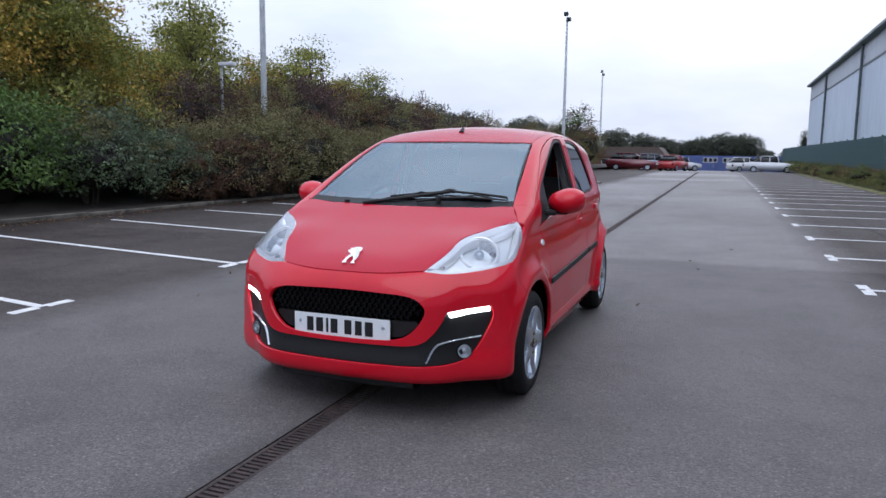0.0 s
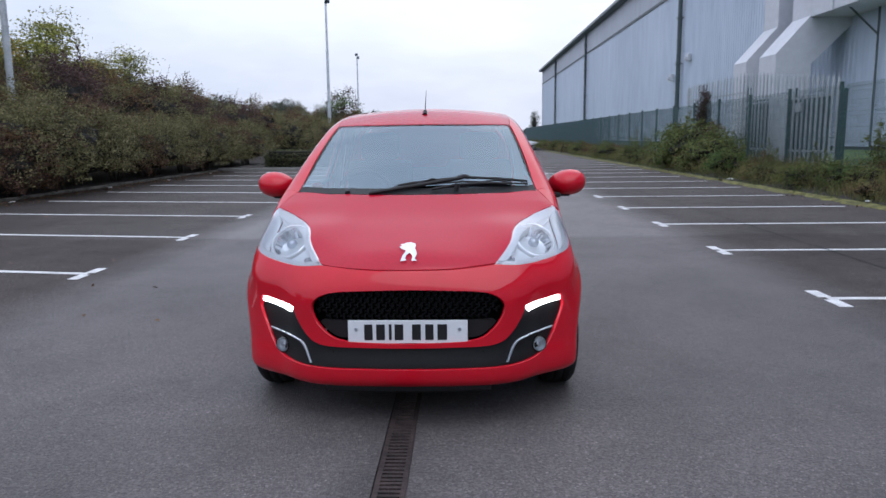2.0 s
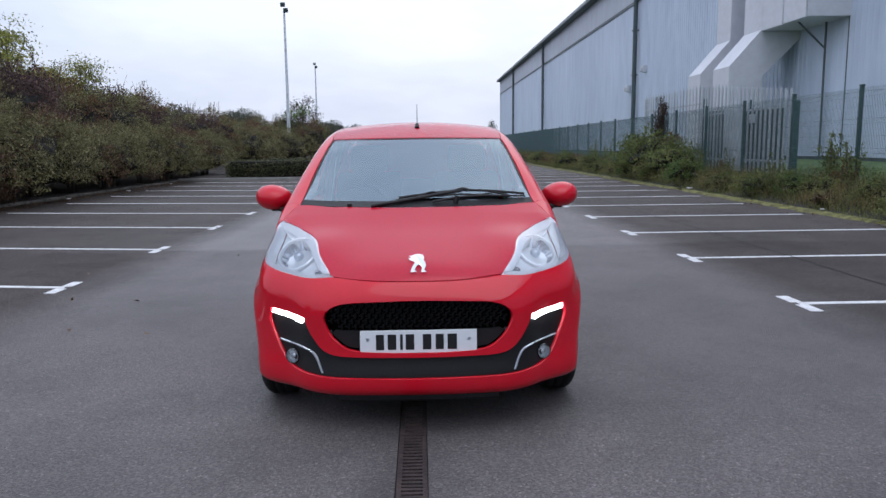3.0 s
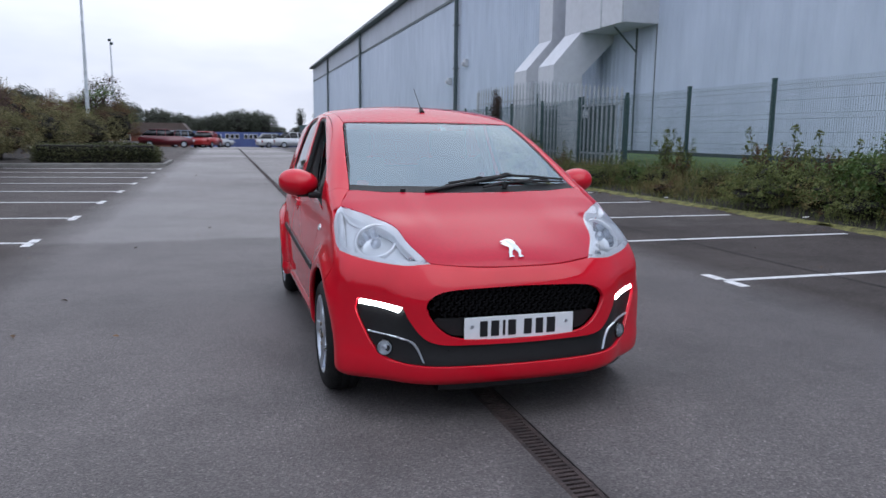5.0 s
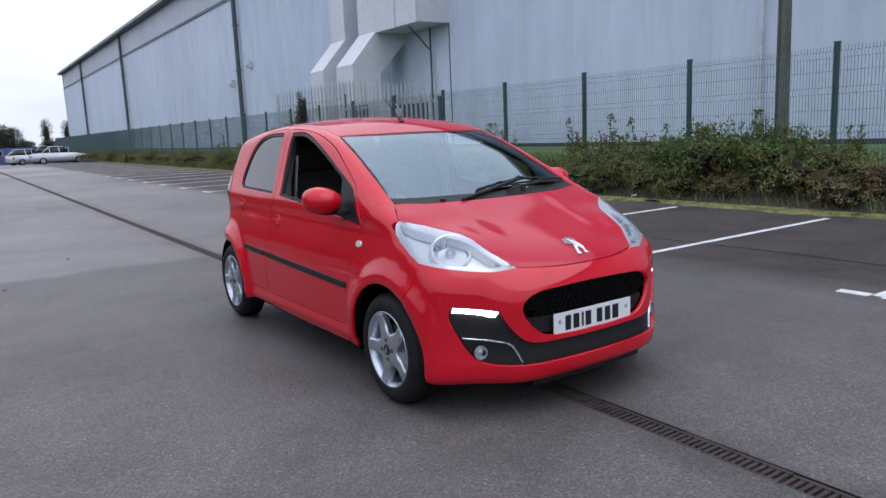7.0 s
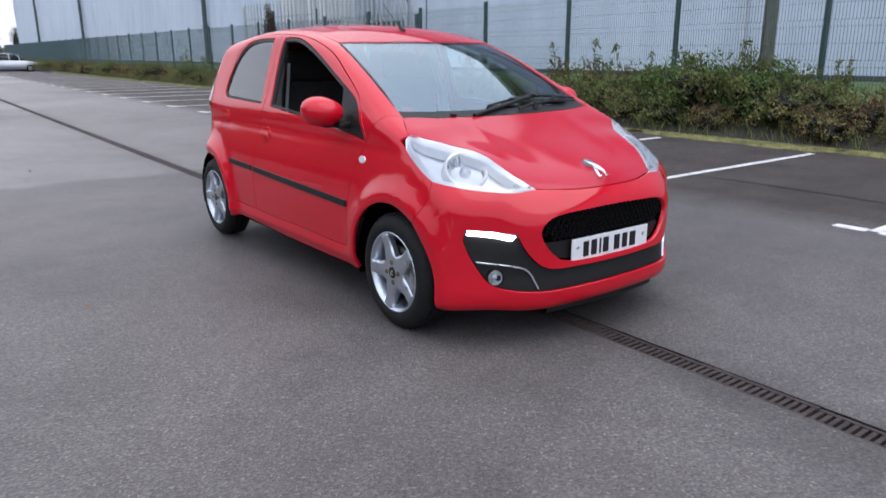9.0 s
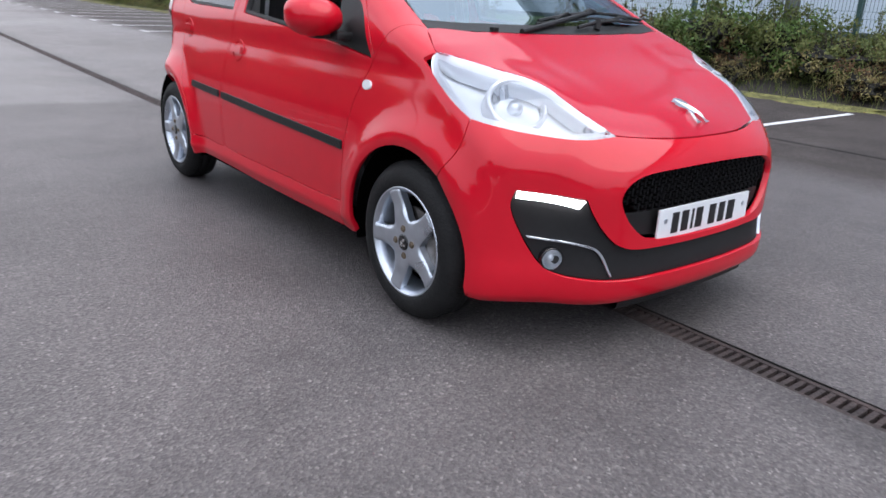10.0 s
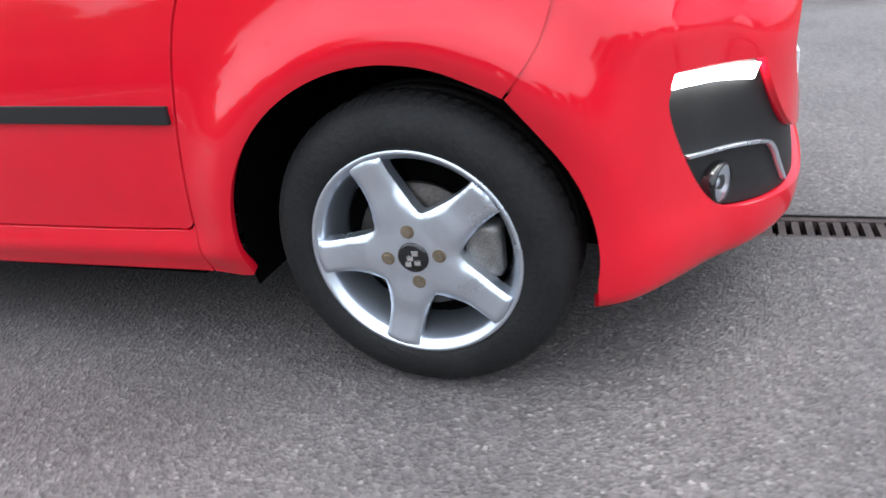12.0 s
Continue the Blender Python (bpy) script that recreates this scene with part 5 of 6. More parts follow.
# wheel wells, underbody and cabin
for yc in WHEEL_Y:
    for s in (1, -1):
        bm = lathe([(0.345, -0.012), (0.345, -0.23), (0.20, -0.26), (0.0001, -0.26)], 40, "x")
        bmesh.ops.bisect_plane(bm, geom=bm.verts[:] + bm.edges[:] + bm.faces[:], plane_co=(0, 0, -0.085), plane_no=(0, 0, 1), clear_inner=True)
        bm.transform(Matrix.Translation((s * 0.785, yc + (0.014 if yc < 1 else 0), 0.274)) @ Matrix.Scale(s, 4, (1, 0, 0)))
        part("wheel_well", bm, M_well_shade, car, "", True)
part("underbody", box(-0.48, 0.48, 0.38, 3.25, 0.17, 0.26), M_well_shade, car, "dark underbody")
for s in (1, -1):
    part("sill_core", box(min(s * 0.52, s * 0.76), max(s * 0.52, s * 0.76), 1.12, 2.60, 0.20, 0.27), M_well_shade, car)
bm = box(-0.68, 0.68, 1.04, 1.09, 0.26, 0.86)
bm2 = add_box(bm, -0.66, 0.66, 0.86, 1.20, 0.80, 0.925, 0.04)
part("dashboard", bm, M_trim, car, "dark grey dashboard")
bm = bmesh.new()
add_box(bm, -0.45, -0.25, 1.02, 1.25, 0.88, 0.965, 0.03)
part("instrument_pod", bm, M_trim, car)
part("cabin_floor", box(-0.70, 0.70, 1.06, 2.6, 0.262, 0.30), M_trim, car)
part("bulkhead", box(-0.60, 0.60, 2.95, 3.0, 0.3, 1.0), M_trim, car)
bm = bmesh.new()
ring = [(0.175 * math.cos(a), 0.175 * math.sin(a)) for a in np.linspace(0, 2 * math.pi, 33)]
add_tube(bm, [(c, 0, d) for c, d in ring], 0.014, 8)
add_box(bm, -0.16, 0.16, -0.01, 0.01, -0.02, 0.02)
add_box(bm, -0.05, 0.05, -0.02, 0.012, -0.16, 0.03)
bm.transform(Matrix.Translation((-0.35, 1.30, 0.90)) @ Matrix.Rotation(radians(-24), 4, "X"))
part("steering_wheel", bm, M_trim, car, "black steering wheel")


def seat(x):
    bm = box(x - 0.24, x + 0.24, 1.62, 2.10, 0.38, 0.56, 0.05)
    st = part("front_seat", bm, M_seat, car, "dark fabric front seat", True)
    bm = box(x - 0.235, x + 0.235, -0.07, 0.07, 0.0, 0.62, 0.05)
    bm.transform(Matrix.Translation((0, 2.12, 0.50)) @ Matrix.Rotation(radians(-16), 4, "X"))
    part("seat_back", bm, M_seat, st, "", True)
    bm = box(x - 0.14, x + 0.14, -0.05, 0.05, 0.62, 0.82, 0.045)
    bm.transform(Matrix.Translation((0, 2.12, 0.50)) @ Matrix.Rotation(radians(-14), 4, "X"))
    part("headrest", bm, M_seat, st, "", True)


seat(-0.36)
seat(0.36)
bm = box(-0.62, 0.62, 2.55, 2.95, 0.36, 0.54, 0.05)
add_box(bm, -0.62, 0.62, 2.86, 3.0, 0.5, 1.02, 0.05)
part("rear_bench", bm, M_seat, car, "dark rear bench seat")
head = skin_patch("top", flat("top", mirrored([T(0, 1.54), T(0.50, 1.60), T(0.5, 2.3), T(0.46, 2.9), T(0, 2.98)]), (1, 3, 5, 7)), step=0.06, sink=0.035, flange=0.0)
add_patch("headlining", head, material("headlining", (0.32, 0.32, 0.31), 0.95, scale=20, vary=0.06), car, "pale headlining")
for s in (1, -1):
    bm = bmesh.new()
    add_tube(bm, [(s * 0.56, 2.20, 1.33), (s * 0.64, 2.17, 1.05), (s * 0.68, 2.17, 0.60)], 0.035, 8)
    part("pillar_trim", bm, material("grey_trim", (0.20, 0.20, 0.20), 0.8, scale=9, vary=0.1), car, "grey inner pillar trim")
    bm = bmesh.new()
    pts = [Vector((s * 0.58, 2.10, 1.22)), Vector((s * 0.62, 2.08, 0.95)), Vector((s * 0.65, 2.05, 0.55))]
    for p, q in zip(pts, pts[1:]):
        f = [bm.verts.new(p + Vector((0, -0.022, 0))), bm.verts.new(p + Vector((0, 0.022, 0))), bm.verts.new(q + Vector((0, 0.022, 0))), bm.verts.new(q + Vector((0, -0.022, 0)))]
        bm.faces.new(f)
    bmesh.ops.solidify(bm, geom=bm.faces[:], thickness=0.003)
    part("seat_belt", bm, M_galv, car, "pale grey seat belt")
    q = skin_patch("tube", flat("tube", [S(1.09, 0.30), S(1.05, 0.86), S(2.7, 0.94), S(2.6, 0.30)], (0, 1, 2, 3)), step=0.06, sink=0.06, flange=0.0)
    add_patch("door_card", q, M_trim, car, "dark inner door panel", s < 0)

# aerial, wiper, washer jets, tax disc
bm = bmesh.new()
add_tube(bm, [(0.0, 1.70, 1.402), (0.0, 1.735, 1.432)], 0.018, 10, 0.6)
aer = part("aerial_base", bm, M_black, car, "black roof aerial")
bm = add_tube(bmesh.new(), [(0.0, 1.735, 1.43), (0.0, 1.92, 1.57)], 0.003, 6, 0.6)
part("aerial_rod", bm, M_black, aer)


def on_screen(x, y, lift):
    p, n, _ = car_skin([(x, y, 1.8)], [(0, 0, -1)])
    return Vector(p[0] + n[0] * lift)


bm = bmesh.new()
add_tube(bm, [on_screen(-0.245, 0.716, 0.006), on_screen(-0.12, 0.745, 0.010), on_screen(0.04, 0.785, 0.014), on_screen(0.15, 0.815, 0.018), on_screen(0.245, 0.838, 0.022)], 0.0105, 8, 0.95)
add_tube(bm, [on_screen(0.215, 0.836, 0.020), on_screen(0.245, 0.846, 0.026), on_screen(0.275, 0.842, 0.022)], 0.012, 8)
wiper = part("wiper_arm", bm, M_black, car, "single black windscreen wiper")
bm = bmesh.new()
add_tube(bm, [on_screen(-0.10, 0.785, 0.010), on_screen(0.06, 0.815, 0.015), on_screen(0.245, 0.842, 0.022), on_screen(0.42, 0.846, 0.018), on_screen(0.585, 0.838, 0.014)], 0.0075, 6)
add_tube(bm, [on_screen(-0.12, 0.772, 0.006), on_screen(0.24, 0.822, 0.008), on_screen(0.59, 0.826, 0.006)], 0.0055, 6)
for x0, x1 in ((0.0, 0.16), (0.33, 0.50)):
    add_tube(bm, [on_screen(x0, 0.795 + 0.05 * x0, 0.010), on_screen((x0 + x1) / 2, 0.818, 0.026), on_screen(x1, 0.81 + 0.03 * x1, 0.010)], 0.0055, 6)
part("wiper_blade", bm, M_black, wiper)
bm = bmesh.new()
add_tube(bm, [on_screen(0.08, 0.742, 0.010), on_screen(0.21, 0.768, 0.022), on_screen(0.36, 0.790, 0.022), on_screen(0.50, 0.808, 0.014)], 0.0075, 6)
add_tube(bm, [on_screen(0.205, 0.750, 0.0), on_screen(0.215, 0.766, 0.030)], 0.014, 8)
part("wiper_linkage", bm, M_black, wiper)
for x in (-0.36,):
    part("washer_jet", box(x - 0.012, x + 0.012, 0.725, 0.75, T(x, 0.735)[2] - 0.004, T(x, 0.735)[2] + 0.012, 0.003), M_black, car)
p = on_screen(-0.545, 0.86, -0.02)
bm = lathe([(0.0001, 0.002), (0.03, 0.002), (0.03, -0.002), (0.0001, -0.002)], 20)
bm.transform(Matrix.Translation(p) @ Matrix.Rotation(radians(-62), 4, "X"))
part("orange_disc", bm, M_amber, car, "small orange disc inside the screen")


# ---- planting ----
def leaf_mat(name, color, vary=0.48, second=None, rough=0.6):
    m = material(name, color, rough, scale=0.9, vary=0.25, second=second, per_island=vary, per_object=0.12, spec=0.25)
    n, l = m.node_tree.nodes, m.node_tree.links
    p = n["Principled BSDF"]
    thin = n.new("ShaderNodeBsdfTranslucent")
    l.new(p.inputs["Base Color"].links[0].from_socket, thin.inputs["Color"])
    mix = n.new("ShaderNodeMixShader")
    mix.inputs["Fac"].default_value = 0.3
    l.new(p.outputs[0], mix.inputs[1])
    l.new(thin.outputs[0], mix.inputs[2])
    l.new(mix.outputs[0], n["Material Output"].inputs["Surface"])
    return m


M_olive = leaf_mat("olive_leaves", (0.115, 0.115, 0.048), second=(0.205, 0.182, 0.088))
M_brownleaf = leaf_mat("brown_leaves", (0.088, 0.052, 0.034), second=(0.130, 0.072, 0.046))
M_purple = leaf_mat("purple_leaves", (0.066, 0.042, 0.044), second=(0.105, 0.064, 0.055))
M_laurel = leaf_mat("dark_green_leaves", (0.060, 0.105, 0.026), second=(0.105, 0.165, 0.045), rough=0.5)
M_tree = leaf_mat("green_leaves", (0.155, 0.190, 0.050), second=(0.26, 0.25, 0.06))
M_yellow = leaf_mat("yellowing_leaves", (0.30, 0.25, 0.045), second=(0.38, 0.23, 0.05))
M_weed = leaf_mat("bramble_leaves", (0.072, 0.108, 0.030), second=(0.165, 0.175, 0.060))
M_redleaf = leaf_mat("russet_leaves", (0.120, 0.062, 0.036), second=(0.165, 0.100, 0.048))
M_deadleaf = leaf_mat("withered_leaves", (0.045, 0.028, 0.022), second=(0.07, 0.045, 0.032))
M_boxleaf = leaf_mat("box_leaves", (0.045, 0.058, 0.024), second=(0.105, 0.105, 0.05))
# near-black core colour that stands for the unlit inside of the foliage
M_core = material("core_shade", (0.012, 0.011, 0.008), 0.95, scale=5, vary=0.5, bump=1.0, bump_scale=20)
M_bark = material("bark", (0.060, 0.048, 0.038), 0.9, scale=6, vary=0.4, bump=0.8, bump_scale=40)
M_fartree = leaf_mat("distant_leaves", (0.075, 0.085, 0.062), vary=0.15)
M_ivy = leaf_mat("grey_green_leaves", (0.075, 0.105, 0.060), second=(0.13, 0.165, 0.10), rough=0.45)
M_straw = leaf_mat("dry_grass", (0.15, 0.135, 0.055), second=(0.24, 0.20, 0.085))


def leaves_mesh(name, centres, size, mat, rng, out=None, wide=0.5):
    """One small folded leaf at each centre."""
    n = len(centres)
    a = rng.normal(size=(n, 3))
    if out is not None:
        a = a + out * 0.9
    a /= np.linalg.norm(a, axis=1, keepdims=True)
    b = np.cross(a, rng.normal(size=(n, 3)))
    b /= np.maximum(np.linalg.norm(b, axis=1, keepdims=True), 1e-6)
    c = np.cross(a, b)
    s = size * rng.uniform(0.6, 1.35, size=(n, 1))
    v = np.empty((n, 4, 3))
    v[:, 0] = centres - b * s * 0.5
    v[:, 1] = centres + c * s * wide * 0.5 + a * s * 0.10
    v[:, 2] = centres + b * s * 0.5 - a * s * 0.08
    v[:, 3] = centres - c * s * wide * 0.5 + a * s * 0.10
    me = bpy.data.meshes.new(name)
    me.vertices.add(n * 4)
    me.vertices.foreach_set("co", v.ravel())
    me.loops.add(n * 4)
    me.loops.foreach_set("vertex_index", np.arange(n * 4))
    me.polygons.add(n)
    me.polygons.foreach_set("loop_start", np.arange(n) * 4)
    me.materials.append(mat)
    me.update()
    me.validate()
    return me


def lump(d, seed, amount):
    return np.array([1 + amount * noise.noise(Vector(p) * 2.2 + Vector((seed, 0, 0))) + amount * 0.75 * noise.noise(Vector(p) * 5 + Vector((0, seed, 0))) + amount * 0.45 * noise.noise(Vector(p) * 11 + Vector((seed, seed, 0))) for p in d])


def shrub(name, label, w, d, h, leaf, count, mat, seed, lift=0.0, second=None, share=0.0, rough=0.30, category="shrub", shoots=0):
    """A bushy plant: stems, a dark core standing for inner shade, and a ragged coat of leaves."""
    rng = np.random.default_rng(seed)
    ob = thing(name, label, category)
    n = int(count)
    dirs = rng.normal(size=(n, 3))
    dirs /= np.linalg.norm(dirs, axis=1, keepdims=True)
    dirs[:, 2] = np.where(dirs[:, 2] < -0.55, -dirs[:, 2], dirs[:, 2])
    # leaves sit in sprays of a dozen round twig ends
    sprays = rng.integers(0, max(1, n // 12), n)
    dirs = dirs[sprays]
    r = lump(dirs, seed * 1.7, rough) * (1.04 - 0.38 * (rng.uniform(size=n) ** 2.2)[sprays])
    pos = dirs * r[:, None] * np.array((w / 2, d / 2, h / 2)) + np.array((0, 0, h / 2 + lift)) + rng.normal(size=(n, 3)) * leaf * np.array((1.1, 1.1, 0.8))
    pos[:, 2] = np.maximum(pos[:, 2], 0.03)
    cut = int(n * share)
    if n - cut:
        new("foliage", leaves_mesh("foliage", pos[cut:], leaf, mat, rng, dirs[cut:])).parent = ob
    if cut:
        # the second colour sits in patches
        key = np.array([noise.noise(Vector(p) * 1.1 + Vector((9, seed, 0))) for p in dirs])
        order = np.argsort(-key)
        pos, dirs = pos[order], dirs[order]
        ob.children[0].data = leaves_mesh("foliage", pos[cut:], leaf, mat, rng, dirs[cut:])
        new("tinted_foliage", leaves_mesh("tinted_foliage", pos[:cut], leaf, second, rng, dirs[:cut])).parent = ob
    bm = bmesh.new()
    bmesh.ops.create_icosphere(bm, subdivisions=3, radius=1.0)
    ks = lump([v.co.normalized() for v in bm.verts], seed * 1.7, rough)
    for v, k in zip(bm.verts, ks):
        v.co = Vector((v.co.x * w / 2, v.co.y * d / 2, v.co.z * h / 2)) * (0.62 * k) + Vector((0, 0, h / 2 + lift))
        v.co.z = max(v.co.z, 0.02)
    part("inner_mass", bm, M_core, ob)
    bm = bmesh.new()
    for k in range(7):
        a = rng.uniform(0, 2 * math.pi)
        q = rng.uniform(0.25, 0.75)
        add_tube(bm, [(0.1 * math.cos(a), 0.1 * math.sin(a), -0.05), (w * 0.2 * q * math.cos(a), d * 0.2 * q * math.sin(a), h * 0.35 + lift), (w * 0.42 * q * math.cos(a), d * 0.42 * q * math.sin(a), (h + lift) * rng.uniform(0.7, 1.0))], 0.025, 5, 0.3)
    part("stems", bm, M_bark, ob)
    # leafy shoots that stand out of the crown
    if shoots:
        bm = bmesh.new()
        tips = []
        for k in range(shoots):
            a, q = rng.uniform(0, 2 * math.pi), rng.uniform(0.0, 0.7)
            base = Vector((w / 2 * q * math.cos(a), d / 2 * q * math.sin(a), h * (0.55 + 0.4 * math.sqrt(1 - q * q)) + lift))
            rise = h * rng.uniform(0.10, 0.30)
            tip_at = base + Vector((rng.normal() * 0.12, rng.normal() * 0.12, rise))
            add_tube(bm, [base - Vector((0, 0, 0.3)), base.lerp(tip_at, 0.5) + Vector((rng.normal() * 0.04, rng.normal() * 0.04, 0)), tip_at], 0.010, 4, 0.4)
            for j in range(rng.integers(4, 26)):
                f = rng.uniform(0, 1.0)
                tips.append(np.array(base.lerp(tip_at, f)) + rng.normal(size=3) * 0.06 * (1.3 - f))
        tagged(part("twig_growth", bm, M_bark, ob), kind="stuff")
        new("shoot_foliage", leaves_mesh("shoot_foliage", np.array(tips), leaf, mat, rng)).parent = ob
    return ob


def tree(name, label, h, spread, leaf, clumps, per_clump, mat, seed, second=None, share=0.3, trunk=0.12, low=0.25, clump_size=1.0, flat_z=0.30):
    """A tapered trunk with limbs, and separate tufts of leaves at their ends with gaps between."""
    rng = np.random.default_rng(seed)
    ob = thing(name, label, "tree")
    bm = bmesh.new()
    top = Vector((rng.uniform(-0.3, 0.3), rng.uniform(-0.3, 0.3), h * 0.93))
    add_tube(bm, [(0, 0, -0.1), top * 0.35 + Vector((0.08, 0, 0)), top * 0.7, top], trunk, 8, 0.15)
    sets = ([], [])
    for k in range(clumps):
        f = low + (1 - low) * (k + 0.5) / clumps
        a = k * 2.4 + rng.uniform(-0.5, 0.5)
        reach = spread * (1.05 - 0.75 * f ** 1.6) * rng.uniform(0.55, 1.1)
        start = top * (f * 0.8)
        end = Vector((reach * math.cos(a), reach * math.sin(a), h * f * rng.uniform(0.92, 1.05)))
        add_tube(bm, [start, start.lerp(end, 0.55) + Vector((0, 0, 0.15)), end], trunk * 0.28, 5, 0.2)
        m = int(per_clump * rng.uniform(0.6, 1.3))
        p = rng.normal(size=(m, 3)) * np.array((0.42, 0.42, flat_z)) * clump_size * rng.uniform(0.7, 1.2) + np.array(end)
        sets[1 if second is not None and rng.uniform() < share else 0].append(p)
    part("trunk", bm, M_bark, ob)
    if sets[0]:
        new("crown", leaves_mesh("crown", np.concatenate(sets[0]), leaf, mat, rng)).parent = ob
    if sets[1]:
        new("tinted_crown", leaves_mesh("tinted_crown", np.concatenate(sets[1]), leaf, second, rng)).parent = ob
    return ob


rv = random.Random(11)


def plant(makers, spots, group):
    """Sets out plants: the first of each kind is the model itself, the rest are turned and scaled copies."""
    used = {}
    for kind, x, y, z, size in spots:
        ob = makers[kind]
        m = pose(x, y, z, 0, 0, rv.uniform(0, 360)) @ Matrix.Diagonal((size * rv.uniform(0.92, 1.08), size * rv.uniform(0.92, 1.08), size, 1))
        if kind in used:
            c = copy_thing(ob, m)
            c.matrix_basis = m
        else:
            ob.matrix_basis = m
            tagged(ob, group=group)
            used[kind] = 1


# left boundary: a clipped front row, taller shrubs behind, trees at the back
left = {
    "olive": shrub("hedge_shrub", "olive-green small-leaved hedge shrub along the kerb", 3.0, 3.0, 2.0, 0.058, 13000, M_olive, 3, 0.12, M_brownleaf, 0.10, 0.26, shoots=6),
    "olive2": shrub("hedge_shrub", "olive-brown dense hedge shrub along the kerb", 2.8, 2.8, 1.95, 0.058, 13000, M_olive, 5, 0.12, M_brownleaf, 0.20, 0.26, shoots=6),
    "brown": shrub("dry_shrub", "rusty brown dried-out rounded shrub at the kerb", 1.9, 1.9, 1.4, 0.045, 10000, M_brownleaf, 8, 0.02, M_redleaf, 0.3, 0.2),
    "laurel": shrub("laurel_bush", "dark glossy green broad-leaved bush over black shade", 3.2, 3.4, 2.5, 0.085, 11000, M_laurel, 12, 0.35, rough=0.38),
    "ivy": shrub("grey_green_bush", "grey-green sprawling bush beside the kerb", 2.4, 2.6, 1.5, 0.065, 9000, M_ivy, 13, 0.40, M_olive, 0.2, 0.34),
    "purple": shrub("purple_shrub", "purple-brown leafy shrub on the bank", 3.2, 3.2, 3.2, 0.075, 10500, M_purple, 21, 0.1, M_olive, 0.22, shoots=16),
    "tall": shrub("tall_shrub", "tall olive and russet shrub on the bank", 3.2, 3.2, 3.4, 0.075, 10500, M_olive, 22, 0.1, M_redleaf, 0.45, shoots=18),
}
spots = []
for k, y in enumerate((2.2, 4.6, 6.9)):
    spots.append(("laurel", -11.7 + 0.2 * (k % 2), y, -0.48, 0.70 + 0.16 * k))
spots += [("ivy", -10.9, 8.7, -0.32, 1.1), ("ivy", -11.0, 10.4, -0.35, 1.05), ("ivy", -11.8, 9.6, -0.1, 1.2), ("laurel", -13.2, 5.0, -0.6, 0.7), ("laurel", -13.4, 8.2, -0.6, 0.9), ("laurel", -13.0, 2.0, -0.6, 0.65), ("brown", -10.0, 12.6, -0.25, 1.3), ("brown", -10.5, 11.3, -0.25, 1.0), ("olive2", -12.2, 12.0, -0.2, 1.12)]
for k in range(12):
    spots.append(("olive" if k % 3 else "olive2", -10.25 + 0.25 * math.sin(k * 2.1), 13.2 + 1.75 * k, -0.14, 1.08 - 0.012 * k + 0.08 * math.sin(k * 1.3)))
for k in range(14):
    y = 7.5 + 2.55 * k
    hgt = 2.5 + 0.09 * (y - 10) if y < 21 else 3.6 - 0.045 * (y - 24)
    spots.append((("purple", "tall", "purple")[k % 3], -13.2 + 0.5 * math.sin(k * 1.7), y, 0.1, (hgt + 0.35 * math.sin(k * 2.7)) / 3.3))
for k in range(11):
    y = 43 + 3.6 * k
    spots.append((("tall", "olive", "olive2")[k % 3], -12.8 + 0.7 * math.sin(k), y, 0.05 if k % 3 == 0 else -0.35, 0.98 if k % 3 == 0 else 1.5))
spots += [("tall", -9.3, 60.0, 0.0, 0.98), ("olive", -10.9, 57.5, -0.4, 1.45), ("purple", -10.6, 63.5, 0.0, 1.02), ("tall", -12.6, 61.0, 0.0, 1.0)]
plant(left, spots, "shrubs of the left boundary")

trees = {
    "green": tree("broadleaf_tree", "green and yellowing broadleaf tree behind the hedge", 7.0, 2.8, 0.125, 64, 280, M_tree, 31, M_yellow, 0.22, clump_size=0.92),
    "yellow": tree("autumn_tree", "yellow-green autumn tree behind the hedge", 5.6, 2.5, 0.125, 48, 280, M_yellow, 33, M_tree, 0.5, clump_size=0.92),
    "dark": tree("dark_tree", "dark green and brown tree beside the mast", 6.0, 2.6, 0.15, 40, 150, M_laurel, 38, M_deadleaf, 0.4),
    "wispy": tree("wispy_tree", "thin green feathery tree above the shrubs", 6.6, 1.9, 0.13, 60, 130, M_tree, 36, None, 0.3, 0.10, 0.15, 0.95, 0.14),
}
spots = [("green", -14.2, 9.2, 0.2, 0.92), ("green", -13.2, 10.0, 0.2, 0.78), ("green", -15.6, 11.6, 0.2, 0.86), ("green", -13.6, 10.4, 0.2, 0.62), ("yellow", -14.6, 13.0, 0.2, 0.78), ("green", -16.0, 13.6, 0.2, 0.62), ("wispy", -16.2, 18.3, 0.2, 0.98), ("wispy", -15.4, 17.2, 0.2, 0.84), ("green", -16.8, 19.0, 0.2, 0.78), ("green", -15.8, 22.0, 0.2, 0.66), ("green", -16.4, 16.4, 0.2, 0.60), ("wispy", -15.4, 16.0, 0.2, 0.66), ("yellow", -16.5, 20.2, 0.2, 0.66),
         ("wispy", -15.2, 24.4, 0.2, 0.86), ("wispy", -14.8, 22.8, 0.2, 0.72), ("yellow", -14.7, 25.8, 0.2, 0.72), ("green", -15.4, 27.4, 0.2, 0.62), ("wispy", -14.6, 29.4, 0.2, 0.76), ("wispy", -14.2, 33.0, 0.2, 0.58), ("dark", -10.4, 61.5, 0.0, 0.88), ("dark", -12.0, 64.0, 0.0, 0.74)]
plant(trees, spots, "trees behind the hedge")

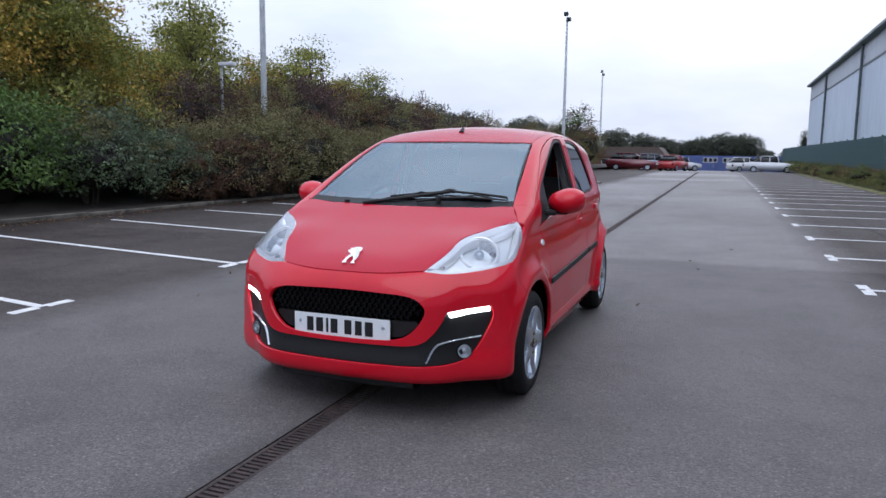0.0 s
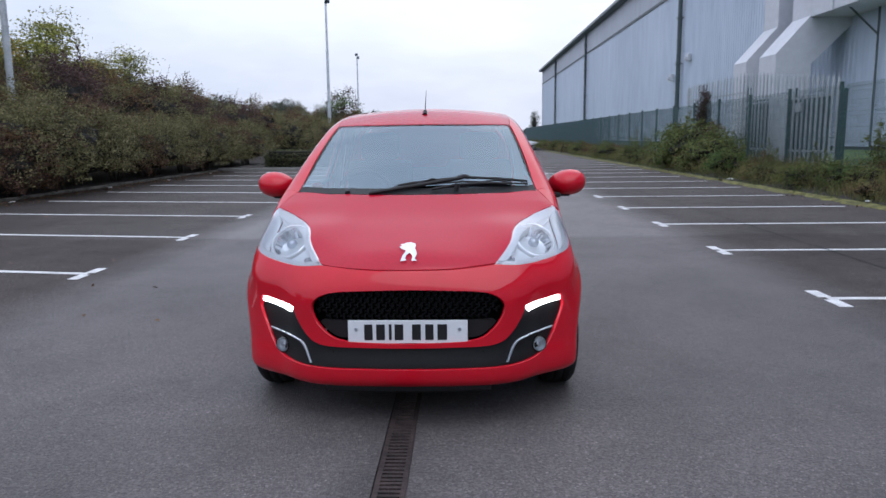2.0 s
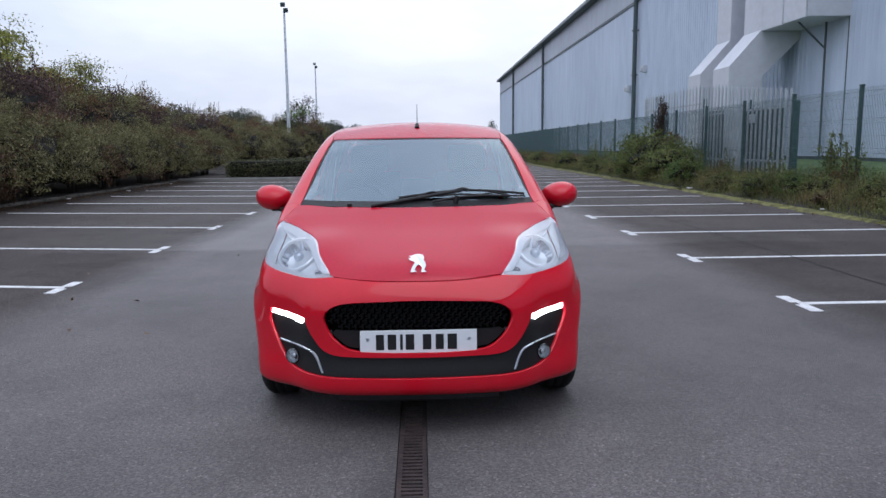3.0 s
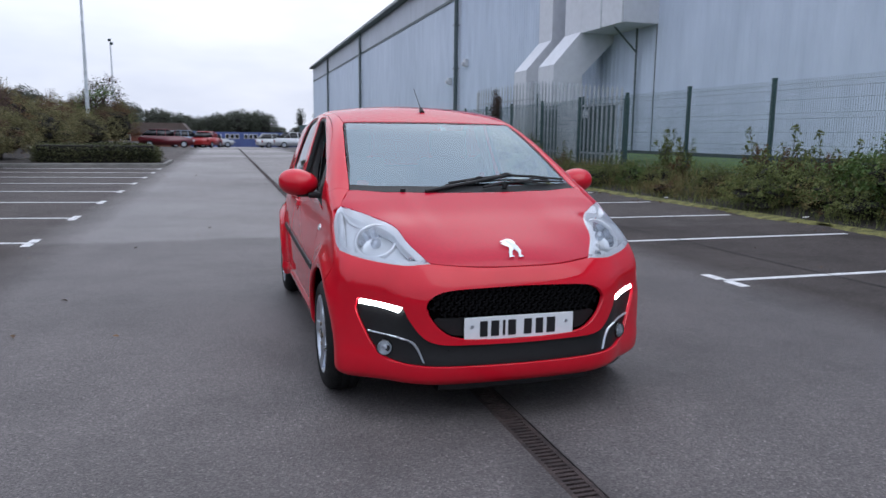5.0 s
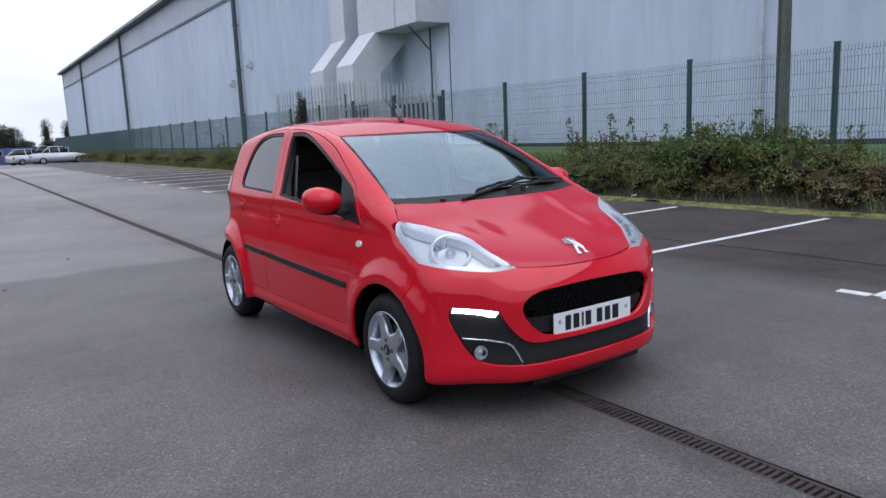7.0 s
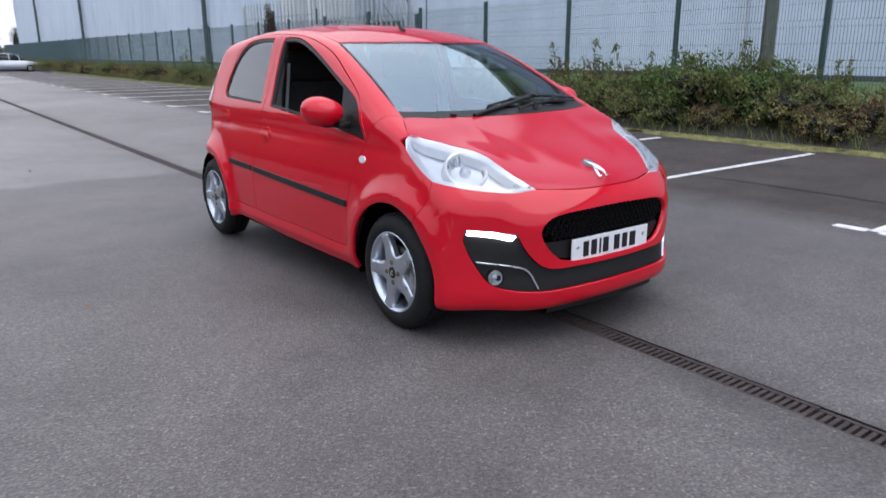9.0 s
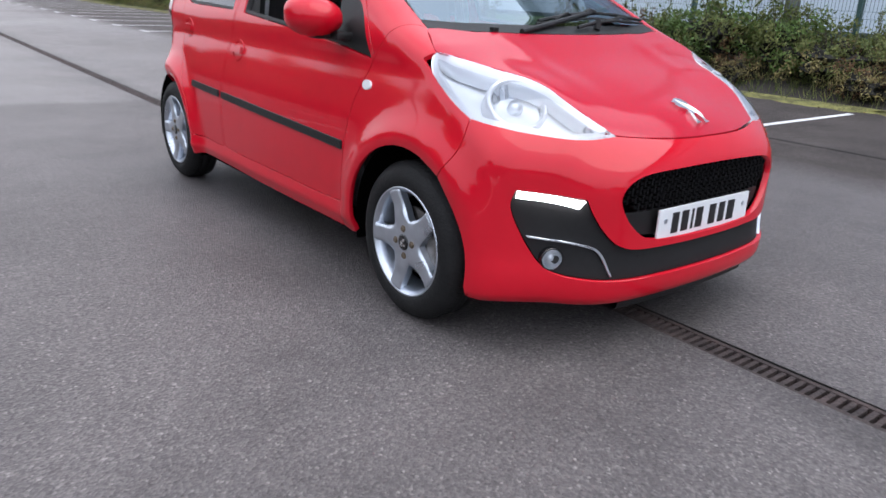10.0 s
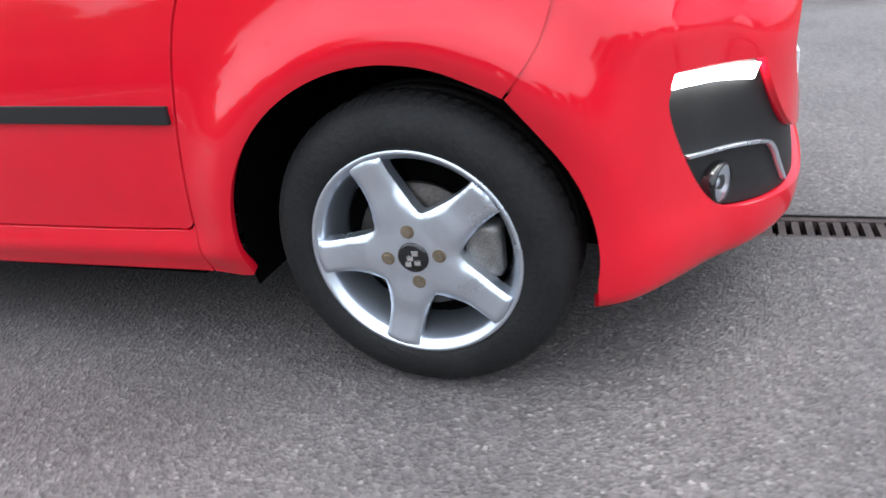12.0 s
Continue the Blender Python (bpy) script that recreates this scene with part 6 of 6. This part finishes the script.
# behind the walk, closing the car park
back = {"back": shrub("boundary_shrub", "dark green boundary shrub", 5.0, 5.0, 4.0, 0.16, 3500, M_laurel, 41, 0.1)}
plant(back, [("back", x, -26 + 1.2 * math.sin(x), 0, 0.62 + 0.16 * math.sin(x * 1.7)) for x in range(-20, 9, 3)] + [("back", -13.6, y, 0, 0.55 + 0.12 * math.sin(y)) for y in (-4, -7.0, -10, -13, -16, -19)], "shrubs behind the car park")


def box_hedge(x0, x1, y0, y1, z1, seed):
    rng = np.random.default_rng(seed)
    ob = thing("box_hedge", "low clipped dark green box hedge on a kerbed island", "hedge")
    n = 9000
    p = rng.uniform(size=(n, 3)) * 2 - 1
    face = rng.integers(0, 4, n)
    p[face == 0, 2] = 1
    p[face == 1, 1] = -1
    p[face == 2, 1] = 1
    m3 = face == 3
    p[m3, 0] = np.where(p[m3, 0] < 0, -1, 1)
    p = p * (1 + 0.05 * rng.normal(size=(n, 1)))
    c = np.array(((x0 + x1) / 2, (y0 + y1) / 2, 0.12 + (z1 - 0.12) / 2))
    hs = np.array(((x1 - x0) / 2, (y1 - y0) / 2, (z1 - 0.12) / 2))
    pos = c + p * hs
    round_off = np.abs((pos[:, 1] - c[1]) / hs[1]) ** 3 * 0.14 + np.clip(np.abs((pos[:, 0] - c[0]) / hs[0]) - 0.9, 0, 1) * 0.8
    pos[:, 2] += 0.03 * np.sin(pos[:, 0] * 2.1) - round_off * (p[:, 2] > 0.2)
    new("foliage", leaves_mesh("foliage", pos, 0.075, M_boxleaf, rng)).parent = ob
    # dark block painted as the shade inside the hedge
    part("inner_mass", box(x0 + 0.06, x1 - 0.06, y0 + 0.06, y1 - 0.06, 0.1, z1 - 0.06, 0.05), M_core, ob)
    return ob


box_hedge(-7.9, -3.75, 26.9, 28.3, 0.80, 51)
island = part("island_bed", box(-9.6, -3.45, 25.9, 29.9, -0.02, 0.10, 0.03), M_soil)
tagged(island, "raised earth island with a kerb", "soil", kind="structure")
bm = bmesh.new()
add_box(bm, -9.6, -3.30, 25.75, 25.89, -0.02, 0.11, 0.015)
add_box(bm, -3.44, -3.30, 25.89, 29.95, -0.02, 0.11, 0.015)
tagged(part("island_kerb", bm, M_kerb), "worn concrete kerb round the island", "kerb", kind="structure")


# right bed: brambles, weeds and tall stalks
def stalks(name, label, h, count, seed, mat):
    """Upright stems with leaves along them."""
    rng = np.random.default_rng(seed)
    ob = thing(name, label, "weed")
    pts = []
    for k in range(count):
        a, r = rng.uniform(0, 6.28), rng.uniform(0.02, 0.16)
        hh = h * rng.uniform(0.65, 1.05)
        lean = rng.uniform(0.0, 0.22)
        e = Vector((math.cos(a) * (r + lean), math.sin(a) * (r + lean), hh))
        bm = add_tube(bmesh.new(), [(math.cos(a) * r * 0.4, math.sin(a) * r * 0.4, -0.03), (math.cos(a) * r, math.sin(a) * r, hh * 0.5), e], 0.008, 5, 0.4)
        part("stem", bm, M_bark, ob)
        for j in range(int(58 * hh)):
            f = 0.3 + 0.7 * rng.uniform()
            b = Vector((math.cos(a) * r, math.sin(a) * r, 0)).lerp(e, f)
            spread = 0.11 * (1.2 - f)
            pts.append((b.x + rng.normal() * spread, b.y + rng.normal() * spread, hh * f + rng.normal() * 0.02))
    new("foliage", leaves_mesh("foliage", np.array(pts), 0.072, mat, rng, None, 0.38)).parent = ob
    return ob


right = {
    "bramble": shrub("bramble_bush", "tangled green bramble bush below the fence", 1.5, 1.5, 0.75, 0.060, 3600, M_weed, 61, 0.0, M_straw, 0.18, 0.8, shoots=7),
    "bramble2": shrub("bramble_bush", "mixed green and russet bramble below the fence", 1.3, 1.5, 0.8, 0.060, 3400, M_weed, 62, 0.0, M_redleaf, 0.16, 0.8, shoots=7),
    "dark": shrub("dark_bush", "dark green leafy bush reaching over the fence foot", 1.5, 1.5, 1.0, 0.075, 3200, M_laurel, 63, 0.05, M_weed, 0.4, 0.6, shoots=5),
    "dry": shrub("straggly_bush", "straggly yellow-brown dying weeds in the bed", 1.3, 1.3, 0.6, 0.05, 2600, M_straw, 68, 0.0, M_redleaf, 0.3, 0.9, shoots=9),
    "stalk": stalks("tall_weed", "tall upright green weed stalks by the fence", 0.95, 5, 64, M_weed),
    "dock": stalks("dock_weed", "russet seed stalks of dock beside the fence", 1.0, 7, 67, M_redleaf),
    "buddleia": stalks("buddleia", "leggy buddleia with pointed leaves by the fence", 1.25, 11, 65, M_weed),
    "dead": stalks("dead_climber", "brown withered climber on the palisade", 2.6, 18, 66, M_deadleaf),
}
spots = [("buddleia", 8.5, 11.6, 0.25, 1.0), ("buddleia", 8.6, 11.0, 0.25, 0.85), ("dead", 9.3, 24.6, 0.35, 1.0),
         ("stalk", 8.6, 8.75, 0.28, 1.25), ("stalk", 8.6, 7.85, 0.28, 1.3), ("stalk", 8.55, 7.1, 0.28, 1.2), ("stalk", 8.6, 6.45, 0.28, 1.05), ("dock", 8.5, 8.5, 0.25, 0.9), ("dock", 8.5, 7.7, 0.25, 0.85), ("dock", 8.5, 6.8, 0.25, 0.8),
         ("buddleia", 8.5, 4.35, 0.25, 1.0), ("buddleia", 8.4, 4.75, 0.25, 0.85), ("dock", 8.1, 5.0, 0.15, 0.75),
         ("dark", 8.5, 4.2, 0.12, 0.85), ("bramble", 8.35, 3.4, 0.12, 0.95), ("buddleia", 8.5, 3.0, 0.2, 0.8), ("dry", 8.3, 2.6, 0.1, 0.9), ("stalk", 8.5, 2.3, 0.2, 1.0),
         ("dark", 8.35, 5.3, 0.15, 0.9), ("dark", 8.3, 5.9, 0.15, 0.72), ("bramble", 8.3, 7.0, 0.12, 0.85), ("bramble2", 8.3, 7.9, 0.12, 0.9), ("bramble", 8.2, 6.2, 0.12, 0.8),
         ("stalk", 8.6, 14.2, 0.28, 0.8), ("stalk", 8.7, 17.0, 0.28, 0.9), ("buddleia", 8.6, 22.0, 0.25, 1.1), ("bramble2", 8.4, 22.4, 0.12, 1.75), ("bramble", 8.3, 20.6, 0.12, 1.35), ("dark", 8.5, 24.2, 0.12, 1.25), ("stalk", 8.5, 18.8, 0.2, 1.2), ("stalk", 8.4, 21.5, 0.3, 1.5), ("stalk", 8.6, 27.0, 0.3, 1.4), ("stalk", 8.6, 30.0, 0.3, 1.3), ("stalk", 8.7, 33.0, 0.3, 1.3), ("dead", 9.0, 23.9, 0.3, 1.0)]
for k in range(34):
    y = -2.0 + 0.95 * k
    low = 0.42 if 3.4 < y < 4.6 else 0.62 if y < 24 else 0.55
    spots.append((("bramble", "dry", "bramble2", "dark", "bramble", "dry")[k % 6], 8.05 + 0.34 * math.sin(k * 2.3), y, 0.05, low * (0.8 + 0.35 * math.sin(k * 1.7) ** 2)))
for k in range(14):
    spots.append((("stalk", "dock", "stalk")[k % 3], 8.3 + 0.4 * math.sin(k * 2.9), 9.5 + 1.55 * k, 0.15, 0.55 + 0.3 * math.sin(k * 4.1) ** 2))
for k in range(26):
    spots.append((("bramble", "dry", "bramble2", "dry")[k % 4], 8.2 + 0.4 * math.sin(k * 1.9), 31 + 2.1 * k, 0.03, 0.95))
plant(right, spots, "weeds below the fence")

# mossy verge, grass blades and litter
mv, mf = [], []
ys = span(-14, 59, 0.12)
for i, y in enumerate(ys):
    a = 7.12 + 0.26 * noise.noise((y * 0.8, 0, 5)) + 0.18 * noise.noise((y * 4, 2, 5))
    b = 7.34
    hh = 0.018 + 0.012 * noise.noise((y * 2, 1, 1))
    mv += [(a, y, -0.002), (a + 0.05, y, hh), (b - 0.08, y, hh + 0.02), (b, y, 0.045)]
    if i:
        for k in range(3):
            q = (i - 1) * 4 + k
            mf.append((q, q + 1, q + 5, q + 4))
tagged(mesh_object("moss_verge", mv, mf, M_moss, smooth=True), "yellow-green moss along the asphalt edge", "moss", kind="structure")


def blades(name, label, count, place, height, mat, seed):
    rng = np.random.default_rng(seed)
    v, f = [], []
    for k in range(count):
        x, y, z = place(rng)
        a = rng.uniform(0, 6.28)
        hgt = height * rng.uniform(0.5, 1.3)
        w = 0.004 + 0.003 * rng.uniform()
        dx, dy = math.cos(a) * w, math.sin(a) * w
        lx, ly = rng.normal() * hgt * 0.3, rng.normal() * hgt * 0.3
        i = len(v)
        v += [(x - dx, y - dy, z), (x + dx, y + dy, z), (x + lx, y + ly, z + hgt)]
        f.append((i, i + 1, i + 2))
    ob = mesh_object(name, v, f, mat)
    return tagged(ob, label, "grass", kind="stuff")


def on_bank(rng):
    x, y = 9.15 + 3.5 * rng.uniform() ** 1.5, rng.uniform(-4, 18)
    return x, y, (bed_height(x, y) if x < 9.34 else bank_height(x, y)) - 0.01


def on_bed(rng):
    x, y = rng.uniform(7.25, 9.3), rng.uniform(-6, 45)
    return x, y, bed_height(x, y) - 0.01


def on_far_bed(rng):
    x, y = rng.uniform(7.5, 9.2), 9 + 56 * rng.uniform() ** 1.3
    return x, y, bed_height(x, y) - 0.01


blades("bank_grass", "short green grass blades on the bank", 26000, on_bank, 0.09, M_grass, 71)
blades("bed_weeds", "straggling grass and weeds in the bed", 14000, on_bed, 0.20, M_weed, 72)
blades("dry_grass", "tall yellowing dry grass in the bed", 12000, on_far_bed, 0.42, M_straw, 74)
rng = np.random.default_rng(73)
pts = [(7.1 + rng.normal() * 0.18, rng.uniform(0, 30), 0.012) for _ in range(260)] + [(-9.45 + abs(rng.normal()) * 0.45, rng.uniform(3, 28), 0.012) for _ in range(1600)] + [(rng.uniform(-8, 7), rng.uniform(-3, 25), 0.010) for _ in range(90)]
lt = new("leaf_litter", leaves_mesh("leaf_litter", np.array(pts), 0.05, M_redleaf, rng, np.tile((0, 0, 3.0), (len(pts), 1))))
tagged(lt, "fallen brown leaves scattered on the asphalt", "leaves", kind="stuff")
M_paper = material("litter_paper", (0.6, 0.6, 0.58), 0.8, scale=20, vary=0.1)
for x, y, s in ((7.45, 6.2, 0.10), (7.35, 9.8, 0.08), (7.4, 16.5, 0.16), (-9.1, 11.6, 0.12), (-9.2, 16.0, 0.10), (-9.0, 19.4, 0.09), (-9.1, 23.5, 0.12)):
    bm = box(-s / 2, s / 2, -s / 3, s / 3, 0.0, 0.02, 0.004)
    for v in bm.verts:
        v.co.z += 0.03 * noise.noise((v.co.x * 40 + x, v.co.y * 40, 0)) + 0.01
    ob = part("litter", bm, M_paper)
    ob.location = (x, y, 0.05 if x > 7.25 else 0.004)
    ob.rotation_euler = (0, 0, x + y)
    tagged(ob, "crumpled scrap of pale paper litter", "litter", "scraps of litter")

# sealed joint in the asphalt
bm = bmesh.new()
y = -8.0
px = 4.22
while y < 26:
    x2 = 4.22 + 0.05 * noise.noise((y * 0.5, 0, 0))
    q = [bm.verts.new(p) for p in ((px - 0.012, y, 0.004), (px + 0.012, y, 0.004), (x2 + 0.012, y + 0.5, 0.004), (x2 - 0.012, y + 0.5, 0.004))]
    bm.faces.new(q)
    px = x2
    y += 0.5
tagged(part("asphalt_joint", bm, M_pit), "narrow dark tarred joint across the bays", "joint", kind="structure")


# ---- far end: parked cars, blue hoarding, lamp masts, tree line ----
def far_car(label, paint, length, height, saloon, at, turn):
    """A parked car: bevelled body, glasshouse, wheels, lamps."""
    ob = thing("parked_car", label, "car", "parked cars at the far end", (at[0], at[1], fall(at[1])), turn)
    L, W = length / 2, 0.86
    paintm = material("car_paint", paint, 0.3, scale=1, vary=0.04, coat=0.8)
    belt = height * 0.62
    tail = L * (0.62 if saloon else 0.93)
    side = [(-L, 0.42), (-L + 0.04, belt * 0.80), (-L * 0.45, belt), (tail, belt + 0.03), (L - 0.03, belt * 0.98 if saloon else belt), (L, 0.45), (L - 0.12, 0.25), (-L + 0.12, 0.22)]
    bm = prism(side, -W, W)
    bmesh.ops.bevel(bm, geom=bm.edges[:], offset=0.07, segments=3, affect="EDGES")
    part("body", bm, paintm, ob, "", True)

    def house(name, pts, wlow, wtop, mat, label=""):
        bm = bmesh.new()
        a = [bm.verts.new((x, -(wlow if z < belt + 0.1 else wtop), z)) for x, z in pts]
        b = [bm.verts.new((x, (wlow if z < belt + 0.1 else wtop), z)) for x, z in pts]
        bm.faces.new(a)
        bm.faces.new(b[::-1])
        for i in range(len(a)):
            j = (i + 1) % len(a)
            bm.faces.new((a[j], a[i], b[i], b[j]))
        bmesh.ops.recalc_face_normals(bm, faces=bm.faces)
        bmesh.ops.bevel(bm, geom=bm.edges[:], offset=0.04, segments=2, affect="EDGES")
        return part(name, bm, mat, ob, label, True)

    house("glasshouse", [(-L * 0.48, belt - 0.02), (-L * 0.10, height - 0.05), (tail - L * 0.30, height - 0.05), (tail, belt - 0.02)], W - 0.06, W - 0.24, M_gloss_black, "dark windows")
    house("roof", [(-L * 0.16, height - 0.07), (-L * 0.10, height), (tail - L * 0.30, height), (tail - L * 0.24, height - 0.07)], W - 0.22, W - 0.24, paintm)
    for s in (-1, 1):
        for x in (-L * 0.30, 0.02 * L, 0.34 * L):
            bm = bmesh.new()
            y0, y1 = s * (W - 0.05), s * (W - 0.25)
            add_tube(bm, [(x, y0, belt), (x + 0.02, y1, height - 0.05)], 0.03, 6)
            part("pillar", bm, paintm, ob)
        for x in (-L * 0.62, L * 0.60):
            bm = lathe([(0.0001, 0.02), (0.19, 0.02), (0.20, 0.0)], 20)
            bm.transform(Matrix.Translation((x, s * (W + 0.0), 0.31)) @ Matrix.Rotation(0 if s > 0 else math.pi, 4, "Z"))
            wh = part("wheel", bm, M_alloy, ob)
            bm = lathe([(0.19, 0.015), (0.30, 0.01), (0.31, -0.03), (0.31, -0.2), (0.1, -0.2)], 24)
            bm.transform(Matrix.Translation((x, s * (W + 0.0), 0.31)) @ Matrix.Rotation(0 if s > 0 else math.pi, 4, "Z"))
            part("tyre", bm, M_rubber, wh)
        part("headlamp", box(-L - 0.005, -L + 0.16, min(s * 0.55, s * 0.82), max(s * 0.55, s * 0.82), 0.55, 0.70, 0.03), M_lamp_back, ob)
        part("tail_lamp", box(L - 0.14, L + 0.006, min(s * 0.6, s * 0.83), max(s * 0.6, s * 0.83), 0.6, 0.8, 0.03), M_tail, ob)
    return ob


far_car("silver saloon parked side-on at the far end", (0.60, 0.62, 0.65), 4.7, 1.56, True, (5.95, 71.5, 0), 180)
far_car("dark grey estate parked behind the silver saloon", (0.05, 0.055, 0.06), 4.4, 1.72, False, (6.6, 79.0, 0), 180)
far_car("white hatchback parked beside the silver saloon", (0.6, 0.62, 0.64), 3.8, 1.55, False, (4.2, 80.0, 0), 205)
far_car("dark red estate parked near the brick building", (0.12, 0.010, 0.018), 4.6, 1.62, False, (-6.0, 66.0, 0), 180)
far_car("blue-grey hatchback parked near the brick building", (0.20, 0.26, 0.36), 4.1, 1.65, False, (-4.5, 71.5, 0), 190)
far_car("small bright red hatchback parked near the hoarding", (0.36, 0.018, 0.02), 3.6, 1.55, False, (-2.7, 71.0, 0), 250)
far_car("silver hatchback parked near the hoarding", (0.5, 0.52, 0.55), 3.8, 1.48, False, (-2.2, 76.0, 0), 200)

M_blue = material("blue_hoarding", (0.065, 0.095, 0.25), 0.55, scale=0.6, vary=0.2, per_object=0.12)
hoard = thing("blue_hoarding", "long blue site hoarding with white window frames", "hoarding")
x = -9.0
while x < 14:
    part("panel", box(x, x + 2.38, 115.0, 115.08, fall(115), 1.40, 0.01), M_blue, hoard)
    x += 2.4
for x in (-0.9, 1.9):
    for k in range(3):
        w = part("window_frame", box(x + k * 0.72, x + k * 0.72 + 0.62, 114.93, 114.995, 0.35, 1.1), M_white, hoard, "white window frame")
        part("pane", box(x + k * 0.72 + 0.08, x + k * 0.72 + 0.54, 114.9, 114.925, 0.43, 1.02), M_gloss_black, w)

M_brick = material("far_brick", (0.19, 0.075, 0.05), 0.9, scale=2, vary=0.3)
M_tile = material("far_roof_tile", (0.10, 0.075, 0.065), 0.9, scale=1.5, vary=0.25)
hut = thing("brick_building", "low red-brick building with a shallow brown tiled roof", "building", at=(-10.6, 105.0, fall(105)))
part("wall", box(-4.8, 4.8, -4, 4, 0, 1.9), M_brick, hut)
part("roof", prism([(-5.3, 1.85), (-4.2, 3.2), (4.2, 3.2), (5.3, 1.85)], -4.6, 4.6), M_tile, hut)
for x in (-3.6, -1, 2):
    w = part("window", box(x, x + 1.3, -4.06, -4.003, 0.7, 1.6), M_white, hut)
    part("pane", box(x + 0.1, x + 1.2, -4.09, -4.065, 0.8, 1.5), M_gloss_black, w)


def mast(x, y, h, heads):
    ob = thing("floodlight_mast", "tall grey floodlight mast with clustered lamps", "lamp mast", "floodlight masts", (x, y, 0))
    bm = add_tube(bmesh.new(), [(0, 0, 0), (0, 0, h * 0.5), (0, 0, h)], 0.16, 10, 0.5)
    part("column", bm, M_galv, ob)
    part("bracket", box(-0.10, 0.22, -0.05, 0.05, h - 0.35, h - 0.25), M_dark_trim, ob)
    for k in range(heads):
        bm = box(-0.19, 0.19, -0.16, 0.10, -0.17, 0.17, 0.05)
        bm.transform(Matrix.Translation(((-0.08, 0.16)[k], -0.1, h + (0.28, -0.18)[k])) @ Matrix.Rotation(radians(28), 4, "X"))
        part("lamp_head", bm, M_dark_trim, ob)


mast(-11.3, 60.0, 12.9, 2)
mast(-15.9, 110.0, 13.6, 2)
column = thing("lamp_column", "grey steel street lamp column rising from the shrubs", "street lamp", at=(-12.5, 17.4, 0))
part("shaft", add_tube(bmesh.new(), [(0, 0, 0), (0, 0, 1.4), (0, 0, 10.0)], 0.12, 12, 0.7), M_galv, column)
part("arm", add_tube(bmesh.new(), [(0, 0, 9.9), (0.3, 0, 10.2), (1.1, 0, 10.3)], 0.04, 8), M_galv, column)
part("lantern", box(0.9, 1.6, -0.14, 0.14, 10.22, 10.38, 0.04), M_duct, column)
small = thing("small_lamp_post", "short lamp post with a pale lantern above the hedge", "street lamp", at=(-13.0, 15.9, 0))
part("shaft", add_tube(bmesh.new(), [(0, 0, 0), (0, 0, 3.9)], 0.045, 8), M_galv, small)
part("lantern", box(-0.05, 0.5, -0.1, 0.1, 3.86, 3.98, 0.03), M_duct, small)

far_trees = {
    "round": shrub("distant_tree", "distant dark green rounded tree", 9, 7, 6.4, 0.30, 6500, M_fartree, 81, 0.3, None, 0, 0.16, "tree"),
    "poplar": shrub("distant_poplar", "slim tall dark green distant poplar", 2.0, 2.0, 6.6, 0.30, 1100, M_fartree, 82, 0.3, None, 0, 0.2, "tree"),
}
spots = [("round", -26, 140, 0, 0.9), ("round", -19, 150, 0, 0.95), ("round", -13.0, 145, 0, 0.80), ("round", -8.5, 145, -0.5, 0.75), ("round", -5.4, 150, -0.5, 0.68), ("round", -2.2, 147, -0.5, 0.78), ("round", 1.8, 145, -0.5, 0.88), ("round", 5.6, 146, -0.5, 0.86), ("round", 9.5, 148, -0.5, 0.46), ("round", 13.5, 150, 0, 0.38), ("round", 18.0, 150, 0, 0.42),
         ("poplar", 51.5, 520, -0.9, 2.71), ("poplar", 63.5, 522, -0.9, 2.56), ("round", -34, 135, 0, 1.2), ("round", -42, 120, 0, 1.2), ("round", -40, 100, 0, 1.2), ("round", -36, 80, 0, 1.1), ("round", -32, 60, 0, 1.1), ("round", -30, 44, 0, 1.0)]
plant(far_trees, spots, "distant trees")
